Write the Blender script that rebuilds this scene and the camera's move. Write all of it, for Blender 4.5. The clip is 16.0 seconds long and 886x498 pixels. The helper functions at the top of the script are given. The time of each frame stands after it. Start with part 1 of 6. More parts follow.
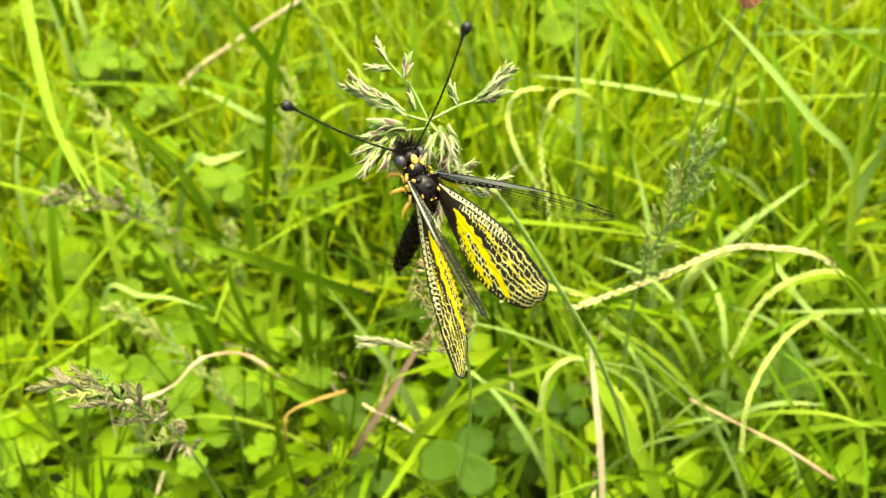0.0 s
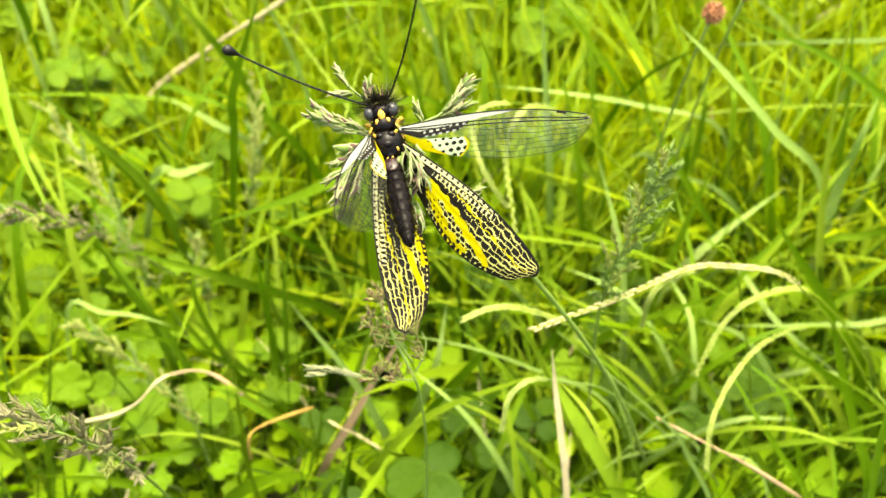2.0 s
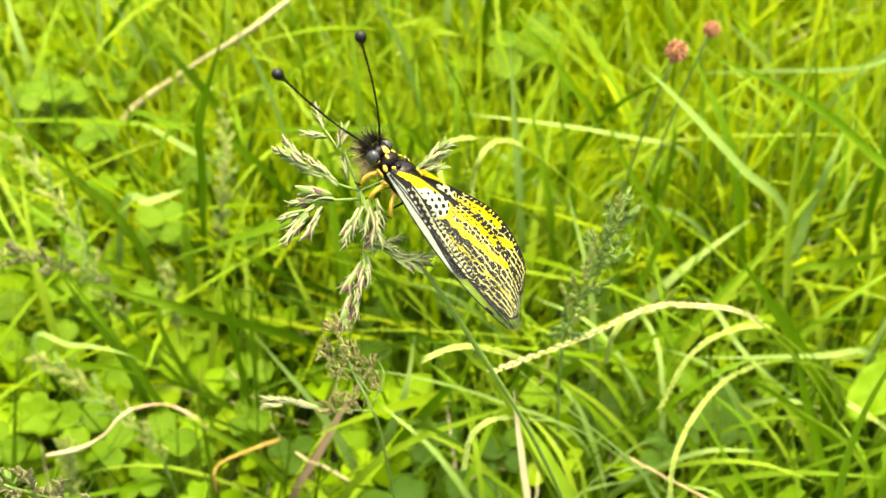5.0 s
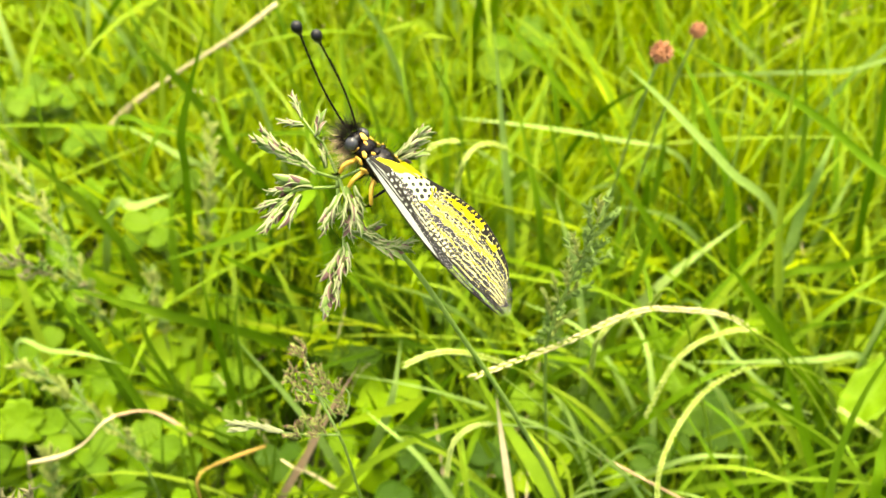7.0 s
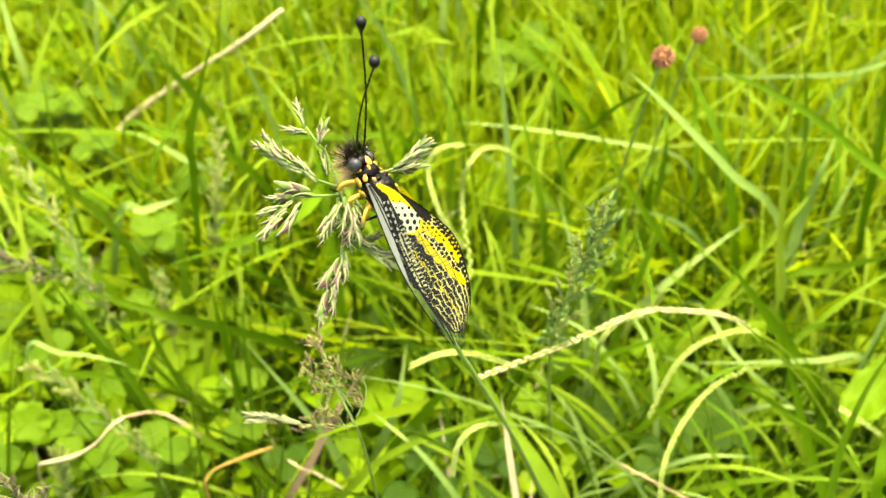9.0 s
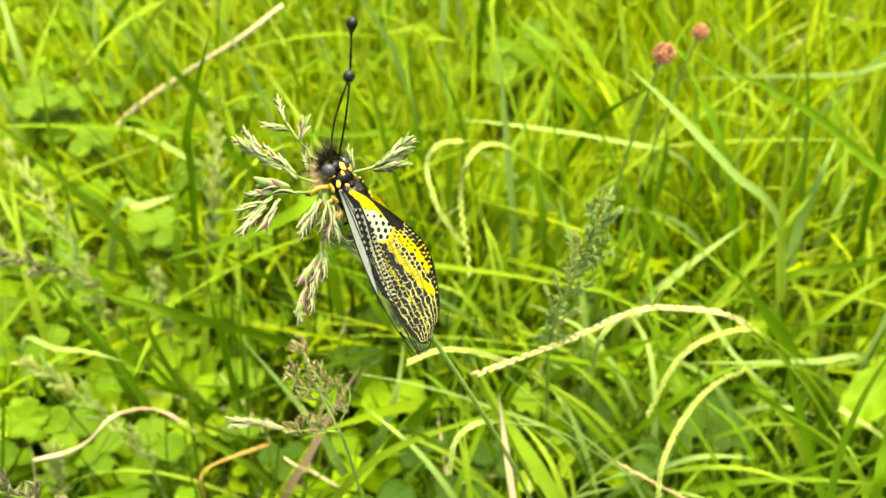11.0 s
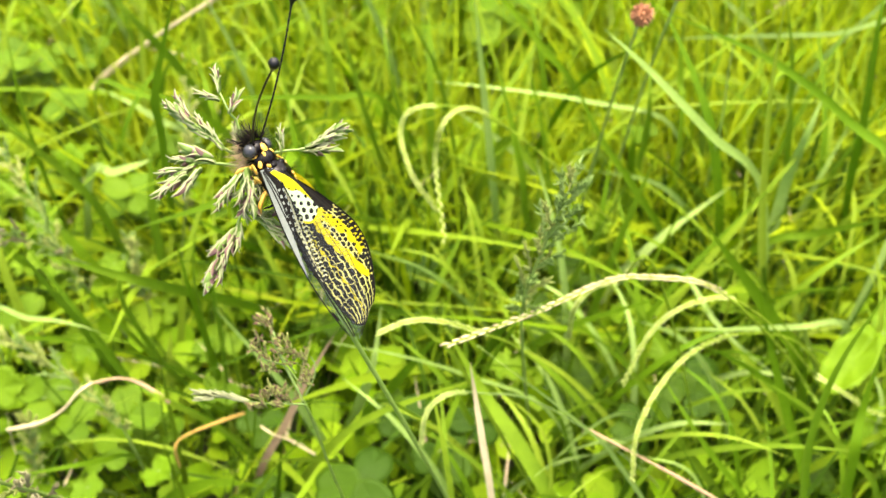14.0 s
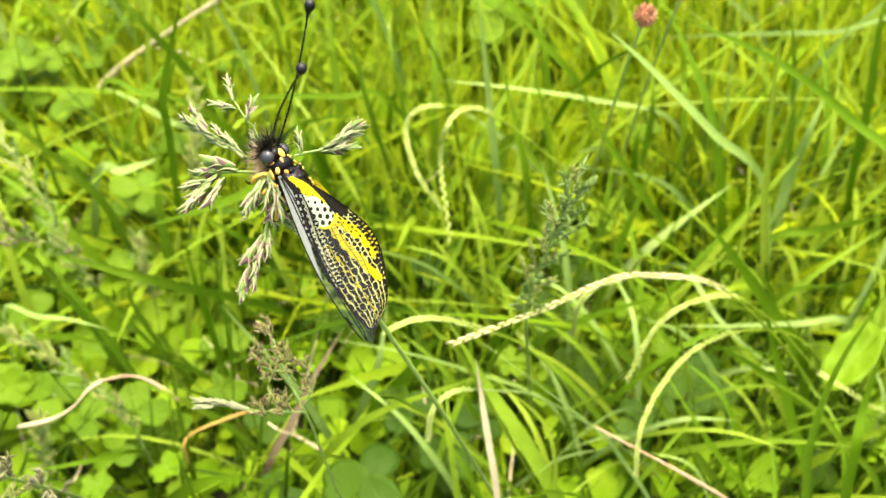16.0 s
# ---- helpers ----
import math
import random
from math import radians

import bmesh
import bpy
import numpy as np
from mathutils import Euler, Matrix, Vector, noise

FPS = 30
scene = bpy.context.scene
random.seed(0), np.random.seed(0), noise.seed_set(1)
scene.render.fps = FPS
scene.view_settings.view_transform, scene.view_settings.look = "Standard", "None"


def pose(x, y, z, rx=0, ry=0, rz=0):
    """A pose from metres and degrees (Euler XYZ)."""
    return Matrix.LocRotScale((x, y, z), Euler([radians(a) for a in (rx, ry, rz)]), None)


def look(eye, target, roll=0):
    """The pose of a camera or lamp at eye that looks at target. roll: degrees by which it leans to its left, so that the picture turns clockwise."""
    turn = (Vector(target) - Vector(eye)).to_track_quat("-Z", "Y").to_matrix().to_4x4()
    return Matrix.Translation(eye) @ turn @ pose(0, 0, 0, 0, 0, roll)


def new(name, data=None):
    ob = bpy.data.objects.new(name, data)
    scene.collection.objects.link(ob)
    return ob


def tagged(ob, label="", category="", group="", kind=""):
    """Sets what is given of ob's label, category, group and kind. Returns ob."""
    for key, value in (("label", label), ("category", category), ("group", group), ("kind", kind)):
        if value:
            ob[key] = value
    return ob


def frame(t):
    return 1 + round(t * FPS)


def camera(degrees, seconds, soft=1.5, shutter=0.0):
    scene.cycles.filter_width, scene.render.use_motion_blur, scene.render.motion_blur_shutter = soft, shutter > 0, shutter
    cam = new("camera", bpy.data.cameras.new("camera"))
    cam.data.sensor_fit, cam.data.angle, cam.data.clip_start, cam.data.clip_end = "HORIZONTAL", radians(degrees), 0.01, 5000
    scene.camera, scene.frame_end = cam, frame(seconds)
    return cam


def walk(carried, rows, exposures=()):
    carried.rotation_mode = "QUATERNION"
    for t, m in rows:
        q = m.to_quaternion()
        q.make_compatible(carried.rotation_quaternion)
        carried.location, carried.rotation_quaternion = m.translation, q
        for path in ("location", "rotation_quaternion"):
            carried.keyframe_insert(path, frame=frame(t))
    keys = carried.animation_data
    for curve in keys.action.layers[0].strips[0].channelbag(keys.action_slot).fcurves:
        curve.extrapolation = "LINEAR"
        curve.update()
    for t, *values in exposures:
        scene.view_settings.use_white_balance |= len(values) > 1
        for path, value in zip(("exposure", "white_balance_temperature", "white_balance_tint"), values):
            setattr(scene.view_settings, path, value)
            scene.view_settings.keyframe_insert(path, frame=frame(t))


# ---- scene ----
cam = camera(53.1, 16.0)
# a phone's lens, focused on the insect
cam.data.dof.use_dof = True
cam.data.dof.focus_distance = 0.118
cam.data.dof.aperture_fstop = 34.0
METRES, EYE, TILT, LEAN, TURN = 0.056, 0.275, -54.0, 0.0, 0.0
ROWS = [
    (0.0, 0.0, 0.0, 0.0, 0.0, 0.0, -0.0),
    (0.5, 0.0312, 0.0058, 0.0349, 0.15, -0.11, 0.05),
    (1.0, 0.0362, -0.0229, 0.0542, 0.14, -0.09, 0.13),
    (1.5, 0.0682, 0.0031, 0.073, -0.12, -0.06, 0.17),
    (2.0, 0.1068, 0.04, 0.0784, -0.72, -0.09, 0.17),
    (2.5, 0.1018, 0.0263, 0.0686, -1.04, -0.06, -0.17),
    (3.0, 0.122, 0.002, 0.0772, -1.21, 0.05, -0.27),
    (3.5, 0.1701, 0.0, 0.1049, -1.33, 0.02, -0.21),
    (4.0, 0.1802, 0.0048, 0.1828, -1.44, 0.11, -0.11),
    (6.5, 0.2691, 0.0688, 0.1943, -1.44, 0.52, 0.2),
    (7.0, 0.2832, 0.0744, 0.1967, -1.33, 0.65, 0.24),
    (7.5, 0.2864, 0.0526, 0.1926, -1.44, 0.81, 0.27),
    (8.0, 0.3036, 0.0548, 0.2025, -1.26, 0.62, 0.39),
    (8.5, 0.29, 0.0455, 0.1884, -1.09, 0.81, 0.39),
    (9.0, 0.2752, 0.0241, 0.1929, -1.1, 0.87, 0.4),
    (11.5, 0.284, 0.0545, 0.1687, -1.1, 1.01, -0.04),
    (12.0, 0.2649, 0.0588, 0.1764, -0.93, 0.96, -0.0),
    (12.5, 0.2692, 0.0979, 0.1888, -1.1, 0.14, 0.09),
    (13.0, 0.3347, 0.1024, 0.2293, -1.36, -0.73, 0.18),
    (13.5, 0.3599, 0.1173, 0.2273, -1.55, -1.06, 0.19),
    (14.0, 0.3792, 0.1138, 0.2083, -1.34, -1.67, 0.24),
    (14.5, 0.351, 0.0729, 0.2039, -1.2, -1.65, 0.28),
    (15.0, 0.3444, 0.0946, 0.2245, -1.23, -1.86, 0.3),
    (15.5, 0.3831, 0.0734, 0.2418, -1.16, -2.03, 0.4),
    (16.0, 0.3666, 0.075, 0.2263, -1.18, -2.02, 0.38),
]
# the phone warms its picture while it focuses near
TONES = [(0.0, 2.66, 7600, -5), (2.3, 2.66, 7600, -5), (2.9, 2.64, 6750, 5), (3.5, 2.64, 6750, 5), (4.2, 2.66, 7600, -5), (13.2, 2.66, 7600, -5), (14.0, 2.64, 6750, 5), (16.0, 2.64, 6750, 5)]
walk(cam, [(t, pose(0, 0, EYE, TILT, LEAN, TURN) @ pose(METRES * x, METRES * y, METRES * z, 90 + pitch, roll, yaw)) for t, x, y, z, yaw, pitch, roll in ROWS], TONES)

# ---- light: bright, thinly clouded sky ----
world = bpy.data.worlds.new("sky")
scene.world = world
world.use_nodes = True
sky = world.node_tree.nodes.new("ShaderNodeTexSky")
sky.sky_type, sky.sun_disc = "NISHITA", False
sky.sun_elevation, sky.sun_rotation = radians(74), radians(14)
sky.air_density, sky.dust_density, sky.ozone_density = 0.7, 8.0, 0.4
back = world.node_tree.nodes["Background"]
world.node_tree.links.new(sky.outputs[0], back.inputs[0])
back.inputs[1].default_value = 0.15
sun = new("sun", bpy.data.lights.new("sun", "SUN"))
sun.data.energy, sun.data.angle, sun.data.color = 0.6, radians(130), (1.0, 0.9, 0.7)
sun.matrix_world = look((0.15, 0.6, 2.1), (0, 0, 0))


# ---- materials ----
def material(name, rough=0.5):
    m = bpy.data.materials.new(name)
    m.use_nodes = True
    n, l = m.node_tree.nodes, m.node_tree.links
    b = n["Principled BSDF"]
    b.inputs["Roughness"].default_value = rough
    return m, n, l, b


def ramp(n, stops):
    r = n.new("ShaderNodeValToRGB")
    r.color_ramp.elements[0].position, r.color_ramp.elements[0].color = stops[0][0], (*stops[0][1], 1)
    r.color_ramp.elements[1].position, r.color_ramp.elements[1].color = stops[-1][0], (*stops[-1][1], 1)
    for p, c in stops[1:-1]:
        r.color_ramp.elements.new(p).color = (*c, 1)
    return r


def noise_tex(n, l, scale, detail=3.0, coord="Object", stretch=None):
    c = n.new("ShaderNodeTexCoord")
    t = n.new("ShaderNodeTexNoise")
    t.inputs["Scale"].default_value, t.inputs["Detail"].default_value = scale, detail
    if stretch:
        mp = n.new("ShaderNodeMapping")
        mp.inputs["Scale"].default_value = stretch
        l.new(c.outputs[coord], mp.inputs[0])
        l.new(mp.outputs[0], t.inputs["Vector"])
    else:
        l.new(c.outputs[coord], t.inputs["Vector"])
    return t


def leafy(name, stops, rough=0.55, glow=0.45, island=False, veins=True, grain=400.0, tint=(1.15, 1.2, 0.55)):
    """A living blade or leaf: colour differs from piece to piece and along it, light shines through it."""
    m, n, l, b = material(name, rough)
    info = n.new("ShaderNodeNewGeometry" if island else "ShaderNodeObjectInfo")
    spot = noise_tex(n, l, 22.0, 2.0)
    add = n.new("ShaderNodeMath")
    add.operation = "MULTIPLY_ADD"
    add.inputs[1].default_value = 0.55
    l.new(info.outputs["Random Per Island" if island else "Random"], add.inputs[0])
    half = n.new("ShaderNodeMath")
    half.operation = "MULTIPLY"
    half.inputs[1].default_value = 0.45
    l.new(spot.outputs[0], half.inputs[0])
    l.new(half.outputs[0], add.inputs[2])
    r = ramp(n, stops)
    l.new(add.outputs[0], r.inputs[0])
    colour = r.outputs[0]
    fine = noise_tex(n, l, grain, 4.0)
    mix = n.new("ShaderNodeMixRGB")
    mix.blend_type = "MULTIPLY"
    mix.inputs[0].default_value = 0.35
    fr = ramp(n, [(0.3, (0.55, 0.6, 0.5)), (0.7, (1.0, 1.0, 1.0))])
    l.new(fine.outputs[0], fr.inputs[0])
    l.new(colour, mix.inputs[1])
    l.new(fr.outputs[0], mix.inputs[2])
    colour = mix.outputs[0]
    if veins:
        uv = n.new("ShaderNodeTexCoord")
        sep = n.new("ShaderNodeSeparateXYZ")
        l.new(uv.outputs["UV"], sep.inputs[0])
        w = n.new("ShaderNodeMath")
        w.operation = "SINE"
        k = n.new("ShaderNodeMath")
        k.operation = "MULTIPLY"
        k.inputs[1].default_value = 44.0
        l.new(sep.outputs[0], k.inputs[0])
        l.new(k.outputs[0], w.inputs[0])
        wr = ramp(n, [(0.0, (0.78, 0.8, 0.7)), (1.0, (1.0, 1.0, 1.0))])
        l.new(w.outputs[0], wr.inputs[0])
        vm = n.new("ShaderNodeMixRGB")
        vm.blend_type = "MULTIPLY"
        vm.inputs[0].default_value = 0.6
        l.new(colour, vm.inputs[1])
        l.new(wr.outputs[0], vm.inputs[2])
        colour = vm.outputs[0]
    bump = n.new("ShaderNodeBump")
    bump.inputs["Strength"].default_value, bump.inputs["Distance"].default_value = 0.25, 0.0004
    l.new(fine.outputs[0], bump.inputs["Height"])
    l.new(bump.outputs[0], b.inputs["Normal"])
    l.new(colour, b.inputs["Base Color"])
    b.inputs["Specular IOR Level"].default_value = 0.1
    tr = n.new("ShaderNodeBsdfTranslucent")
    tm = n.new("ShaderNodeMixRGB")
    tm.blend_type = "MULTIPLY"
    tm.inputs[0].default_value = 1.0
    tm.inputs[2].default_value = (*tint, 1)
    l.new(colour, tm.inputs[1])
    l.new(tm.outputs[0], tr.inputs[0])
    ms = n.new("ShaderNodeMixShader")
    ms.inputs[0].default_value = glow
    l.new(b.outputs[0], ms.inputs[1])
    l.new(tr.outputs[0], ms.inputs[2])
    l.new(ms.outputs[0], n["Material Output"].inputs[0])
    return m


def plain(name, a, c, rough=0.5, scale=900.0, bump_d=0.0001, detail=4.0, sheen=0.0):
    """Two tones of one stuff in a fine grain, with a little relief."""
    m, n, l, b = material(name, rough)
    t = noise_tex(n, l, scale, detail)
    r = ramp(n, [(0.3, a), (0.7, c)])
    l.new(t.outputs[0], r.inputs[0])
    l.new(r.outputs[0], b.inputs["Base Color"])
    bump = n.new("ShaderNodeBump")
    bump.inputs["Strength"].default_value, bump.inputs["Distance"].default_value = 0.5, bump_d
    l.new(t.outputs[0], bump.inputs["Height"])
    l.new(bump.outputs[0], b.inputs["Normal"])
    if sheen:
        b.inputs["Sheen Weight"].default_value = sheen
    return m


GRASS = leafy("grass", [(0.08, (0.215, 0.325, 0.004)), (0.35, (0.27, 0.38, 0.006)), (0.6, (0.31, 0.41, 0.01)), (0.8, (0.34, 0.42, 0.018)), (0.97, (0.37, 0.43, 0.04))], island=True, glow=0.55, tint=(1.0, 1.05, 0.6))
LONG_GRASS = leafy("long_grass", [(0.08, (0.145, 0.255, 0.006)), (0.4, (0.195, 0.31, 0.01)), (0.7, (0.25, 0.36, 0.02)), (0.95, (0.31, 0.41, 0.06))], rough=0.42, island=True, glow=0.5, tint=(1.0, 1.05, 0.6))
# green meadow grass with the shade over the near ground darkened into its colour
SHADED_GRASS = leafy("shaded_grass", [(0.08, (0.036, 0.09, 0.002)), (0.4, (0.058, 0.124, 0.003)), (0.7, (0.08, 0.15, 0.004)), (0.95, (0.11, 0.175, 0.007))], island=True, glow=0.55, tint=(1.05, 1.1, 0.6))
FINE_GRASS = leafy("fine_grass", [(0.1, (0.28, 0.39, 0.008)), (0.6, (0.34, 0.43, 0.014)), (0.95, (0.4, 0.45, 0.03))], island=True, glow=0.5, tint=(1.1, 1.1, 0.6))
# yellow-green grass, its colour brightened where the meadow catches more light
LIT_GRASS = leafy("sunny_grass", [(0.1, (0.35, 0.45, 0.007)), (0.6, (0.41, 0.5, 0.012)), (0.95, (0.47, 0.54, 0.035))], island=True, glow=0.5, tint=(1.0, 1.08, 0.6))
BLADE = leafy("blade", [(0.1, (0.105, 0.215, 0.005)), (0.5, (0.15, 0.265, 0.009)), (0.95, (0.22, 0.33, 0.022))], rough=0.42, glow=0.35, tint=(1.05, 1.1, 0.6))
PALE_BLADE = leafy("pale_blade", [(0.1, (0.27, 0.4, 0.08)), (0.95, (0.38, 0.5, 0.14))], rough=0.42, glow=0.35, tint=(1.05, 1.1, 0.8))
DEEP_BLADE = leafy("deep_blade", [(0.1, (0.13, 0.245, 0.009)), (0.95, (0.2, 0.32, 0.018))], rough=0.42, glow=0.35, tint=(1.05, 1.1, 0.6))
GOLD_BLADE = leafy("gold_blade", [(0.1, (0.2, 0.31, 0.015)), (0.95, (0.28, 0.37, 0.03))], rough=0.45, glow=0.35, tint=(1.05, 1.1, 0.6))
STRAW = leafy("straw", [(0.1, (0.5, 0.4, 0.23)), (0.95, (0.66, 0.55, 0.35))], rough=0.6, glow=0.15, tint=(1, 0.9, 0.7))
OCHRE = leafy("ochre", [(0.1, (0.34, 0.19, 0.04)), (0.95, (0.5, 0.32, 0.09))], rough=0.6, glow=0.2, tint=(1, 0.85, 0.5))
BROWN = leafy("withered", [(0.1, (0.3, 0.2, 0.12)), (0.95, (0.45, 0.3, 0.18))], rough=0.65, glow=0.1, tint=(1, 0.8, 0.6))
# one clover in two copies: first darkened for near shade, second brightened for light
SHADED_CLOVER = leafy("clover", [(0.1, (0.028, 0.068, 0.002)), (0.6, (0.045, 0.092, 0.003)), (0.95, (0.064, 0.115, 0.004))], veins=False, glow=0.35, grain=700.0)
LIT_CLOVER = leafy("lit_clover", [(0.1, (0.078, 0.155, 0.003)), (0.6, (0.1, 0.18, 0.005)), (0.95, (0.125, 0.205, 0.007))], veins=False, glow=0.35, grain=700.0)
HERB = leafy("herb", [(0.1, (0.1, 0.19, 0.004)), (0.95, (0.145, 0.24, 0.007))], veins=False, glow=0.35, grain=700.0)
UNDER = leafy("undergrowth", [(0.1, (0.14, 0.27, 0.005)), (0.6, (0.22, 0.36, 0.009)), (0.95, (0.31, 0.44, 0.02))], veins=False, island=True)
SOIL = plain("soil", (0.02, 0.026, 0.006), (0.05, 0.062, 0.014), 0.9, 90.0, 0.004)
SEED_GREEN = leafy("seed_green", [(0.1, (0.21, 0.26, 0.055)), (0.95, (0.35, 0.38, 0.11))], veins=False, glow=0.3, grain=1500.0, tint=(1.1, 1.1, 0.8))
SEED_PURPLE = leafy("seed_purple", [(0.1, (0.13, 0.115, 0.07)), (0.5, (0.19, 0.19, 0.08)), (0.95, (0.29, 0.26, 0.16))], veins=False, glow=0.25, grain=1500.0, tint=(1.1, 1.0, 0.8))
SPIKE = plain("spike_green", (0.22, 0.29, 0.05), (0.35, 0.38, 0.095), 0.6, 1500.0)
SPIKELET = leafy("spikelet_green", [(0.1, (0.13, 0.215, 0.04)), (0.95, (0.24, 0.335, 0.095))], veins=False, glow=0.35, grain=1500.0, tint=(1.1, 1.1, 0.8))
PURPLE = leafy("spikelet_purple", [(0.1, (0.15, 0.08, 0.078)), (0.95, (0.28, 0.18, 0.16))], veins=False, glow=0.3, grain=1500.0, tint=(1.1, 0.95, 0.9))
HUSK_BROWN = leafy("husk_brown", [(0.1, (0.11, 0.06, 0.045)), (0.95, (0.25, 0.16, 0.1))], veins=False, glow=0.25, grain=1500.0, tint=(1.1, 1.0, 0.8))
CHAFF = leafy("chaff", [(0.1, (0.28, 0.3, 0.145)), (0.95, (0.4, 0.41, 0.235))], veins=False, glow=0.35, grain=1500.0, tint=(1.1, 1.05, 0.85))
STEM = plain("stem_green", (0.09, 0.155, 0.02), (0.16, 0.235, 0.045), 0.5, 600.0)
RUST = plain("rust_flower", (0.17, 0.06, 0.022), (0.36, 0.16, 0.065), 0.7, 900.0)


# ---- geometry helpers ----
def mesh_of(name, verts, faces, mats, uvs=None, index=None, smooth=True):
    me = bpy.data.meshes.new(name)
    me.from_pydata(verts, [], faces)
    for m in mats:
        me.materials.append(m)
    if smooth:
        me.polygons.foreach_set("use_smooth", [True] * len(me.polygons))
    if index is not None:
        me.polygons.foreach_set("material_index", index)
    if uvs is not None:
        lay = me.uv_layers.new(name="UVMap")
        loops = np.empty(len(me.loops), dtype=np.int32)
        me.loops.foreach_get("vertex_index", loops)
        lay.data.foreach_set("uv", np.asarray(uvs, dtype=np.float32)[loops].ravel())
    me.update()
    return me


def thing(name, label, category, group="", kind="", at=(0, 0, 0)):
    ob = new(name)
    ob.location = at
    ob.empty_display_size = 0.005
    return tagged(ob, label, category, group, kind)


def piece(name, me, parent, label=""):
    ob = new(name, me)
    ob.parent = parent
    return tagged(ob, label) if label else ob


def bezier(p0, p1, p2, n):
    p0, p1, p2 = Vector(p0), Vector(p1), Vector(p2)
    return [p0 * (1 - u) ** 2 + p1 * (2 * u * (1 - u)) + p2 * u * u for u in (i / n for i in range(n + 1))]


def spline(points, per=6):
    """A smooth run through the given points."""
    p = [Vector(q) for q in points]
    p = [p[0] * 2 - p[1]] + p + [p[-1] * 2 - p[-2]]
    out = []
    for i in range(1, len(p) - 2):
        for j in range(per):
            u = j / per
            a, b, c, d = p[i - 1:i + 3]
            out.append(0.5 * (2 * b + (c - a) * u + (2 * a - 5 * b + 4 * c - d) * u * u + (3 * b - a - 3 * c + d) * u ** 3))
    return out + [p[-2].copy()]


def tube(path, radii, sides=6):
    """Vertices and faces of a round stalk along a path, closed at both ends."""
    vs, fs = [], []
    side = Vector((0.31, 0.17, 0.93))
    for i, q in enumerate(path):
        d = (path[min(i + 1, len(path) - 1)] - path[max(i - 1, 0)]).normalized()
        side = (side - d * side.dot(d)).normalized()
        up = d.cross(side)
        r = radii[i] if hasattr(radii, "__len__") else radii
        for k in range(sides):
            a = 2 * math.pi * k / sides
            vs.append(q + side * (r * math.cos(a)) + up * (r * math.sin(a)))
    for i in range(len(path) - 1):
        for k in range(sides):
            a, b = i * sides + k, i * sides + (k + 1) % sides
            fs.append((a, b, b + sides, a + sides))
    fs.append(tuple(range(sides))[::-1])
    fs.append(tuple(range(len(vs) - sides, len(vs))))
    return vs, fs


def strip(path, width, twist=0.0, fold=0.25, thick=0.00012, face=None, root=0.7, tipstart=0.45, face_end=None):
    """Vertices, faces and uvs of a folded blade along a path: a thin lens in section, tapering to a point."""
    vs, fs, uv = [], [], []
    n = len(path)
    face = Vector(face or (0, -0.6, 0.8))
    end = Vector(face_end) if face_end else face
    for i, q in enumerate(path):
        u = i / (n - 1)
        d = (path[min(i + 1, n - 1)] - path[max(i - 1, 0)]).normalized()
        fc = face.lerp(end, u)
        side = d.cross(fc)
        if side.length < 1e-5:
            side = d.cross(Vector((1, 0, 0.2)))
        side.normalize()
        nrm = side.cross(d).normalized()
        a = twist * u
        side, nrm = side * math.cos(a) + nrm * math.sin(a), nrm * math.cos(a) - side * math.sin(a)
        w = root + (1 - root) * min(1, u / 0.25)
        if u > tipstart:
            w *= max(0.03, 1 - ((u - tipstart) / (1 - tipstart)) ** 1.7)
        w *= width / 2
        mid = q - nrm * (fold * w)
        lift = nrm * thick
        vs += [q - side * w, mid + lift, q + side * w, q - side * w, mid - lift, q + side * w]
        uv += [(0, u), (0.5, u), (1, u)] * 2
        if i:
            b = 6 * i
            fs += [(b - 6, b - 5, b + 1, b), (b - 5, b - 4, b + 2, b + 1), (b - 3, b + 3, b + 4, b - 2), (b - 2, b + 4, b + 5, b - 1)]
    return vs, fs, uv


def merge(items):
    """Several (verts, faces) lists as one."""
    vs, fs = [], []
    for v, f in items:
        k = len(vs)
        vs += v
        fs += [tuple(i + k for i in q) for q in f]
    return vs, fs


# ---- ground ----
def build_ground():
    n = 120
    xs = np.concatenate([[-60, -12, -3, -1.2], np.linspace(-0.6, 0.6, n), [1.2, 3, 12, 60]])
    ys = np.concatenate([[-60, -12, -3, -1.0], np.linspace(-0.5, 0.9, n), [1.5, 3, 12, 60]])
    vs, fs = [], []
    for y in ys:
        for x in xs:
            h = 0.006 * noise.noise((x * 14, y * 14, 0)) + 0.003 * noise.noise((x * 60, y * 60, 3)) - 0.004
            vs.append((x, y, h if abs(x) < 2 and abs(y) < 2 else -0.004))
    w = len(xs)
    for j in range(len(ys) - 1):
        for i in range(w - 1):
            fs.append((j * w + i, j * w + i + 1, j * w + w + i + 1, j * w + w + i))
    ob = new("ground", mesh_of("ground", vs, fs, [SOIL]))
    tagged(ob, "dark damp soil under a grass meadow", "ground", kind="structure")


build_ground()


# where herbs and clover crowd out the grass: centre and half widths
HERB_PATCHES = ((-0.12, 0.205, 0.03, 0.04), (-0.135, 0.28, 0.03, 0.025), (-0.1, 0.145, 0.06, 0.055), (0.005, 0.115, 0.03, 0.022), (-0.14, 0.3, 0.04, 0.05), (0.05, 0.35, 0.03, 0.03), (0.075, 0.14, 0.03, 0.02))


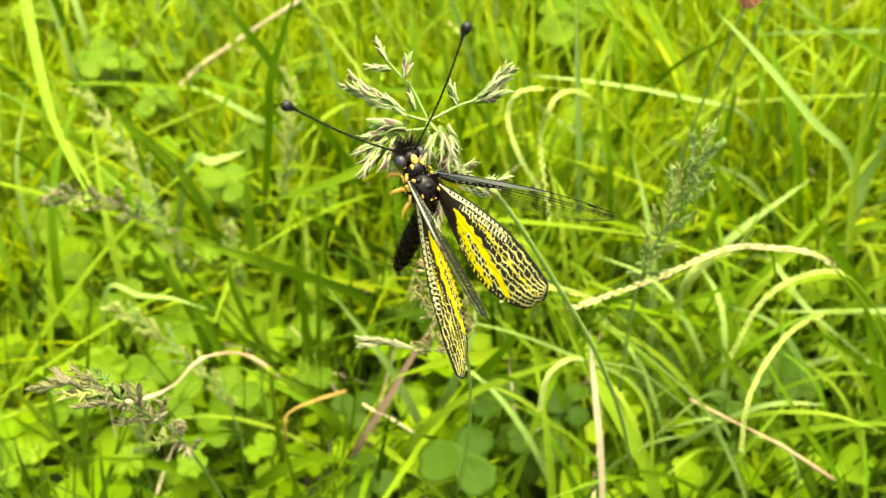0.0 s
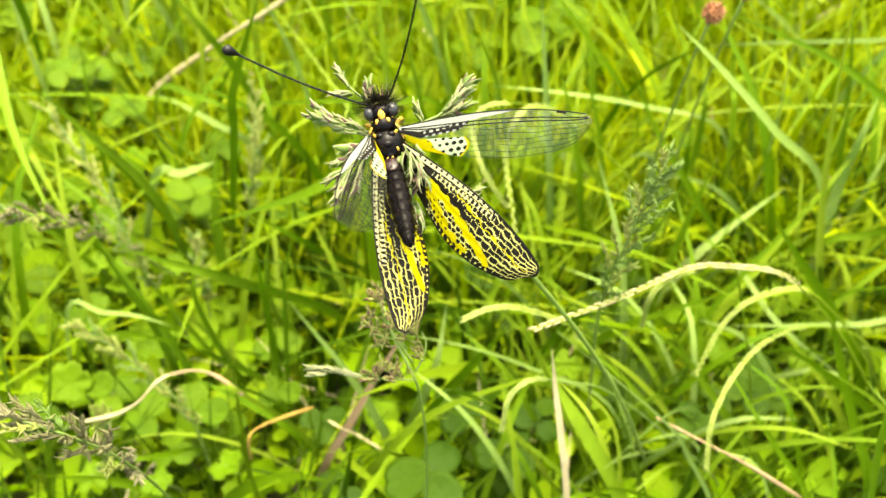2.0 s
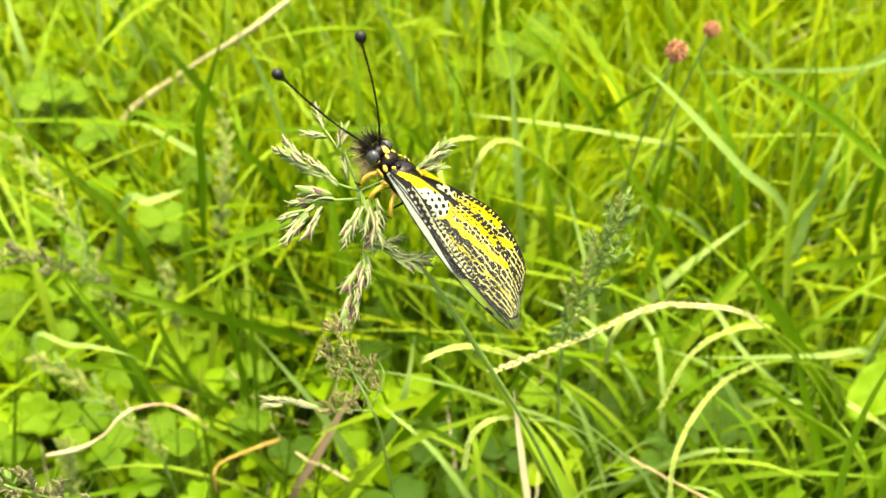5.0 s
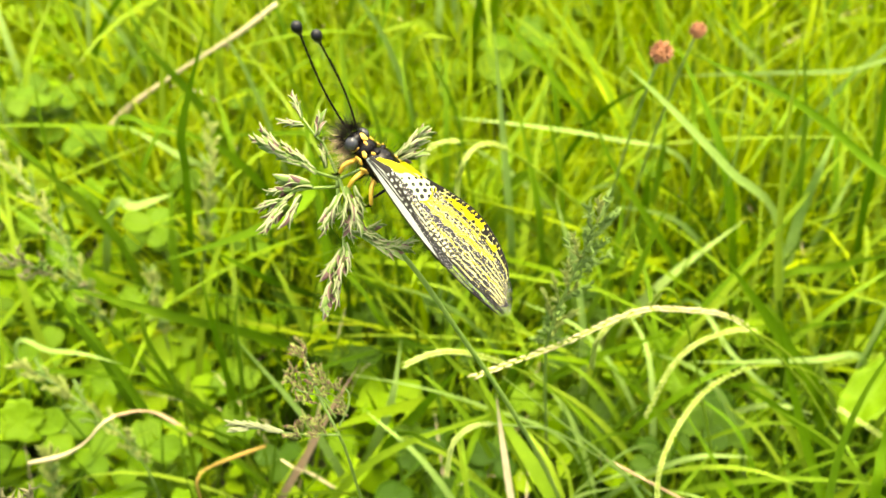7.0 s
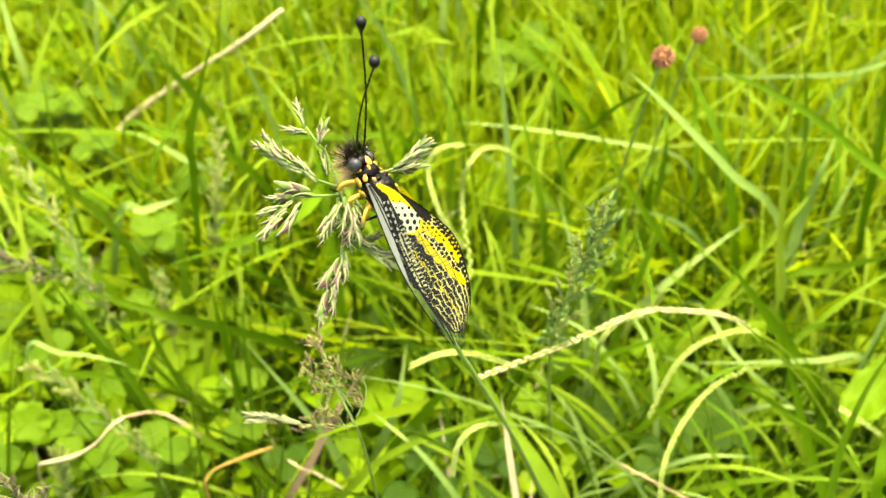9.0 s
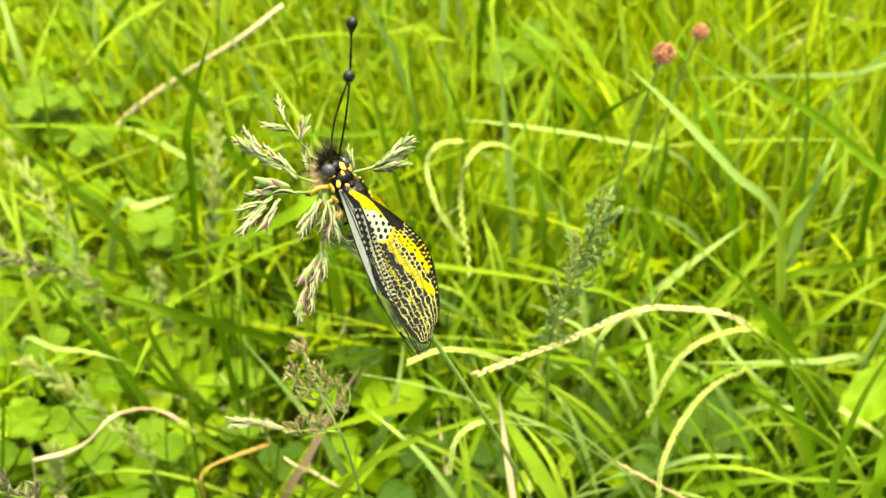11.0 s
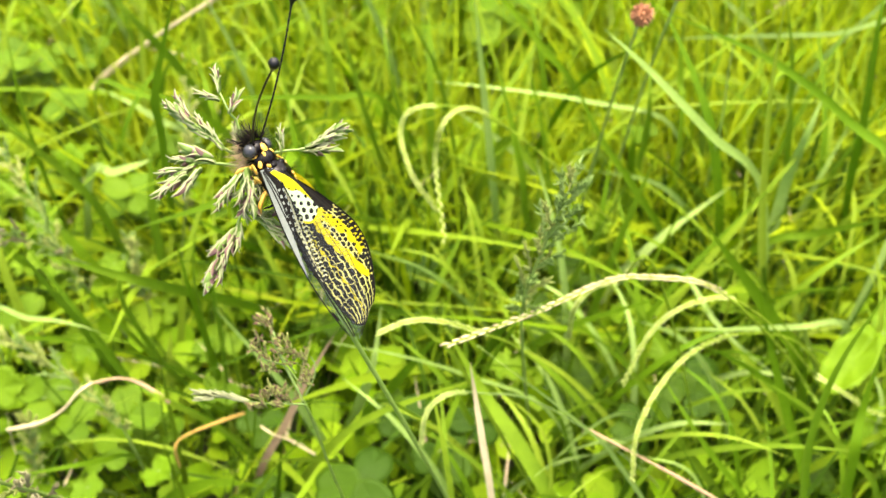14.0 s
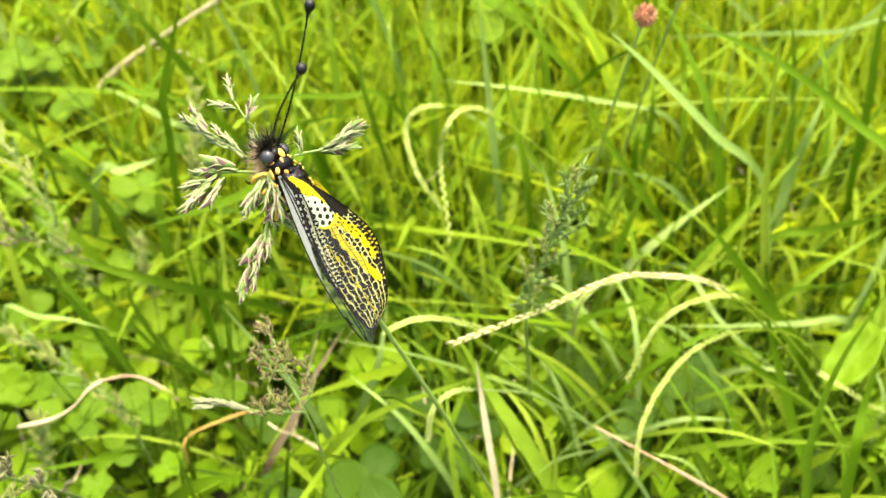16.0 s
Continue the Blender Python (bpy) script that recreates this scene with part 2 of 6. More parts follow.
def filler(name, label, count, x0, x1, y0, y1, tall, wide, seed, mat, segs=6, lean=0.6, zbase=0.0):
    """Uncountable thin grass, as one mesh."""
    rng = random.Random(seed)
    vs, fs, uv = [], [], []
    for _ in range(count):
        x, y = rng.uniform(x0, x1), rng.uniform(y0, y1)
        if wide > 0.006:
            r, a = 0.3 + 2.2 * rng.random() ** 2.2, rng.uniform(0, 2 * math.pi)
            x, y = r * math.cos(a), 0.25 + r * math.sin(a)
        if wide > 0.006 and abs(x) < 0.36 and -0.06 < y < 0.6:
            continue
        low = 1.0
        for cx, cy, rx, ry in HERB_PATCHES:
            if ((x - cx) / rx) ** 2 + ((y - cy) / ry) ** 2 < 1 + 0.5 * noise.noise((x * 30, y * 30, 1)):
                low = 0.75
        if low < 1 and rng.random() < 0.3:
            continue
        if (x - 0.066) ** 2 + (y - 0.262) ** 2 < 0.0006:
            continue
        clump = noise.noise((x * 18, y * 18, 5.0))
        h = low * tall * rng.uniform(0.35, 1.0) * (0.85 + 0.4 * clump)
        a = rng.gauss(1.57, 0.85) if wide < 0.006 and rng.random() < 0.45 else rng.uniform(0, 2 * math.pi)
        k = h * lean * rng.uniform(0.1, 1.4)
        dx, dy = math.cos(a) * k, math.sin(a) * k
        bow = rng.uniform(0.34, 0.5)
        droop = 0.45 * rng.random() ** 3
        p0 = (x, y, zbase - 0.003)
        p1 = (x + dx * bow, y + dy * bow, zbase + h * (bow + 0.12 + 0.4 * droop))
        p2 = (x + dx, y + dy, zbase + h * (rng.uniform(0.88, 1.05) - droop))
        f = (math.cos(a) * -0.7 + rng.uniform(-0.4, 0.4), math.sin(a) * -0.7 + rng.uniform(-0.4, 0.4), 0.7)
        v, q, t = strip(bezier(p0, p1, p2, segs), wide * (0.3 + 0.9 * rng.random() ** 1.8), rng.uniform(-0.5, 0.5), face=f, thick=0.00006, tipstart=0.3)
        b = len(vs)
        vs += [tuple(c) for c in v]
        fs += [tuple(i + b for i in g) for g in q]
        uv += t
    ob = new(name, mesh_of(name, vs, fs, [mat], uv))
    return tagged(ob, label, "grass", kind="stuff")


filler("meadow_grass", "dense fresh green meadow grass growing on the ground", 10500, -0.34, 0.4, 0.15, 0.62, 0.082, 0.0026, 1, GRASS, segs=5, lean=0.9)
# near strip of the meadow, in the copy coloured for shade
filler("deep_green_grass", "dense green grass growing on the near ground, shade put into its colour", 6200, -0.3, 0.34, -0.06, 0.21, 0.076, 0.0023, 12, SHADED_GRASS, segs=5, lean=0.85)
filler("fine_grass", "thin upright yellow-green grass at the back of the meadow", 4200, -0.2, 0.38, 0.2, 0.62, 0.09, 0.0019, 2, FINE_GRASS, segs=4, lean=0.5)
# two stands in the brightened colour, lifting the far right and the left
filler("sunny_grass", "yellow-green upright grass at the far side of the meadow, colour brightened for sunlight", 3800, 0.06, 0.36, 0.2, 0.5, 0.1, 0.0028, 31, LIT_GRASS, segs=5, lean=0.6)
filler("light_grass", "short yellow-green grass among low herbs, colour brightened for light", 1500, -0.22, -0.05, 0.11, 0.34, 0.066, 0.0024, 44, LIT_GRASS, segs=5, lean=0.8)
filler("long_grass", "long green grass blades leaning through the meadow", 2500, -0.34, 0.38, 0.1, 0.6, 0.112, 0.0034, 9, LONG_GRASS, segs=7, lean=1.1)
filler("dry_grass", "thin straw-coloured dry grass among the green", 700, -0.32, 0.36, 0.02, 0.6, 0.06, 0.0012, 15, STRAW, segs=5, lean=1.3)
filler("far_meadow_grass", "dense green meadow grass further off", 12000, -1.6, 1.6, -1.2, 2.4, 0.14, 0.009, 3, GRASS, segs=3)


def undergrowth():
    """Small roundish leaves close to the soil."""
    rng = random.Random(7)
    vs, fs = [], []
    for _ in range(9000):
        x, y = rng.uniform(-0.32, 0.36), rng.uniform(-0.02, 0.6)
        z, r = rng.uniform(0.002, 0.026), rng.uniform(0.003, 0.0085)
        m = pose(x, y, z, rng.gauss(0, 24), rng.gauss(0, 24), rng.uniform(0, 360))
        b = len(vs)
        vs.append(tuple(m @ Vector((0, 0, -0.12 * r))))
        k = 9
        for i in range(k):
            a = 2 * math.pi * i / k
            q = r * (1 + 0.12 * math.cos(5 * a)) * (0.8 if i == 0 else 1)
            vs.append(tuple(m @ Vector((q * math.cos(a), 0.85 * q * math.sin(a), 0.1 * r * math.sin(2 * a)))))
        fs += [(b, b + 1 + i, b + 1 + (i + 1) % k) for i in range(k)]
    ob = new("undergrowth", mesh_of("undergrowth", vs, fs, [UNDER]))
    tagged(ob, "small round green weed leaves low in the grass", "weeds", kind="stuff")


undergrowth()


# ---- seed heads, clover and herbs ----
def scale_leaf(d, side, length, width):
    """One husk of a spikelet: a keeled, pointed boat."""
    nrm = d.cross(side)
    vs, n = [], 5
    for i in range(n + 1):
        u = i / n
        w = width * max(0.04, 1.3 * math.sin(math.pi * (0.08 + 0.92 * u) ** 0.72) ** 0.9 * (1 - 0.35 * u)) * 0.5
        c = d * (length * u) + nrm * (0.25 * width * math.sin(math.pi * u))
        vs += [c - side * w, c + nrm * (w * 0.7), c + side * w, c - nrm * (w * 0.25)]
    fs = []
    for i in range(n):
        for k in range(4):
            a, b = 4 * i + k, 4 * i + (k + 1) % 4
            fs.append((a, b, b + 4, a + 4))
    fs += [(3, 2, 1, 0), tuple(range(4 * n, 4 * n + 4))]
    return vs, fs


def husk_mesh(base, tip, width, edge=None, length=0.0028):
    """A keeled, pointed husk along y: its upper part and its thin margins of other colours."""
    vs, fs, index, n = [], [], [], 7
    for i in range(n + 1):
        u = i / n
        w = width * max(0.05, math.sin(math.pi * (0.1 + 0.9 * u) ** 0.75) ** 0.8) * 0.5
        y, z = length * u, 0.3 * width * math.sin(math.pi * u)
        vs += [(-w, y, z - 0.35 * w), (-0.78 * w, y, z + 0.1 * w), (0, y, z + 0.6 * w), (0.78 * w, y, z + 0.1 * w), (w, y, z - 0.35 * w), (0, y, z - 0.1 * w)]
    for i in range(n):
        for k in range(6):
            a, b = 6 * i + k, 6 * i + (k + 1) % 6
            fs.append((a, b, b + 6, a + 6))
            index.append(2 if i == n - 1 or k in (0, 3) else 1 if i >= 3 else 0)
    fs += [(5, 4, 3, 2, 1, 0), tuple(range(6 * n, 6 * n + 6))]
    index += [0, 2]
    return mesh_of("husk", vs, fs, [base, tip, edge or tip], index=index)


HUSK_GREEN = husk_mesh(SPIKELET, SPIKELET, 0.00112, CHAFF, 0.0025)
HUSK_RED = husk_mesh(SPIKELET, PURPLE, 0.00118, CHAFF, 0.0027)
HUSK_PURPLE = husk_mesh(PURPLE, PURPLE, 0.0011, CHAFF, 0.0026)
HUSK_SMALL = husk_mesh(SPIKE, SPIKE, 0.00075)
HUSK_DRY = husk_mesh(STRAW, STRAW, 0.00075)
SPIKELETS = [HUSK_GREEN, HUSK_RED, HUSK_RED, HUSK_GREEN, HUSK_RED, HUSK_PURPLE]
GREEN_SPIKELETS = [HUSK_GREEN, HUSK_GREEN, HUSK_GREEN, HUSK_GREEN, HUSK_RED]
DULL_SPIKELETS = [husk_mesh(SEED_GREEN, SEED_GREEN, 0.0008, HUSK_BROWN, 0.002), husk_mesh(SEED_GREEN, HUSK_BROWN, 0.0008, HUSK_BROWN, 0.002), husk_mesh(HUSK_BROWN, SEED_GREEN, 0.00075, SEED_GREEN, 0.002)]
PALE_SPIKELETS = [husk_mesh(CHAFF, CHAFF, 0.0009)]
CORE = mesh_of("spikelet", *tube([Vector((0, 0.0025 * i / 4, 0)) for i in range(5)], [0.00022, 0.0002, 0.00016, 0.00012, 0.00006], 5), [SPIKELET])


def aim(at, way, roll=0.0, size=1.0):
    """A pose whose y axis runs along way."""
    y = Vector(way).normalized()
    z = Vector((0, 0.1, 1)) if abs(y.z) < 0.9 else Vector((0, 1, 0))
    x = y.cross(z).normalized()
    z = x.cross(y)
    m = Matrix((x, y, z)).transposed().to_4x4() @ pose(0, 0, 0, 0, math.degrees(roll), 0)
    return Matrix.Translation(at) @ m @ Matrix.Diagonal((size, size, size, 1))


def set_spikelet(kinds, parent, at, way, roll, size, rng, husks=6):
    """A spikelet: a short core with husks set alternately on either side."""
    ob = piece("spikelet", CORE, parent)
    ob.matrix_basis = aim(at, way, roll, size)
    for i in range(husks):
        s = 1 if i % 2 else -1
        a = -s * rng.uniform(8, 22) * (1 - 0.5 * i / husks)
        husk = piece("husk", kinds[rng.randrange(len(kinds))], ob)
        husk.matrix_basis = pose(s * 0.00014, 0.0024 * i / (husks - 1), 0, rng.uniform(-12, 12), 0, a) @ pose(0, 0, 0, 0, -90 * s + rng.uniform(-30, 30), 0)


def along(path, u):
    q = u * (len(path) - 1)
    i = min(int(q), len(path) - 2)
    return path[i].lerp(path[i + 1], q - i), (path[i + 1] - path[i]).normalized()


def arching_spike(mat, start, *points):
    """A thin stalk that arches over, its last part set with two rows of small flat spikelets."""
    path = spline(points, 6)
    at = path[0].copy()
    path = [p - at for p in path]
    n = len(path)
    ob = thing("arching_grass_spike", "pale yellow-green grass spike arching over the meadow", "grass spike", "arching grass spikes", at=at)
    girth = 0.0004 if mat is STRAW else 0.0003
    v, f = tube(path, [girth * (1 - 0.5 * i / n) for i in range(n)], 6)
    piece("stalk", mesh_of("stalk", v, f, [STEM if start > 0.6 else GOLD_BLADE], [(0.5, 0.5)] * len(v)), ob)
    length = sum((path[i + 1] - path[i]).length for i in range(n - 1)) * (1 - start)
    count = max(8, int(length / 0.0014))
    rng = random.Random(count)
    for i in range(count):
        p, d = along(path, start + (1 - start) * i / count)
        side = d.cross(Vector((0, -0.5, 0.85))).normalized() * (1 if i % 2 else -1)
        way = (d + side * (0.13 if mat is STRAW else 0.2) + Vector((0, 0, rng.uniform(-0.1, 0.14)))).normalized()
        bead = new("spikelet", HUSK_DRY if mat is STRAW else HUSK_SMALL)
        bead.parent = ob
        bead.matrix_basis = aim(p + side * 0.0002, way, rng.uniform(-0.5, 0.5), rng.uniform(0.48, 0.66) * (1.3 if mat is STRAW else 1.0))


def soft_seed_head(mat, width, *points):
    """A loose, feathery seed head: short branches round a stalk, set with tiny spikelets."""
    path = spline(points, 6)
    at = path[0].copy()
    path = [p - at for p in path]
    n = len(path)
    word = "purple-grey" if mat.name.endswith("purple") else "grey-green"
    ob = thing("grass_seed_head", word + " feathery grass seed head on a thin stalk", "grass seed head", "feathery seed heads", at=at)
    v, f = tube(path, [0.0005 * (1 - 0.7 * i / n) for i in range(n)], 6)
    piece("stalk", mesh_of("stalk", v, f, [STEM]), ob)
    rng = random.Random(int(1e4 * at.x) + 77)
    for k in range(26):
        u = 0.5 + 0.5 * (k + 0.3) / 26
        p, d = along(path, min(0.995, u))
        a = k * 2.4
        side = d.cross(Vector((0.3, -0.5, 0.8))).normalized()
        up = d.cross(side)
        out = side * math.cos(a) + up * math.sin(a)
        reach = width * 0.55 * (1.1 - abs(u - 0.72) * 2.2) * rng.uniform(0.7, 1.2) + 0.001
        end = p + (out * 0.6 + d * 1.1).normalized() * reach * 1.6
        items = [tube([p, p.lerp(end, 0.5) + d * 0.0004, end], 0.00015, 4)]
        for i in range(17):
            q = p.lerp(end, 0.1 + 0.9 * i / 16)
            way = ((end - p).normalized() + Vector((rng.gauss(0, 0.45), rng.gauss(0, 0.45), rng.gauss(0, 0.45)))).normalized()
            s = way.cross(Vector((rng.gauss(0, 1), rng.gauss(0, 1), 0.8))).normalized()
            v, f = scale_leaf(way, s, 0.0019 * rng.uniform(0.7, 1.2), 0.00062)
            items.append(([c + q for c in v], f))
        v, f = merge(items)
        piece("branch", mesh_of("branch", v, f, [rng.choice((mat, mat, mat, SEED_GREEN, SPIKELET))]), ob)


def rust_flower(at, r):
    """A small round rust-brown flower head on a thin stalk."""
    at = Vector(at)
    ob = thing("rust_flower_head", "small round rust-brown flower head on a thin green stalk", "flower", "rust flower heads", at=(at.x, at.y + 0.01, 0))
    top = Vector((0, -0.01, at.z))
    v, f = tube(bezier((0, 0, -0.003), (0, 0.004, at.z * 0.6), top, 8), 0.00036, 6)
    piece("stalk", mesh_of("stalk", v, f, [STEM]), ob)
    rng = random.Random(4)
    items = []
    for i in range(90):
        z = 1 - 2 * (i + 0.5) / 90
        a = i * 2.39996
        d = Vector((math.sqrt(1 - z * z) * math.cos(a), math.sqrt(1 - z * z) * math.sin(a), z))
        s = d.cross(Vector((rng.gauss(0, 1), rng.gauss(0, 1), rng.gauss(0, 1)))).normalized()
        v, f = scale_leaf(d, s, r * rng.uniform(0.45, 0.65), r * 0.32)
        items.append(([q + top + d * r * 0.5 for q in v], f))
    v, f = merge(items + [([q + top for q in lump_at(r * 0.6)[0]], lump_at(r * 0.6)[1])])
    piece("flower_head", mesh_of("flower_head", v, f, [RUST]), ob, "rust-brown cluster of tiny florets")


def lump_at(r):
    vs, fs = [], []
    for i in range(7):
        a = math.pi * i / 6
        for k in range(10):
            b = 2 * math.pi * k / 10
            vs.append(Vector((r * math.sin(a) * math.cos(b), r * math.sin(a) * math.sin(b), r * math.cos(a))))
    for i in range(6):
        for k in range(10):
            fs.append((i * 10 + k, i * 10 + 10 + k, i * 10 + 10 + (k + 1) % 10, i * 10 + (k + 1) % 10))
    return vs, fs


def leaf_plate(outline, dish, thick=0.00018, rings=4, ripple=0.0):
    """A thin closed leaf: outline(a) gives the radius, dish its hollow; its base is at the origin, it lies along y."""
    k = 28
    vs, fs = [], []
    for s in (1, -1):
        vs.append(Vector((0, 0, s * thick)))
        for j in range(1, rings + 1):
            u = j / rings
            for i in range(k):
                x, y = outline(2 * math.pi * i / k)
                z = dish * u * u + ripple * math.sin(7 * 2 * math.pi * i / k) * u * u - 0.8 * abs(dish) * math.exp(-(x * u / (0.5 * abs(dish))) ** 2) * u
                vs.append(Vector((x * u, y * u, z + s * thick * (1 - 0.6 * u))))
    half = 1 + rings * k
    for s in (0, 1):
        o = s * half
        for i in range(k):
            t = (o, o + 1 + i, o + 1 + (i + 1) % k)
            fs.append(t if not s else t[::-1])
            for j in range(rings - 1):
                a, b = o + 1 + j * k + i, o + 1 + j * k + (i + 1) % k
                q = (a, a + k, b + k, b)
                fs.append(q if not s else q[::-1])
    e = 1 + (rings - 1) * k
    for i in range(k):
        a, b = e + i, e + (i + 1) % k
        fs.append((a, a + half, b + half, b))
    return vs, fs


def heart(r):
    """An egg-shaped leaflet, faintly notched at its end."""
    def f(a):
        y = math.sin(a)
        q = r * (1.0 - 0.1 * math.exp(-((a - math.pi / 2) / 0.28) ** 2))
        return q * math.cos(a) * (0.9 + 0.12 * y), q * y * (1.08 if y < 0 else 0.95)
    return f


def clover_leaves(mat):
    return [mesh_of("leaflet", [p + Vector((0, 0.01, 0)) for p in leaf_plate(heart(0.01), d, ripple=0.0002)[0]], leaf_plate(heart(0.01), d)[1], [mat]) for d in (0.0012, 0.002, -0.0012)]


SHADED_CLOVER_LEAF, LIT_CLOVER_LEAF = clover_leaves(SHADED_CLOVER), clover_leaves(LIT_CLOVER)


def clover(at, r, turn=None):
    """Three leaflets on a thin stalk."""
    rng = random.Random(int(1e5 * (at[0] + 2 * at[1] + 5)))
    h = at[2]
    ob = thing("clover", "three-leaved green clover growing low in the grass", "clover", "clover leaves", at=(at[0], at[1], 0))
    v, f = tube(bezier((rng.uniform(-0.006, 0.006), 0.006, -0.003), (0, 0.004, h * 0.5), (0, 0, h), 5), 0.0006, 6)
    piece("stalk", mesh_of("stalk", v, f, [STEM]), ob)
    turn = rng.uniform(0, 120) if turn is None else turn
    for k in range(3):
        # left and far leaflets take the lit colour, near ones the shaded
        leaf = piece("leaflet", (LIT_CLOVER_LEAF if at[0] < -0.03 or at[1] > 0.2 else SHADED_CLOVER_LEAF)[rng.randrange(3)], ob)
        s = r / 0.01 * rng.uniform(0.92, 1.08)
        leaf.matrix_basis = pose(0, 0, h, -12 + rng.gauss(0, 8), rng.gauss(0, 8), turn + 120 * k) @ pose(0, 0, 0, rng.uniform(-4, 14)) @ Matrix.Diagonal((s, s, s, 1))


def lobed(r, lobes, deep):
    def f(a):
        q = r * (1 - deep + deep * abs(math.cos(lobes * (a - math.pi / 2) / 2)) ** 0.7 + 0.05 * math.sin(13 * a))
        q *= 1 - 0.45 * math.exp(-((a - 1.5 * math.pi) / 0.35) ** 2)
        return q * math.cos(a), q * math.sin(a)
    return f


LOBED_LEAF = [mesh_of("leaf", *leaf_plate(lobed(0.01, n, d), c, ripple=0.0006), [HERB]) for n, d, c in ((5, 0.3, 0.002), (7, 0.35, 0.0015), (5, 0.42, -0.001))]


def lobed_leaf(at, r):
    rng = random.Random(int(1e5 * (at[0] + 2 * at[1] + 5)))
    ob = thing("lobed_herb", "yellow-green lobed leaf of a low meadow herb", "herb", "lobed herb leaves", at=(at[0], at[1], 0))
    v, f = tube(bezier((rng.uniform(-0.01, 0.01), 0.008, -0.003), (0, 0.006, at[2] * 0.6), (0, 0, at[2]), 5), 0.0006, 6)
    piece("stalk", mesh_of("stalk", v, f, [STEM]), ob)
    leaf = piece("leaf", LOBED_LEAF[rng.randrange(3)], ob)
    s = r / 0.01
    leaf.matrix_basis = pose(0, 0, at[2], rng.gauss(10, 12), rng.gauss(0, 12), rng.uniform(0, 360)) @ Matrix.Diagonal((s, s, s, 1))


def broad_leaf(at, r):
    def f(a):
        return 0.32 * r * math.cos(a) * (1 + 0.05 * math.sin(11 * a)), 0.62 * r * math.sin(a)
    ob = thing("broad_leaf_herb", "broad light green leaf of a low meadow herb", "herb", "broad leaves", at=(at[0], at[1], 0))
    v, fs = leaf_plate(f, 0.003, ripple=0.0008)
    leaf = piece("leaf", mesh_of("leaf", v, fs, [HERB]), ob)
    leaf.matrix_basis = pose(0, 0, at[2], 18, -14, -50)
    v, fs = tube(bezier((0.02, 0.02, -0.003), (0.02, 0.02, at[2] * 0.6), (0.012, 0.01, at[2] - 0.002), 5), 0.0012, 6)
    piece("stalk", mesh_of("stalk", v, fs, [STEM]), ob)




# ---- single blades and stalks ----
BLADE_WORDS = {
    "blade": "long fresh green grass blade growing in the meadow",
    "pale_blade": "pale blue-green grass blade growing in the meadow",
    "deep_blade": "dark green grass blade growing in the meadow",
    "gold_blade": "yellow-green grass blade growing in the meadow",
    "straw": "dry straw-coloured blade among green grass",
    "ochre": "curled ochre dry blade tip among green grass",
    "withered": "withered brown stalk lying in the grass",
}


TUFTS = {}


def tuft(x, y):
    """The tuft that grows at this spot."""
    key = (round(x / 0.055), round(y / 0.055))
    if key not in TUFTS:
        TUFTS[key] = thing("grass_tuft", "tuft of long green grass blades growing in the meadow", "grass tuft", "grass tufts", at=(key[0] * 0.055, key[1] * 0.055, 0))
    return TUFTS[key]


def grass_blade(mat, width, *points):
    path = spline(points, 5)
    at = path[0].copy()
    rng = random.Random(int(1e5 * (at.x + 3 * at.y)))
    face = Vector((rng.uniform(-0.5, 0.5), -0.75, 0.75))
    v, f, uv = strip([p - at for p in path], width, rng.uniform(-0.7, 0.7), face=face, fold=rng.uniform(0.2, 0.45), root=0.55)
    root = tuft(at.x, at.y)
    ob = piece("grass_blade", mesh_of("grass_blade", v, f, [mat], uv), root, BLADE_WORDS[mat.name])
    ob.location = at - root.location


def dry_stalk(mat, width, *points):
    path = spline(points, 6)
    at = path[0].copy()
    n = len(path)
    radii = [width / 2 * (0.75 + 0.25 * math.sin(9.0 * i / n)) * (1 - 0.5 * (i / n) ** 3) for i in range(n)]
    v, f = tube([p - at for p in path], radii, 7)
    ob = new("dry_stalk", mesh_of("dry_stalk", v, f, [mat], [(0.5, 0.5)] * len(v)))
    ob.location = at
    return tagged(ob, BLADE_WORDS[mat.name], "dry stalk", "dry stalks")


grass_blade(BLADE, 0.0037, (-0.0365, 0.2298, -0.0030), (-0.0504, 0.2280, 0.0400), (-0.0584, 0.2270, 0.0700), (-0.0657, 0.2248, 0.0900), (-0.0753, 0.2310, 0.1000))
dry_stalk(STRAW, 0.0027, (-0.1052, 0.2537, 0.0300), (-0.0951, 0.2596, 0.0370), (-0.0726, 0.2592, 0.0550), (-0.0473, 0.2562, 0.0750), (-0.0333, 0.2596, 0.0850))
grass_blade(BLADE, 0.0020, (0.0299, 0.2268, -0.0030), (0.0102, 0.2195, 0.0600), (-0.0076, 0.2130, 0.0700), (-0.0281, 0.2083, 0.0750), (-0.0597, 0.2115, 0.0700))
grass_blade(DEEP_BLADE, 0.0038, (-0.0102, 0.2193, -0.0030), (-0.0149, 0.1988, 0.0600), (-0.0209, 0.1732, 0.0800), (-0.0289, 0.1532, 0.0950), (-0.0497, 0.1398, 0.1000))
grass_blade(BLADE, 0.0024, (-0.0491, 0.2098, -0.0030), (-0.0494, 0.2168, 0.0200), (-0.0496, 0.2229, 0.0500), (-0.0536, 0.2345, 0.0600), (-0.0583, 0.2460, 0.0700))
grass_blade(PALE_BLADE, 0.0020, (-0.0443, 0.2210, -0.0030), (-0.0583, 0.2214, 0.0400), (-0.0679, 0.2216, 0.0500), (-0.0811, 0.2309, 0.0500), (-0.0925, 0.2370, 0.0500))
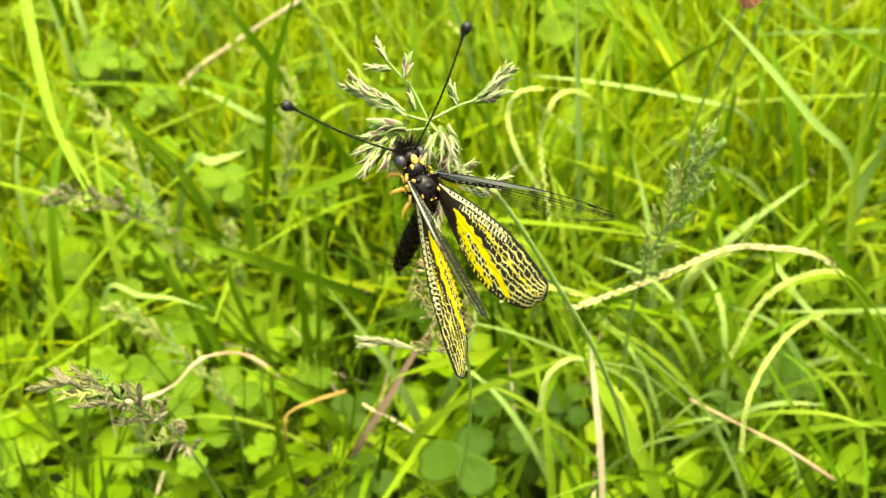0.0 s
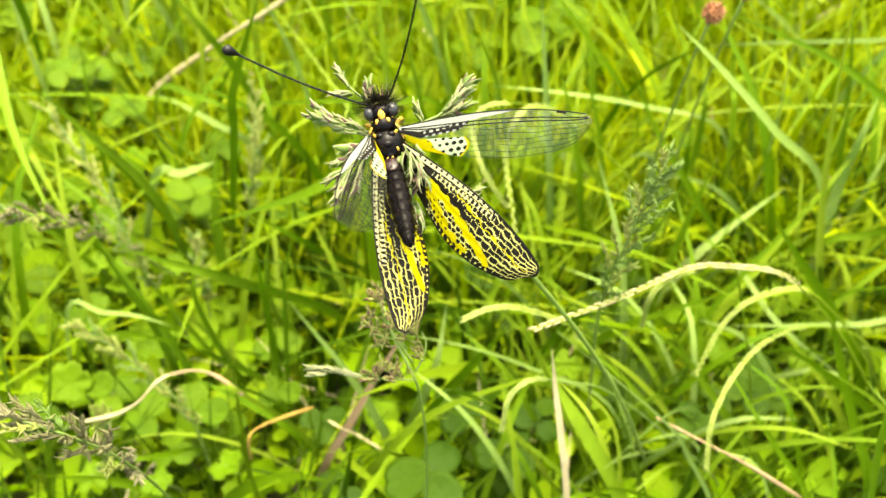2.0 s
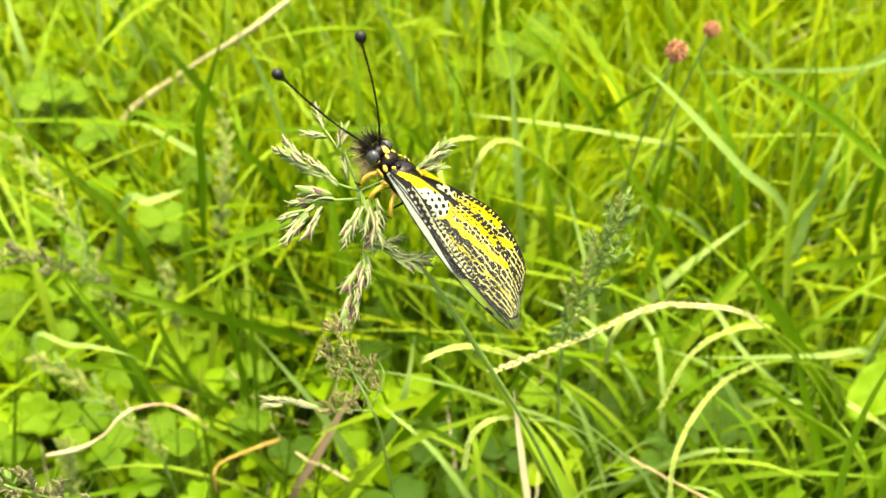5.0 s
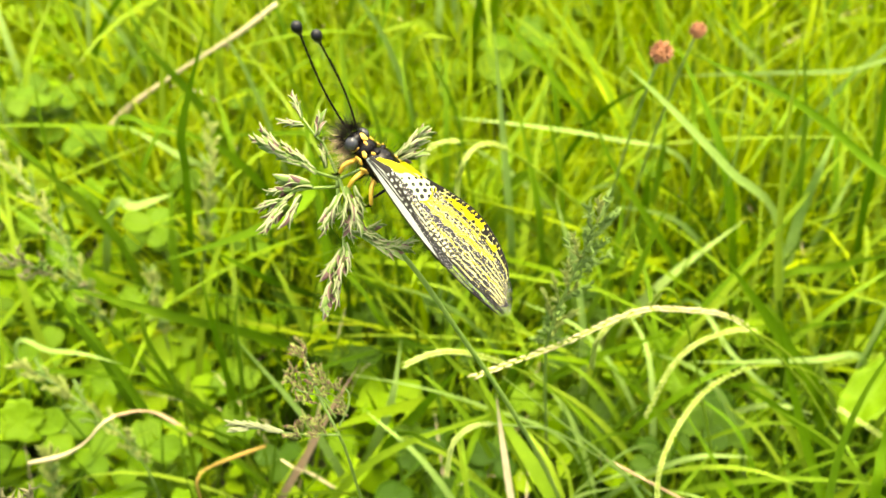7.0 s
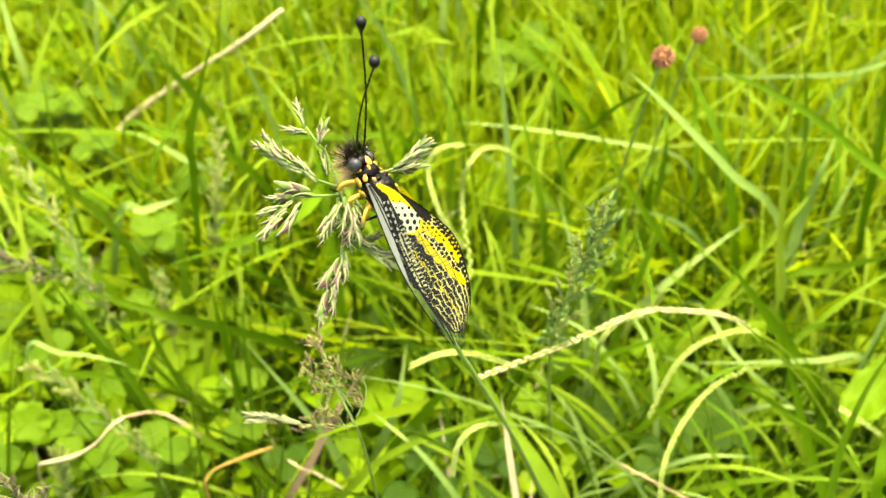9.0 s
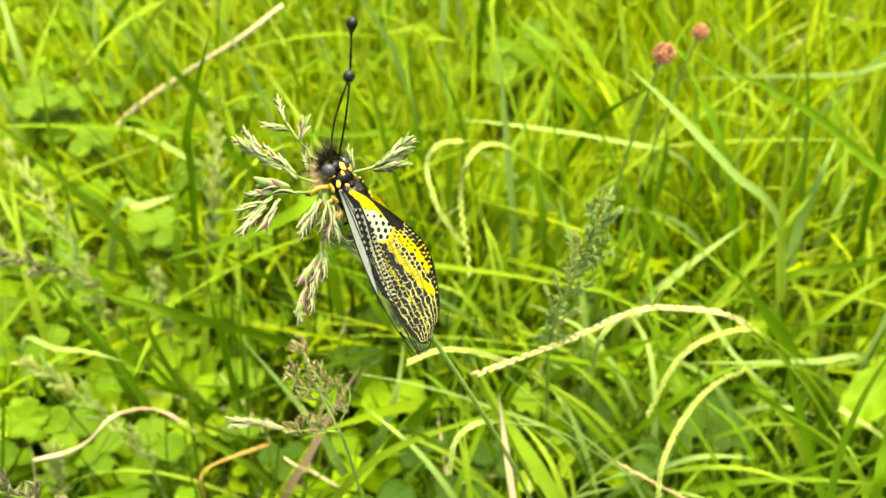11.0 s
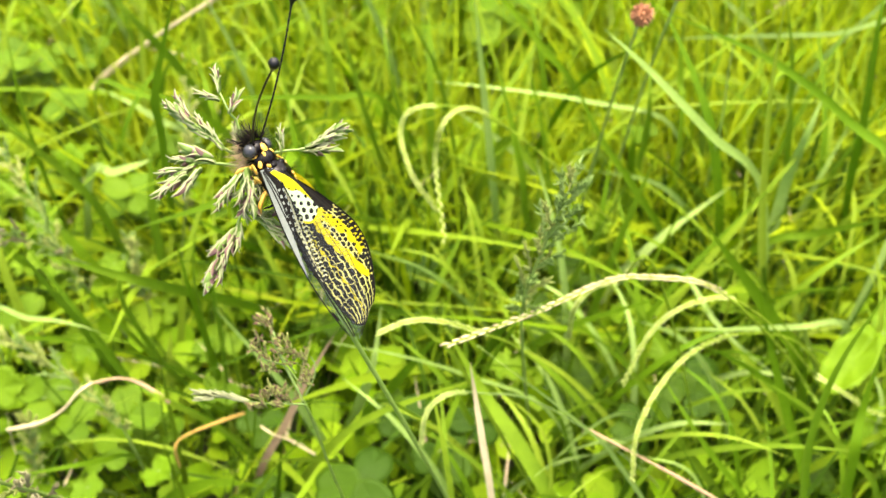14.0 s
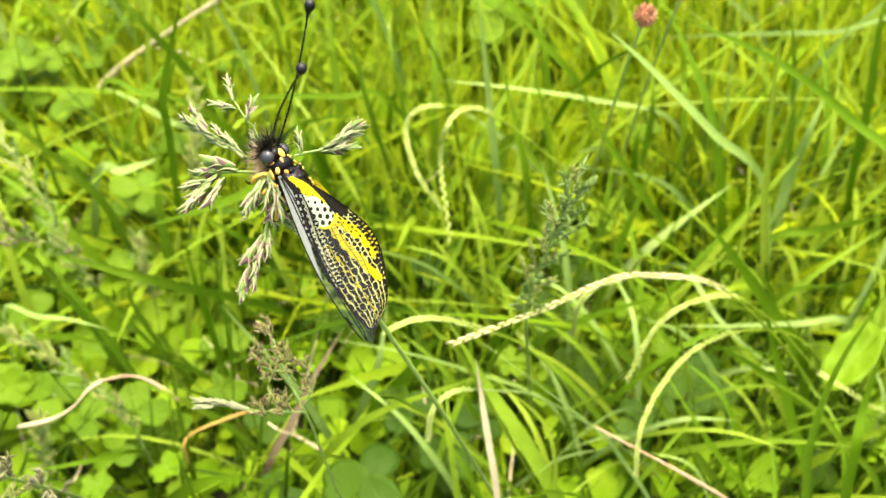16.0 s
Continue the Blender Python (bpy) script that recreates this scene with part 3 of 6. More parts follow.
grass_blade(PALE_BLADE, 0.0023, (0.1444, 0.1674, -0.0030), (0.1152, 0.1615, 0.0850), (0.0919, 0.1567, 0.1150), (0.0726, 0.1587, 0.1350), (0.0602, 0.1590, 0.1470))
grass_blade(BLADE, 0.0026, (0.0904, 0.2445, -0.0030), (0.0760, 0.2346, 0.0500), (0.0605, 0.2241, 0.0800), (0.0440, 0.2127, 0.1100), (0.0370, 0.2125, 0.1200))
grass_blade(PALE_BLADE, 0.0027, (0.0523, 0.1964, -0.0030), (0.0481, 0.1908, 0.0200), (0.0435, 0.1846, 0.0600), (0.0383, 0.1891, 0.1000), (0.0345, 0.1931, 0.1300))
grass_blade(PALE_BLADE, 0.0013, (0.1247, 0.2225, -0.0030), (0.1076, 0.2184, 0.0500), (0.0761, 0.2108, 0.0700), (0.0459, 0.2071, 0.0800), (0.0250, 0.2100, 0.0800))
grass_blade(BLADE, 0.0026, (0.1842, 0.1595, -0.0030), (0.1576, 0.1682, 0.0800), (0.1368, 0.1750, 0.1000), (0.1103, 0.1767, 0.1200), (0.0804, 0.1846, 0.1300))
grass_blade(GOLD_BLADE, 0.0034, (0.1417, 0.1483, -0.0030), (0.1183, 0.1556, 0.0700), (0.1100, 0.1582, 0.1000), (0.1024, 0.1591, 0.1300), (0.0985, 0.1626, 0.1550))
grass_blade(BLADE, 0.0024, (0.1761, 0.1866, -0.0030), (0.1553, 0.1841, 0.0600), (0.1471, 0.1831, 0.0900), (0.1397, 0.1875, 0.1200), (0.1394, 0.1932, 0.1300))
grass_blade(PALE_BLADE, 0.0035, (0.1358, 0.1657, -0.0030), (0.1360, 0.1797, 0.0400), (0.1360, 0.1864, 0.0600), (0.1355, 0.1877, 0.0800), (0.1400, 0.1965, 0.0900))
grass_blade(GOLD_BLADE, 0.0010, (0.1176, 0.1477, -0.0030), (0.1183, 0.1652, 0.0500), (0.1185, 0.1699, 0.0700), (0.1211, 0.1767, 0.0900), (0.1265, 0.1889, 0.1000))
grass_blade(PALE_BLADE, 0.0015, (0.2108, 0.2547, -0.0030), (0.1882, 0.2453, 0.0700), (0.1549, 0.2314, 0.0800), (0.1212, 0.2303, 0.0800), (0.0977, 0.2288, 0.0800))
grass_blade(BLADE, 0.0025, (0.1090, 0.1719, -0.0030), (0.1261, 0.1681, 0.0500), (0.1380, 0.1656, 0.0600), (0.1450, 0.1615, 0.0700), (0.1526, 0.1571, 0.0800))
grass_blade(BLADE, 0.0030, (0.0704, 0.1824, -0.0030), (0.0564, 0.1814, 0.0400), (0.0512, 0.1810, 0.0700), (0.0464, 0.1856, 0.0900), (0.0408, 0.1898, 0.1100))
grass_blade(BLADE, 0.0024, (0.1130, 0.1929, -0.0030), (0.1073, 0.2131, 0.0600), (0.1056, 0.2188, 0.0700), (0.1035, 0.2214, 0.0800), (0.1023, 0.2234, 0.0900))
grass_blade(GOLD_BLADE, 0.0017, (0.0747, 0.2132, -0.0030), (0.0903, 0.2211, 0.0500), (0.1029, 0.2275, 0.0600), (0.1151, 0.2235, 0.0700), (0.1305, 0.2162, 0.0700))
grass_blade(BLADE, 0.0023, (-0.0433, 0.1345, -0.0030), (-0.0538, 0.1347, 0.0300), (-0.0574, 0.1348, 0.0600), (-0.0572, 0.1354, 0.0800), (-0.0529, 0.1411, 0.0900))
grass_blade(BLADE, 0.0023, (-0.0208, 0.1080, -0.0030), (-0.0240, 0.1094, 0.0100), (-0.0350, 0.1140, 0.0350), (-0.0499, 0.1197, 0.0450), (-0.0620, 0.1237, 0.0500))
grass_blade(GOLD_BLADE, 0.0018, (-0.0208, 0.1080, -0.0030), (-0.0300, 0.1081, 0.0450), (-0.0424, 0.1081, 0.0700), (-0.0470, 0.1100, 0.0738))
dry_stalk(BROWN, 0.0012, (-0.0424, 0.1081, 0.0700), (-0.0488, 0.1109, 0.0750), (-0.0547, 0.1124, 0.0750), (-0.0617, 0.1109, 0.0750))
dry_stalk(STRAW, 0.0012, (-0.0850, 0.1046, 0.0618), (-0.0753, 0.1044, 0.0664), (-0.0684, 0.1056, 0.0711), (-0.0635, 0.1085, 0.0755), (-0.0605, 0.1110, 0.0756))
dry_stalk(OCHRE, 0.0010, (-0.0265, 0.1117, 0.0550), (-0.0327, 0.1067, 0.0600), (-0.0390, 0.1010, 0.0650), (-0.0406, 0.0977, 0.0650), (-0.0415, 0.0968, 0.0550))
grass_blade(BROWN, 0.0021, (-0.0355, 0.1006, -0.0030), (-0.0240, 0.1048, 0.0350), (-0.0157, 0.1078, 0.0550), (-0.0078, 0.1113, 0.0750), (0.0010, 0.1139, 0.0950))
dry_stalk(STRAW, 0.0008, (-0.0081, 0.1037, 0.0450), (-0.0146, 0.1059, 0.0500), (-0.0185, 0.1056, 0.0550), (-0.0220, 0.1079, 0.0550))
grass_blade(BLADE, 0.0038, (-0.0624, 0.0961, -0.0030), (-0.0555, 0.0967, 0.0200), (-0.0442, 0.0978, 0.0350), (-0.0323, 0.0981, 0.0400), (-0.0210, 0.0964, 0.0400))
grass_blade(BLADE, 0.0038, (-0.0567, 0.0966, -0.0030), (-0.0637, 0.0968, 0.0200), (-0.0754, 0.0972, 0.0350), (-0.0862, 0.0975, 0.0400), (-0.0993, 0.0968, 0.0450))
grass_blade(PALE_BLADE, 0.0033, (-0.0084, 0.1183, -0.0030), (-0.0019, 0.1208, 0.0200), (0.0035, 0.1229, 0.0400), (0.0074, 0.1262, 0.0550), (0.0101, 0.1357, 0.0700))
grass_blade(BLADE, 0.0032, (-0.0069, 0.1200, -0.0030), (-0.0002, 0.1217, 0.0200), (0.0109, 0.1246, 0.0400), (0.0185, 0.1236, 0.0600), (0.0266, 0.1229, 0.0800))
grass_blade(BLADE, 0.0039, (0.0677, 0.0714, -0.0030), (0.0557, 0.0842, 0.0500), (0.0445, 0.0963, 0.0700), (0.0359, 0.1054, 0.0800), (0.0259, 0.1132, 0.1000))
grass_blade(STRAW, 0.0015, (0.0464, 0.0531, -0.0030), (0.0372, 0.0777, 0.0750), (0.0341, 0.0862, 0.0950), (0.0323, 0.0923, 0.1050), (0.0308, 0.0959, 0.1150))
dry_stalk(BROWN, 0.0010, (0.0917, 0.0784, 0.0750), (0.0768, 0.0828, 0.0850), (0.0673, 0.0886, 0.0850), (0.0582, 0.0942, 0.0850))
grass_blade(BLADE, 0.0028, (0.1141, 0.0865, -0.0030), (0.1060, 0.0932, 0.0300), (0.0891, 0.1072, 0.0500), (0.0769, 0.1230, 0.0600), (0.0648, 0.1340, 0.0750))
grass_blade(DEEP_BLADE, 0.0020, (0.1117, 0.1206, -0.0030), (0.1031, 0.1266, 0.0300), (0.0905, 0.1354, 0.0500), (0.0801, 0.1418, 0.0650), (0.0712, 0.1490, 0.0800))
grass_blade(GOLD_BLADE, 0.0013, (0.0530, 0.1028, -0.0030), (0.0704, 0.1009, 0.0500), (0.0814, 0.0998, 0.0650), (0.0970, 0.0975, 0.0700), (0.1120, 0.0914, 0.0700))
grass_blade(DEEP_BLADE, 0.0022, (0.1338, 0.0727, -0.0030), (0.1182, 0.0805, 0.0500), (0.1069, 0.0861, 0.0900), (0.1055, 0.0933, 0.1150), (0.1109, 0.1013, 0.1350))
grass_blade(BLADE, 0.0036, (0.1453, 0.1194, -0.0030), (0.1290, 0.1259, 0.0500), (0.1155, 0.1313, 0.0700), (0.1014, 0.1331, 0.0900), (0.0870, 0.1346, 0.1100))
grass_blade(BLADE, 0.0026, (0.1335, 0.0811, -0.0030), (0.1259, 0.0928, 0.0400), (0.1175, 0.1059, 0.0600), (0.1087, 0.1157, 0.0800), (0.1004, 0.1218, 0.1000))
grass_blade(PALE_BLADE, 0.0017, (0.1618, 0.1348, -0.0030), (0.1409, 0.1328, 0.0600), (0.1243, 0.1312, 0.0650), (0.1047, 0.1279, 0.0700), (0.0871, 0.1280, 0.0700))
grass_blade(BLADE, 0.0024, (0.1476, 0.1132, -0.0030), (0.1336, 0.1136, 0.0400), (0.1172, 0.1141, 0.0600), (0.1054, 0.1168, 0.0700), (0.0918, 0.1181, 0.0800))
grass_blade(PALE_BLADE, 0.0011, (0.0961, 0.0870, -0.0030), (0.0822, 0.0886, 0.0400), (0.0690, 0.0902, 0.0700), (0.0589, 0.0907, 0.0900), (0.0323, 0.0997, 0.1150))
grass_blade(GOLD_BLADE, 0.0010, (0.0647, 0.0922, -0.0030), (0.0307, 0.1001, 0.1000), (0.0230, 0.1019, 0.1150), (0.0177, 0.1052, 0.1200), (0.0066, 0.1125, 0.1250))
grass_blade(PALE_BLADE, 0.0009, (0.0729, 0.1137, -0.0030), (0.0554, 0.1143, 0.0500), (0.0325, 0.1150, 0.0700), (0.0152, 0.1131, 0.0850), (-0.0030, 0.1144, 0.0900))
grass_blade(BLADE, 0.0027, (-0.0133, 0.1869, -0.0030), (-0.0180, 0.1816, 0.0200), (-0.0298, 0.1683, 0.0500), (-0.0384, 0.1677, 0.0600), (-0.0513, 0.1752, 0.0600))
grass_blade(DEEP_BLADE, 0.0015, (-0.0564, 0.1425, -0.0030), (-0.0630, 0.1448, 0.0200), (-0.0731, 0.1482, 0.0500), (-0.0788, 0.1511, 0.0700), (-0.0880, 0.1586, 0.0800))
grass_blade(BLADE, 0.0020, (0.0039, 0.1937, -0.0030), (-0.0026, 0.1911, 0.0200), (-0.0098, 0.1882, 0.0500), (-0.0132, 0.1880, 0.0700), (-0.0180, 0.1924, 0.0900))
grass_blade(BLADE, 0.0018, (0.0177, 0.2176, -0.0030), (0.0094, 0.2112, 0.0300), (0.0035, 0.2066, 0.0700), (0.0002, 0.2086, 0.0900), (-0.0044, 0.2151, 0.1100))
grass_blade(DEEP_BLADE, 0.0014, (0.0317, 0.2112, -0.0030), (0.0215, 0.2085, 0.0300), (0.0143, 0.2066, 0.0700), (0.0112, 0.2086, 0.0900), (0.0097, 0.2196, 0.1000))
grass_blade(GOLD_BLADE, 0.0013, (-0.0130, 0.2483, -0.0030), (-0.0208, 0.2412, 0.0300), (-0.0252, 0.2372, 0.0600), (-0.0278, 0.2320, 0.0800), (-0.0282, 0.2298, 0.1000))
grass_blade(BLADE, 0.0014, (0.0453, 0.2043, -0.0030), (0.0356, 0.2085, 0.0300), (0.0287, 0.2115, 0.0700), (0.0232, 0.2134, 0.0900), (0.0122, 0.2053, 0.1200))
grass_blade(BLADE, 0.0037, (0.0289, 0.2021, -0.0030), (0.0429, 0.2030, 0.0400), (0.0491, 0.2034, 0.0600), (0.0573, 0.1914, 0.0600), (0.0753, 0.1764, 0.0500))
grass_blade(DEEP_BLADE, 0.0022, (0.0924, 0.1863, -0.0030), (0.0933, 0.2002, 0.0400), (0.0935, 0.2032, 0.0600), (0.0908, 0.2017, 0.0800), (0.0898, 0.2109, 0.0900))
grass_blade(PALE_BLADE, 0.0011, (0.1279, 0.2135, -0.0030), (0.1191, 0.2026, 0.0400), (0.1109, 0.1923, 0.0800), (0.1034, 0.1854, 0.1100), (0.0979, 0.1810, 0.1400))
grass_blade(BLADE, 0.0026, (0.0950, 0.1860, -0.0030), (0.0906, 0.1956, 0.0300), (0.0899, 0.1971, 0.0500), (0.0862, 0.1921, 0.0700), (0.0875, 0.1970, 0.0800))
grass_blade(PALE_BLADE, 0.0018, (0.1272, 0.1862, -0.0030), (0.1167, 0.1858, 0.0300), (0.1049, 0.1852, 0.0500), (0.0928, 0.1867, 0.0600), (0.0694, 0.1831, 0.0700))
grass_blade(BLADE, 0.0020, (-0.1141, 0.1517, -0.0030), (-0.1075, 0.1493, 0.0200), (-0.0884, 0.1424, 0.0400), (-0.0729, 0.1387, 0.0500), (-0.0608, 0.1349, 0.0500))
grass_blade(BLADE, 0.0015, (0.0207, 0.1548, -0.0030), (0.0102, 0.1552, 0.0300), (0.0022, 0.1556, 0.0500), (-0.0024, 0.1593, 0.0600), (-0.0116, 0.1624, 0.0700))
grass_blade(BLADE, 0.0020, (0.0158, 0.0865, -0.0030), (0.0207, 0.0958, 0.0300), (0.0269, 0.1079, 0.0500), (0.0314, 0.1150, 0.0600), (0.0380, 0.1195, 0.0800))
grass_blade(GOLD_BLADE, 0.0012, (0.0598, 0.0690, -0.0030), (0.0544, 0.0857, 0.0500), (0.0519, 0.0933, 0.0700), (0.0478, 0.0979, 0.0800), (0.0390, 0.1007, 0.0900))
grass_blade(BLADE, 0.0015, (0.1213, 0.0835, -0.0030), (0.1088, 0.0899, 0.0400), (0.0953, 0.0967, 0.0600), (0.0878, 0.1019, 0.0700), (0.0787, 0.1128, 0.0800))
grass_blade(BLADE, 0.0017, (0.1570, 0.0841, -0.0030), (0.1403, 0.0892, 0.0500), (0.1246, 0.0940, 0.0700), (0.1141, 0.1002, 0.0800), (0.0981, 0.1045, 0.0900))
grass_blade(PALE_BLADE, 0.0015, (0.0945, 0.1782, -0.0030), (0.0981, 0.1611, 0.0500), (0.1031, 0.1372, 0.0600), (0.1105, 0.1262, 0.0600), (0.1265, 0.1188, 0.0500))
grass_blade(BLADE, 0.0029, (0.1459, 0.0774, -0.0030), (0.1300, 0.0848, 0.0500), (0.1219, 0.0886, 0.0800), (0.1218, 0.0956, 0.0900), (0.1205, 0.1025, 0.1100))
arching_spike(STRAW, 0.4500, (0.1548, 0.1197, -0.0030), (0.1478, 0.1193, 0.0200), (0.1176, 0.1175, 0.0700), (0.0971, 0.1141, 0.1000), (0.0824, 0.1115, 0.1180), (0.0715, 0.1112, 0.1220), (0.0594, 0.1089, 0.1250), (0.0431, 0.1008, 0.1260), (0.0255, 0.0931, 0.1270))
arching_spike(SPIKE, 0.5000, (0.1543, 0.1286, -0.0030), (0.1441, 0.1262, 0.0300), (0.1130, 0.1189, 0.0800), (0.0954, 0.1134, 0.1050), (0.0875, 0.1136, 0.1100), (0.0776, 0.1109, 0.1100), (0.0712, 0.1071, 0.1050), (0.0662, 0.0999, 0.0950))
arching_spike(SPIKE, 0.4500, (0.1588, 0.1223, -0.0030), (0.1483, 0.1224, 0.0300), (0.1219, 0.1225, 0.0700), (0.0991, 0.1156, 0.0900), (0.0826, 0.1059, 0.1000), (0.0734, 0.0974, 0.1000), (0.0679, 0.0885, 0.0950), (0.0677, 0.0812, 0.0850))
arching_spike(SPIKE, 0.3000, (0.1130, 0.1156, -0.0030), (0.0712, 0.1124, 0.1200), (0.0626, 0.1118, 0.1200), (0.0575, 0.1128, 0.1150), (0.0543, 0.1108, 0.1100), (0.0543, 0.1097, 0.1000))
arching_spike(SPIKE, 0.6500, (0.0981, 0.0992, -0.0030), (0.0877, 0.1001, 0.0300), (0.0665, 0.1017, 0.0600), (0.0467, 0.0985, 0.0900), (0.0355, 0.0957, 0.1000), (0.0270, 0.0911, 0.1100), (0.0222, 0.0882, 0.1080), (0.0207, 0.0841, 0.1000))
arching_spike(SPIKE, 0.5000, (0.1029, 0.1788, -0.0030), (0.0896, 0.1744, 0.0400), (0.0661, 0.1666, 0.0800), (0.0510, 0.1653, 0.1000), (0.0379, 0.1635, 0.1150), (0.0306, 0.1607, 0.1200), (0.0260, 0.1552, 0.1200), (0.0245, 0.1522, 0.1100), (0.0268, 0.1354, 0.1000))
arching_spike(SPIKE, 0.5000, (0.0923, 0.1879, -0.0030), (0.0738, 0.1778, 0.0600), (0.0510, 0.1653, 0.1000), (0.0352, 0.1644, 0.1150), (0.0252, 0.1620, 0.1200), (0.0183, 0.1598, 0.1200), (0.0162, 0.1570, 0.1150), (0.0189, 0.1486, 0.1100), (0.0252, 0.1449, 0.1000))
arching_spike(SPIKE, 0.5000, (0.0791, 0.1202, -0.0030), (0.0589, 0.1147, 0.0600), (0.0450, 0.1110, 0.0900), (0.0353, 0.1046, 0.1100), (0.0253, 0.1035, 0.1180), (0.0183, 0.1024, 0.1200), (0.0125, 0.0999, 0.1200))
arching_spike(SPIKE, 0.4000, (0.1668, 0.1053, -0.0030), (0.1460, 0.1024, 0.0600), (0.1286, 0.1000, 0.0800), (0.1184, 0.0999, 0.0900), (0.1140, 0.1036, 0.0900))
soft_seed_head(SPIKELET, 0.0079, (0.0589, 0.1254, -0.0030), (0.0542, 0.1203, 0.0200), (0.0436, 0.1086, 0.1000), (0.0411, 0.1023, 0.1300), (0.0440, 0.1053, 0.1450), (0.0472, 0.1084, 0.1580))
soft_seed_head(SEED_GREEN, 0.0045, (-0.0683, 0.1850, -0.0030), (-0.0620, 0.1819, 0.0200), (-0.0506, 0.1763, 0.0600), (-0.0460, 0.1797, 0.0800), (-0.0459, 0.1970, 0.0900))
soft_seed_head(SEED_GREEN, 0.0046, (-0.0630, 0.1010, -0.0030), (-0.0606, 0.1036, 0.0100), (-0.0582, 0.1062, 0.0400), (-0.0606, 0.1101, 0.0600), (-0.0726, 0.1167, 0.0750), (-0.0848, 0.1230, 0.0800))
soft_seed_head(SEED_GREEN, 0.0035, (-0.0926, 0.1004, -0.0030), (-0.0891, 0.1004, 0.0100), (-0.0865, 0.1004, 0.0300), (-0.0823, 0.1026, 0.0500), (-0.0815, 0.1079, 0.0600))
soft_seed_head(SEED_GREEN, 0.0067, (-0.0685, 0.1523, -0.0030), (-0.0719, 0.1515, 0.0100), (-0.0742, 0.1510, 0.0400), (-0.0763, 0.1494, 0.0700), (-0.0842, 0.1618, 0.0900), (-0.1003, 0.1808, 0.1000))
soft_seed_head(SEED_PURPLE, 0.0058, (-0.0737, 0.1825, -0.0030), (-0.0742, 0.1790, 0.0100), (-0.0771, 0.1613, 0.0500), (-0.0755, 0.1426, 0.0900), (-0.0782, 0.1328, 0.1100), (-0.0882, 0.1283, 0.1200))
soft_seed_head(SEED_PURPLE, 0.006, (-0.0640, 0.0931, -0.0030), (-0.0621, 0.0902, 0.0100), (-0.0543, 0.0781, 0.0800), (-0.0474, 0.0655, 0.1300), (-0.0483, 0.0609, 0.1500), (-0.0570, 0.0623, 0.1550))
soft_seed_head(SEED_GREEN, 0.0036, (-0.0657, 0.1481, -0.0030), (-0.0661, 0.1515, 0.0100), (-0.0674, 0.1616, 0.0300), (-0.0643, 0.1571, 0.0500), (-0.0651, 0.1648, 0.0600))
rust_flower((0.0699, 0.1654, 0.1450), 0.0027)
rust_flower((0.0820, 0.1791, 0.1400), 0.0021)
clover((-0.1357, 0.2626, 0.0400), 0.0056)
clover((-0.1079, 0.2378, 0.0400), 0.0049)
clover((-0.0750, 0.1947, 0.0420), 0.0057)
clover((0.0054, 0.0916, 0.0570), 0.0062)
clover((0.0270, 0.1045, 0.0420), 0.0047)
clover((0.0806, 0.1133, 0.0420), 0.0040)
clover((-0.0263, 0.1178, 0.0320), 0.0040)
clover((-0.0821, 0.1211, 0.0400), 0.0056)
clover((0.0244, 0.2847, 0.0320), 0.0068)
clover((0.0489, 0.2855, 0.0420), 0.0076)
clover((0.0265, 0.1540, 0.0320), 0.0040)
clover((-0.0671, 0.1063, 0.0400), 0.0038)
clover((-0.0621, 0.1182, 0.0400), 0.0046)
clover((-0.0419, 0.1313, 0.0270), 0.0038)
clover((0.0683, 0.1731, 0.0320), 0.0045)
clover((0.0900, 0.1211, 0.0420), 0.0036)
clover((0.0212, 0.1712, 0.0320), 0.0037)
clover((0.1002, 0.1228, 0.0420), 0.0043)
clover((0.0733, 0.1664, 0.0320), 0.0045)
clover((0.0610, 0.1537, 0.0320), 0.0051)
clover((0.0143, 0.1183, 0.0420), 0.0049)
clover((0.0369, 0.1146, 0.0420), 0.0042)
clover((-0.0702, 0.2214, 0.0400), 0.0044)
clover((-0.1053, 0.2671, 0.0400), 0.0052)
clover((-0.0157, 0.1572, 0.0270), 0.0037)
clover((-0.1005, 0.1504, 0.0400), 0.0042)
clover((-0.0440, 0.1491, 0.0270), 0.0043)
lobed_leaf((-0.1019, 0.1275, 0.0400), 0.0066)
lobed_leaf((-0.0865, 0.1133, 0.0400), 0.0055)
lobed_leaf((-0.0880, 0.0984, 0.0400), 0.0056)
lobed_leaf((-0.0699, 0.0966, 0.0400), 0.0046)
lobed_leaf((-0.0920, 0.1669, 0.0400), 0.0054)
lobed_leaf((-0.1166, 0.2013, 0.0400), 0.0054)
lobed_leaf((-0.0976, 0.2133, 0.0420), 0.0086)
lobed_leaf((-0.0783, 0.1385, 0.0400), 0.0051)
lobed_leaf((-0.0514, 0.1012, 0.0400), 0.0053)
lobed_leaf((0.1213, 0.1370, 0.0320), 0.0046)
lobed_leaf((0.0954, 0.1412, 0.0320), 0.0050)
broad_leaf((0.1388, 0.1225, 0.0600), 0.0188)
broad_leaf((0.1567, 0.1367, 0.0600), 0.0178)
grass_blade(DEEP_BLADE, 0.0033, (-0.1500, 0.2708, -0.0030), (-0.1400, 0.2608, 0.0667), (-0.1320, 0.2408, 0.1112), (-0.1260, 0.2200, 0.1062), (-0.1176, 0.1962, 0.1011), (-0.1093, 0.1757, 0.0967), (-0.1013, 0.1611, 0.0920), (-0.0936, 0.1495, 0.0882))
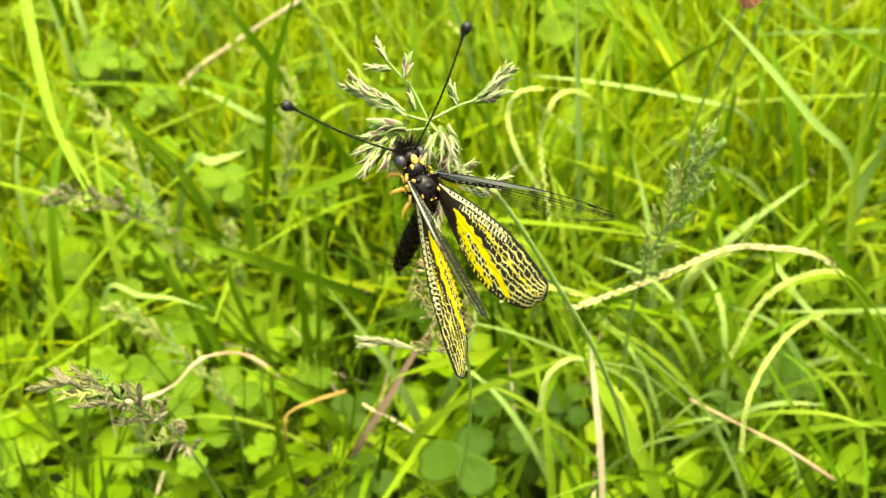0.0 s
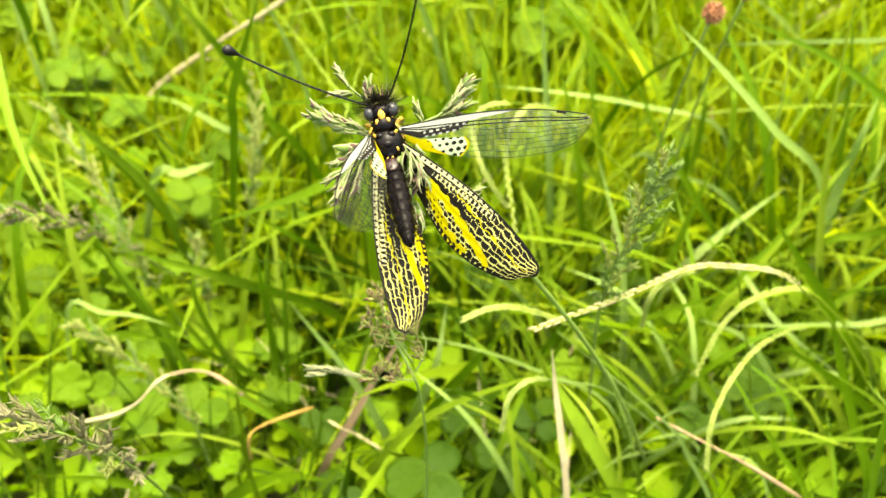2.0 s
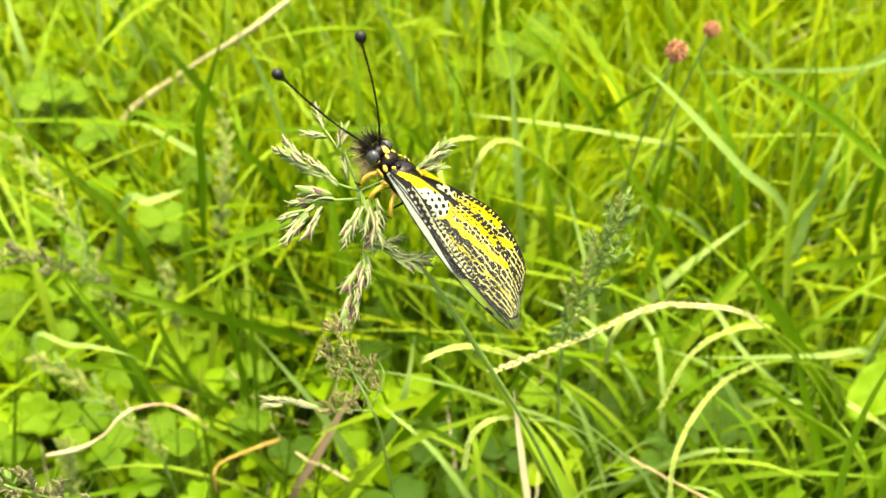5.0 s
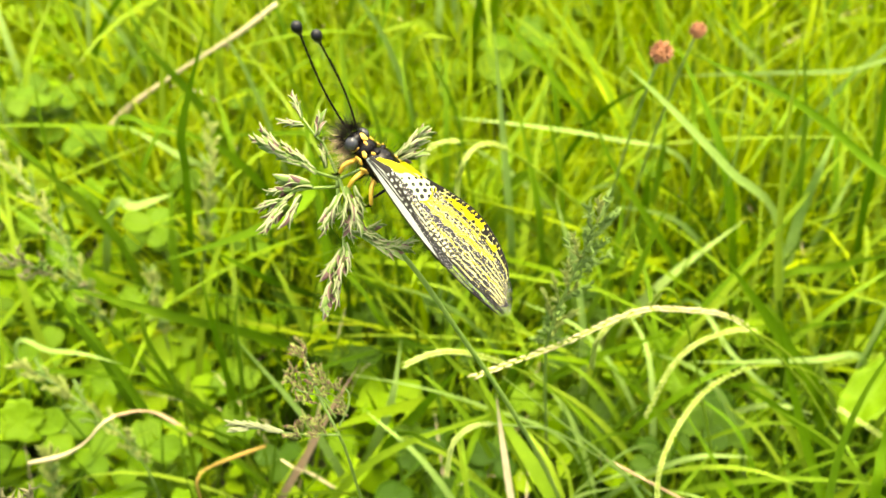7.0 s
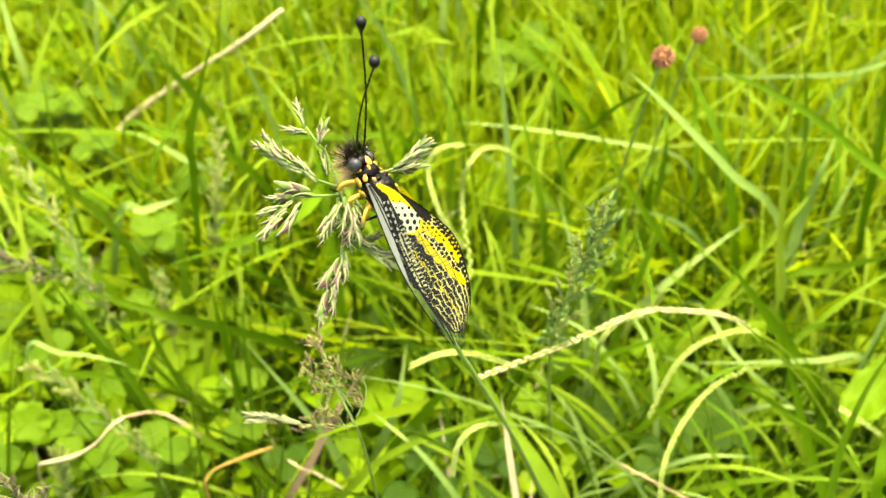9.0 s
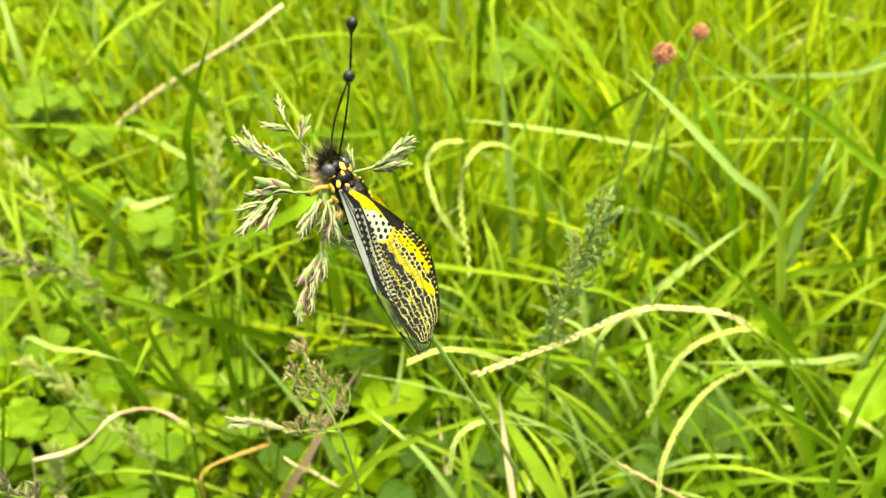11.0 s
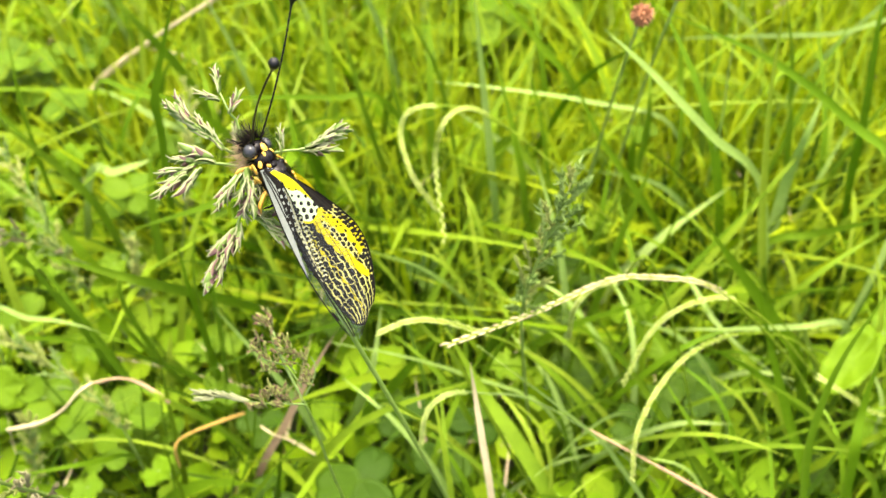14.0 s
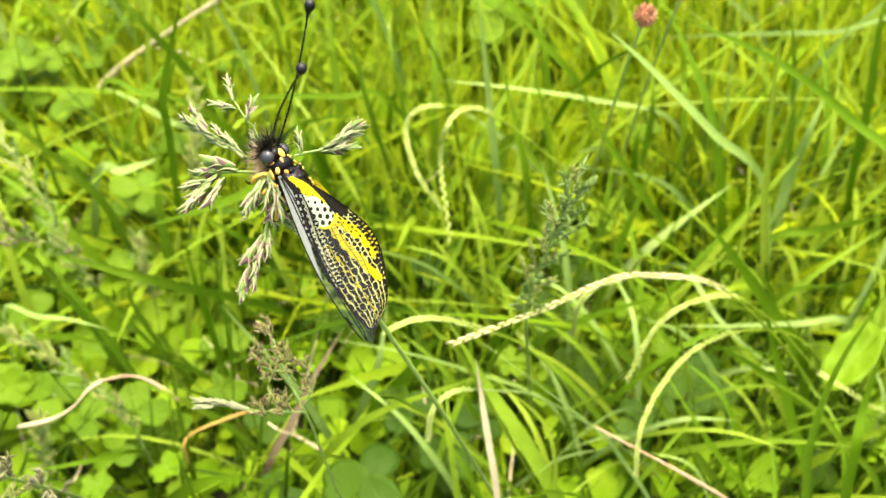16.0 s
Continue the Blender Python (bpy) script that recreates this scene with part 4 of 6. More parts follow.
grass_blade(BLADE, 0.0018, (-0.0696, 0.1855, -0.0030), (-0.0867, 0.1891, 0.0500), (-0.0946, 0.1908, 0.0700), (-0.1143, 0.2055, 0.0800), (-0.1246, 0.2048, 0.0900))
grass_blade(BLADE, 0.0025, (-0.0695, 0.1976, -0.0030), (-0.0583, 0.1842, 0.0500), (-0.0473, 0.1711, 0.1000), (-0.0447, 0.1680, 0.1150), (-0.0396, 0.1686, 0.1300), (-0.0317, 0.1681, 0.1500))
grass_blade(DEEP_BLADE, 0.0018, (-0.1052, 0.2392, -0.0030), (-0.0880, 0.2273, 0.0600), (-0.0709, 0.2155, 0.0700), (-0.0615, 0.2110, 0.0700), (-0.0547, 0.2104, 0.0600))
grass_blade(PALE_BLADE, 0.0026, (-0.1027, 0.1933, -0.0030), (-0.0821, 0.1889, 0.0600), (-0.0728, 0.1868, 0.0650), (-0.0671, 0.1892, 0.0650), (-0.0634, 0.1963, 0.0600))
grass_blade(BLADE, 0.0034, (-0.0679, 0.1853, -0.0030), (-0.0756, 0.1782, 0.0300), (-0.0770, 0.1769, 0.0600), (-0.0847, 0.1786, 0.0800), (-0.0942, 0.1779, 0.1000))
grass_blade(BLADE, 0.0035, (-0.0133, 0.1592, -0.0030), (-0.0247, 0.1510, 0.0400), (-0.0456, 0.1360, 0.0800), (-0.0557, 0.1337, 0.0900), (-0.0721, 0.1363, 0.0950))
grass_blade(DEEP_BLADE, 0.0029, (-0.0758, 0.1454, -0.0030), (-0.0725, 0.1354, 0.0300), (-0.0722, 0.1346, 0.0600), (-0.0757, 0.1363, 0.0800), (-0.0781, 0.1372, 0.1000))
grass_blade(BLADE, 0.0020, (-0.0491, 0.1338, -0.0030), (-0.0422, 0.1350, 0.0200), (-0.0405, 0.1353, 0.0500), (-0.0389, 0.1344, 0.0800), (-0.0383, 0.1368, 0.1000))
grass_blade(BLADE, 0.0017, (-0.0494, 0.1296, -0.0030), (-0.0449, 0.1350, 0.0200), (-0.0416, 0.1390, 0.0500), (-0.0383, 0.1379, 0.0800), (-0.0343, 0.1402, 0.1000))
grass_blade(DEEP_BLADE, 0.0019, (-0.0465, 0.1314, -0.0030), (-0.0405, 0.1350, 0.0200), (-0.0368, 0.1371, 0.0500), (-0.0332, 0.1361, 0.0800), (-0.0282, 0.1384, 0.1000))
grass_blade(BLADE, 0.0018, (-0.0485, 0.1155, -0.0030), (-0.0587, 0.1058, 0.0400), (-0.0641, 0.1007, 0.0500), (-0.0721, 0.0969, 0.0550), (-0.0833, 0.0949, 0.0550))
grass_blade(BLADE, 0.0016, (-0.1138, 0.1364, -0.0030), (-0.0964, 0.1341, 0.0500), (-0.0828, 0.1322, 0.0600), (-0.0694, 0.1277, 0.0650), (-0.0584, 0.1267, 0.0600))
grass_blade(PALE_BLADE, 0.0013, (-0.1164, 0.1417, -0.0030), (-0.0932, 0.1339, 0.0700), (-0.0814, 0.1299, 0.0750), (-0.0723, 0.1288, 0.0750), (-0.0635, 0.1284, 0.0700))
grass_blade(BLADE, 0.0023, (0.1148, 0.1764, -0.0030), (0.1008, 0.1766, 0.0400), (0.0840, 0.1768, 0.0700), (0.0709, 0.1795, 0.0900), (0.0606, 0.1839, 0.1100))
grass_blade(DEEP_BLADE, 0.0019, (0.1574, 0.1887, -0.0030), (0.1399, 0.1896, 0.0500), (0.1308, 0.1901, 0.0800), (0.1204, 0.1857, 0.1100), (0.1069, 0.1776, 0.1400))
clover((-0.0858, 0.1214, 0.0450), 0.0048)
clover((-0.0757, 0.1139, 0.0450), 0.0038)
clover((-0.1215, 0.2622, 0.0400), 0.0051)
clover((-0.1053, 0.2353, 0.0450), 0.0044)
clover((-0.0719, 0.1904, 0.0500), 0.0048)
clover((-0.1116, 0.2694, 0.0400), 0.0043)
clover((-0.1301, 0.2538, 0.0450), 0.0046)
lobed_leaf((-0.0982, 0.1244, 0.0450), 0.0065)
lobed_leaf((-0.0923, 0.1664, 0.0450), 0.0053)
lobed_leaf((-0.0916, 0.1632, 0.0400), 0.0064)
lobed_leaf((-0.1011, 0.1665, 0.0450), 0.0053)
lobed_leaf((-0.0925, 0.1992, 0.0550), 0.0062)
lobed_leaf((-0.0946, 0.1766, 0.0550), 0.0056)
lobed_leaf((-0.0768, 0.1695, 0.0400), 0.0047)


def scatter_blades():
    """Broad single blades between the tufts, most of them leaning away or to one side."""
    rng = random.Random(57)
    mats = (BLADE, BLADE, DEEP_BLADE, PALE_BLADE, GOLD_BLADE)
    for _ in range(130):
        x, y = rng.uniform(-0.15, 0.18), 0.1 + 0.24 * rng.random()
        reach, top = rng.uniform(0.02, 0.065), rng.uniform(0.05, 0.095)
        a = rng.gauss(1.57, 0.9) if rng.random() < 0.7 else rng.uniform(0, 2 * math.pi)
        dx, dy = reach * math.cos(a), reach * math.sin(a)
        fall = rng.uniform(0.7, 1.0)
        grass_blade(rng.choice(mats), rng.uniform(0.0017, 0.0036), (x, y, -0.003), (x + 0.2 * dx, y + 0.2 * dy, 0.4 * top), (x + 0.5 * dx, y + 0.5 * dy, 0.8 * top), (x + dx, y + dy, top * (0.75 + 0.4 * fall)))


scatter_blades()


def low_blades():
    """Slim pale blades lying over one another in the near grass."""
    rng = random.Random(83)
    for _ in range(70):
        x, y = rng.uniform(0.025, 0.16), rng.uniform(0.06, 0.15)
        reach, top = rng.uniform(0.03, 0.06), rng.uniform(0.045, 0.075)
        a = rng.choice((0.3, 2.6, 3.4, 1.9)) + rng.gauss(0, 0.4)
        dx, dy = reach * math.cos(a), reach * math.sin(a)
        grass_blade(rng.choice((PALE_BLADE, GOLD_BLADE, BLADE, BLADE)), rng.uniform(0.0009, 0.002), (x, y, -0.003), (x + 0.25 * dx, y + 0.25 * dy, 0.55 * top), (x + 0.6 * dx, y + 0.6 * dy, 0.92 * top), (x + dx, y + dy, top * rng.uniform(0.85, 1.1)))


low_blades()


def scatter_herbs():
    rng = random.Random(21)
    for _ in range(40):
        x, y = rng.uniform(-0.24, 0.2), rng.uniform(0.05, 0.42)
        clover((x, y, rng.uniform(0.015, 0.04)), rng.uniform(0.0035, 0.006))
    for cx, cy, rx, ry in HERB_PATCHES:
        for k in range(int(3800 * rx * ry) + 3):
            a, q = rng.uniform(0, 2 * math.pi), rng.random() ** 0.5
            at = (cx + rx * q * math.cos(a), cy + ry * q * math.sin(a), rng.uniform(0.012, 0.034))
            if k % 2:
                clover(at, rng.uniform(0.004, 0.0065))
            else:
                lobed_leaf(at, rng.uniform(0.005, 0.009))


scatter_herbs()


# ---- the swaying seed heads: x to the right, y up along the head, z towards the viewer, in units of the sketch ----
def twig(ob, unit, points, r, per=5, name="branch"):
    path = [Vector((x * unit, y * unit, z)) for x, y, z in points]
    path = spline(path, per)
    n = len(path)
    v, f = tube(path, [r * (1 - 0.45 * i / n) for i in range(n)], 6)
    piece(name, mesh_of(name, v, f, [STEM]), ob)


def build_seed_head():
    ob = thing("purple_seed_head", "open grass seed head with green and purple spikelets on a stalk", "grass seed head")
    u = 0.0000751
    rng = random.Random(3)
    stem = [Vector(p) for p in STEM_PATH]
    path = spline(stem, 6)
    n = len(path)
    v, f = tube(path, [0.00026 + 0.0002 * i / n for i in range(n)], 7)
    piece("stalk", mesh_of("stalk", v, f, [STEM]), ob)
    hub, low = (-35, -100, -0.001), (-28, -190, -0.001)
    runs = [
        [hub, (-58, -40, 0.0), (-68, -28, 0.001), (-92, 6, 0.001)],
        [hub, (-80, -85, 0.001), (-112, -62, 0.002), (-150, -45, 0.003)],
        [(-34, -115, 0), (-80, -118, 0.002), (-110, -125, 0.003), (-140, -150, 0.004)],
        [low, (-28, -215, 0.001), (-30, -240, 0.001), (-48, -290, 0.002)],
        [hub, (-20, -130, 0.003), (-10, -150, 0.004), (0, -165, 0.004)],
        [hub, (20, -75, -0.003), (60, -62, -0.004), (95, -35, -0.004)],
        [low, (5, -205, 0.0), (30, -222, 0.0), (62, -226, 0.0)],
    ]
    for r in runs:
        twig(ob, u, r, 0.00022)
    # foot, way, length in sketch units, depth, kind
    sprigs = [
        (-93, 6, -16, 41, 0.001, 0), (-90, -5, -38, 5, 0.001, 0), (-70, -27, 13, 40, 0.001, 0),
        (-115, -62, -52, 28, 0.003, 0), (-140, -52, -35, 22, 0.003, 0), (-70, -90, -40, 35, 0.001, 1), (-95, -75, -40, 14, 0.002, 1), (-55, -80, -8, 42, 0.0, 1),
        (-75, -116, -60, 18, 0.003, 1), (-105, -122, -45, 0, 0.003, 0), (-108, -128, -45, -36, 0.004, 0), (-118, -145, -40, -45, 0.004, 0),
        (-95, -130, -30, -60, 0.004, 0), (-42, -262, -20, -62, 0.001, 0), (-50, -282, -12, -52, 0.002, 0),
        (-28, -222, -40, -70, 0.001, 0), (-29, -236, -14, -74, 0.002, 0), (-30, -228, -36, -40, 0.001, 1), (-26, -215, 4, -48, 0.001, 1),
        (-20, -120, 22, -50, 0.004, 0), (-14, -132, -8, -46, 0.004, 0), (-25, -130, -30, -60, 0.004, 1), (-4, -118, 14, -42, 0.003, 1), (-45, -150, -12, -46, 0.003, 0),
        (60, -62, 50, 32, -0.004, 0), (64, -66, 50, 15, -0.004, 0), (84, -42, 34, 32, -0.004, 0), (50, -68, 44, 6, -0.004, 1), (20, -75, -8, 40, -0.003, 1),
        (10, -206, 36, -10, 0.0, 1), (30, -222, 38, 6, 0.0, 1), (35, -222, 36, -16, 0.0, 1), (-10, -196, 34, -8, 0.0, 1), (48, -225, 30, -4, 0.0, 1), (0, -200, 30, 14, 0.0, 1),
        (-30, -170, 20, -36, 0.001, 1), (-30, -160, -30, -26, 0.002, 1),
        (-128, -50, -30, 34, 0.003, 0), (-102, -66, -24, 26, 0.002, 1), (-124, -136, -42, -14, 0.004, 0), (-132, -150, -24, -40, 0.004, 0),
        (-44, -270, 2, -48, 0.002, 0), (-6, -140, 14, -52, 0.004, 0), (0, -150, -16, -46, 0.004, 0),
        (72, -54, 46, 24, -0.004, 0), (90, -38, 40, 20, -0.004, 0), (20, -214, 30, -22, 0.0, 1), (56, -226, 26, 8, 0.0, 1),
    ]
    for x, y, dx, dy, z, kind in sprigs:
        size = math.hypot(dx, dy) * u / 0.0044 * 1.15
        set_spikelet(SPIKELETS if kind == 0 else GREEN_SPIKELETS, ob, (x * u, y * u, z), (dx, dy, rng.uniform(-12, 16)), rng.uniform(-0.6, 0.6), min(1.1, max(0.8, size)), rng)
    return ob


def build_low_seed_head():
    ob = thing("dense_seed_head", "dense green and brown grass seed head with one pale side spike", "grass seed head")
    u = 0.0000922
    rng = random.Random(8)
    path = spline([Vector(p) for p in LOW_STEM_PATH], 6)
    v, f = tube(path, 0.00024, 7)
    piece("stalk", mesh_of("stalk", v, f, [STEM]), ob)
    for r in ([(62, -75, 0), (20, -72, 0.001), (-20, -68, 0.002), (-60, -62, 0.002)], [(45, -20, 0), (10, 20, 0), (0, 50, 0), (-4, 75, 0)],
              [(60, -60, 0), (75, -30, 0), (78, -5, 0), (70, 10, 0)], [(55, -45, 0), (30, -8, 0.001), (0, 5, 0.002), (-20, 10, 0.002)]):
        twig(ob, u, r, 0.00016)
    groups = [(-2, 70, 5, 9, 26), (-15, 28, 20, 16, 22), (20, 25, 22, 20, 22), (35, 5, 20, 18, 20), (5, -5, 22, 14, 20), (55, 5, 14, 18, 18),
              (72, -25, 8, 18, 18), (30, -68, 24, 10, 20), (-10, -72, 22, 12, 24), (10, -50, 18, 8, 18)]
    for x, y, sx, sy, length in groups:
        for _ in range(13):
            px, py = x + rng.gauss(0, sx * 0.47), y + rng.gauss(0, sy * 0.47)
            set_spikelet(DULL_SPIKELETS, ob, (px * u, py * u, rng.uniform(-0.0015, 0.0035)), (rng.gauss(-0.4, 0.45), rng.gauss(0.6, 0.4), rng.gauss(0.2, 0.35)), rng.uniform(0, 3), length * u / 0.0044 * 1.15, rng)
    for x, y, dx, dy in ((-100, -54, -32, 6), (-85, -58, -40, 12), (-68, -60, -40, 14), (-50, -62, -40, 12), (-35, -66, -38, 10), (-95, -60, -30, -2)):
        set_spikelet(PALE_SPIKELETS, ob, (x * u, y * u, 0.002), (dx, dy, 4), rng.uniform(0, 3), 0.72, rng)
    return ob


STEM_PATH = [(-0.0029, -0.0070, -0.0010), (-0.0023, -0.0126, -0.0010), (0.0014, -0.0148, -0.0020), (0.0062, -0.0190, -0.0050), (0.0131, -0.0303, -0.0170), (0.0217, -0.0453, -0.0370), (0.0313, -0.0653, -0.0720), (0.0433, -0.0937, -0.1320)]
LOW_STEM_PATH = [(0.0002, 0.0051, 0.0000), (0.0020, 0.0000, 0.0000), (0.0048, -0.0055, 0.0000), (0.0062, -0.0108, -0.0050), (0.0068, -0.0269, -0.0300), (0.0054, -0.0573, -0.0950)]
SEED_HEAD = build_seed_head()
LOW_SEED_HEAD = build_low_seed_head()


# ---- owlfly ----
MM = 0.001
BLACK = plain("insect_black", (0.001, 0.0008, 0.0008), (0.004, 0.002, 0.0018), 0.13, 1600.0, 0.00006)
BLACK.node_tree.nodes["Principled BSDF"].inputs["Specular IOR Level"].default_value = 0.13
ABDOMEN_BLACK = plain("insect_abdomen", (0.001, 0.0007, 0.0007), (0.0035, 0.0016, 0.0014), 0.18, 1600.0, 0.00005)
ABDOMEN_BLACK.node_tree.nodes["Principled BSDF"].inputs["Specular IOR Level"].default_value = 0.06
MAROON = plain("insect_maroon", (0.01, 0.003, 0.0025), (0.026, 0.007, 0.006), 0.35, 2500.0)
AMBER = plain("insect_amber", (0.42, 0.22, 0.012), (0.54, 0.35, 0.05), 0.4, 2500.0)
CLUB_BLACK = plain("club_black", (0.0015, 0.0015, 0.0016), (0.004, 0.004, 0.004), 0.38, 2500.0, 0.00001)
CLUB_BLACK.node_tree.nodes["Principled BSDF"].inputs["Specular IOR Level"].default_value = 0.25
EYE_GREY = plain("insect_eye", (0.013, 0.013, 0.014), (0.03, 0.03, 0.033), 0.14, 9000.0, 0.00001)
HAIR = plain("insect_hair", (0.003, 0.0024, 0.002), (0.014, 0.01, 0.007), 0.6, 3000.0)
HAIR.node_tree.nodes["Principled BSDF"].inputs["Specular IOR Level"].default_value = 0.1
FAIR_HAIR = plain("insect_fair_hair", (0.3, 0.2, 0.1), (0.5, 0.36, 0.2), 0.6, 3000.0)
WING_YELLOW = leafy("wing_yellow", [(0.1, (0.37, 0.315, 0.004)), (0.95, (0.47, 0.41, 0.01))], rough=0.45, glow=0.25, veins=False, grain=2500.0, tint=(1.1, 1.05, 0.5))
WING_DARK = plain("wing_dark", (0.0025, 0.002, 0.0012), (0.008, 0.006, 0.003), 0.5, 2500.0, 0.00003)
WING_DARK.node_tree.nodes["Principled BSDF"].inputs["Specular IOR Level"].default_value = 0.12
WING_VEIN = leafy("wing_vein", [(0.1, (0.46, 0.43, 0.13)), (0.95, (0.58, 0.56, 0.24))], rough=0.5, glow=0.25, veins=False, grain=2500.0, tint=(1.05, 1.05, 0.6))
WING_WHITE = leafy("wing_white", [(0.1, (0.24, 0.255, 0.225)), (0.95, (0.34, 0.355, 0.32))], rough=0.45, glow=0.25, veins=False, grain=2500.0, tint=(1, 1, 0.9))
WING_CREAM = leafy("wing_cream", [(0.1, (0.42, 0.4, 0.22)), (0.95, (0.54, 0.52, 0.32))], rough=0.45, glow=0.25, veins=False, grain=2500.0, tint=(1, 1, 0.8))
WING_PALE = leafy("wing_pale", [(0.1, (0.34, 0.42, 0.25)), (0.95, (0.44, 0.51, 0.36))], rough=0.45, glow=0.25, veins=False, grain=2500.0, tint=(1, 1, 0.8))


def clear_wing():
    m, n, l, b = material("wing_clear", 0.25)
    b.inputs["Specular IOR Level"].default_value = 0.25
    t = noise_tex(n, l, 1800.0, 2.0)
    r = ramp(n, [(0.3, (0.2, 0.2, 0.16)), (0.7, (0.3, 0.3, 0.25))])
    l.new(t.outputs[0], r.inputs[0])
    l.new(r.outputs[0], b.inputs["Base Color"])
    bump = n.new("ShaderNodeBump")
    bump.inputs["Strength"].default_value, bump.inputs["Distance"].default_value = 0.6, 0.0001
    l.new(t.outputs[0], bump.inputs["Height"])
    l.new(bump.outputs[0], b.inputs["Normal"])
    tr = n.new("ShaderNodeBsdfTransparent")
    gl = n.new("ShaderNodeBsdfGlossy")
    gl.inputs["Roughness"].default_value = 0.2
    fr = n.new("ShaderNodeLayerWeight")
    fr.inputs["Blend"].default_value = 0.5
    edge = n.new("ShaderNodeMath")
    edge.operation = "POWER"
    edge.inputs[1].default_value = 3.5
    l.new(fr.outputs["Facing"], edge.inputs[0])
    part_gloss = n.new("ShaderNodeMath")
    part_gloss.operation = "MULTIPLY_ADD"
    part_gloss.inputs[1].default_value, part_gloss.inputs[2].default_value = 0.22, 0.03
    l.new(edge.outputs[0], part_gloss.inputs[0])
    film = n.new("ShaderNodeMixShader")
    l.new(part_gloss.outputs[0], film.inputs[0])
    l.new(tr.outputs[0], film.inputs[1])
    l.new(gl.outputs[0], film.inputs[2])
    ms = n.new("ShaderNodeMixShader")
    ms.inputs[0].default_value = 0.02
    l.new(film.outputs[0], ms.inputs[1])
    l.new(b.outputs[0], ms.inputs[2])
    l.new(ms.outputs[0], n["Material Output"].inputs[0])
    return m


WING_CLEAR = clear_wing()


SPAN = {"fore": 25.5, "hind": 23.5}
STATIONS = (0.0, 0.1, 0.2, 0.34, 0.48, 0.59, 0.7, 0.8, 0.9, 0.97, 1.0)
CHORD = {"fore": (1.0, 3.4, 4.5, 5.6, 6.2, 6.4, 6.1, 5.6, 4.6, 3.2, 1.4), "hind": (1.4, 3.1, 4.7, 6.6, 8.0, 8.3, 7.9, 7.0, 5.6, 3.6, 1.4)}


def chord(kind, s):
    """The wing's width, in millimetres."""
    return sum(np.interp(s + d, STATIONS, CHORD[kind]) for d in (-0.03, 0.0, 0.03)) / 3


def wing_surface(kind, s, c, side):
    """Points of the wing in metres: s along the span, c from the leading to the trailing edge."""
    if kind == "fore":
        y0 = 0.6 + 0.9 * np.sin(np.pi * s) - 0.8 * s ** 5
    else:
        y0 = 0.6 + 0.7 * np.sin(np.pi * s) - 1.7 * s ** 4
    y = y0 - chord(kind, s) * c
    x = SPAN[kind] * s + 0.6 * np.sin(np.pi * c) * s ** 3
    z = 0.35 * np.sin(np.pi * c) + 0.5 * s * s + (0.03 * np.sin(46 * c) * np.sin(np.pi * s) if kind == "hind" else 0.0)
    return np.stack([side * x, y, z], -1) * MM


def wing_point(kind, s, c, side):
    return Vector(wing_surface(kind, np.float64(s), np.float64(c), side))


def lattice(u, v, power=2.6):
    """How far a place lies from the middle of its cell, 0 to about 1; rows are staggered."""
    row = np.floor(v)
    u = u + 0.5 * (row % 2) + 0.37 * np.sin(row * 12.9)
    col = np.floor(u)
    du = 2 * (u - col) - 1 + 0.1 * np.sin(col * 7.3 + row * 3.1)
    dv = 2 * (v - row) - 1 + 0.08 * np.sin(col * 5.7 + row * 9.2)
    return (np.abs(du) ** power + np.abs(dv) ** power) ** (1 / power)


CLEAR, DARK, YELLOW, NET, WHITE, BASE, PALE = range(7)


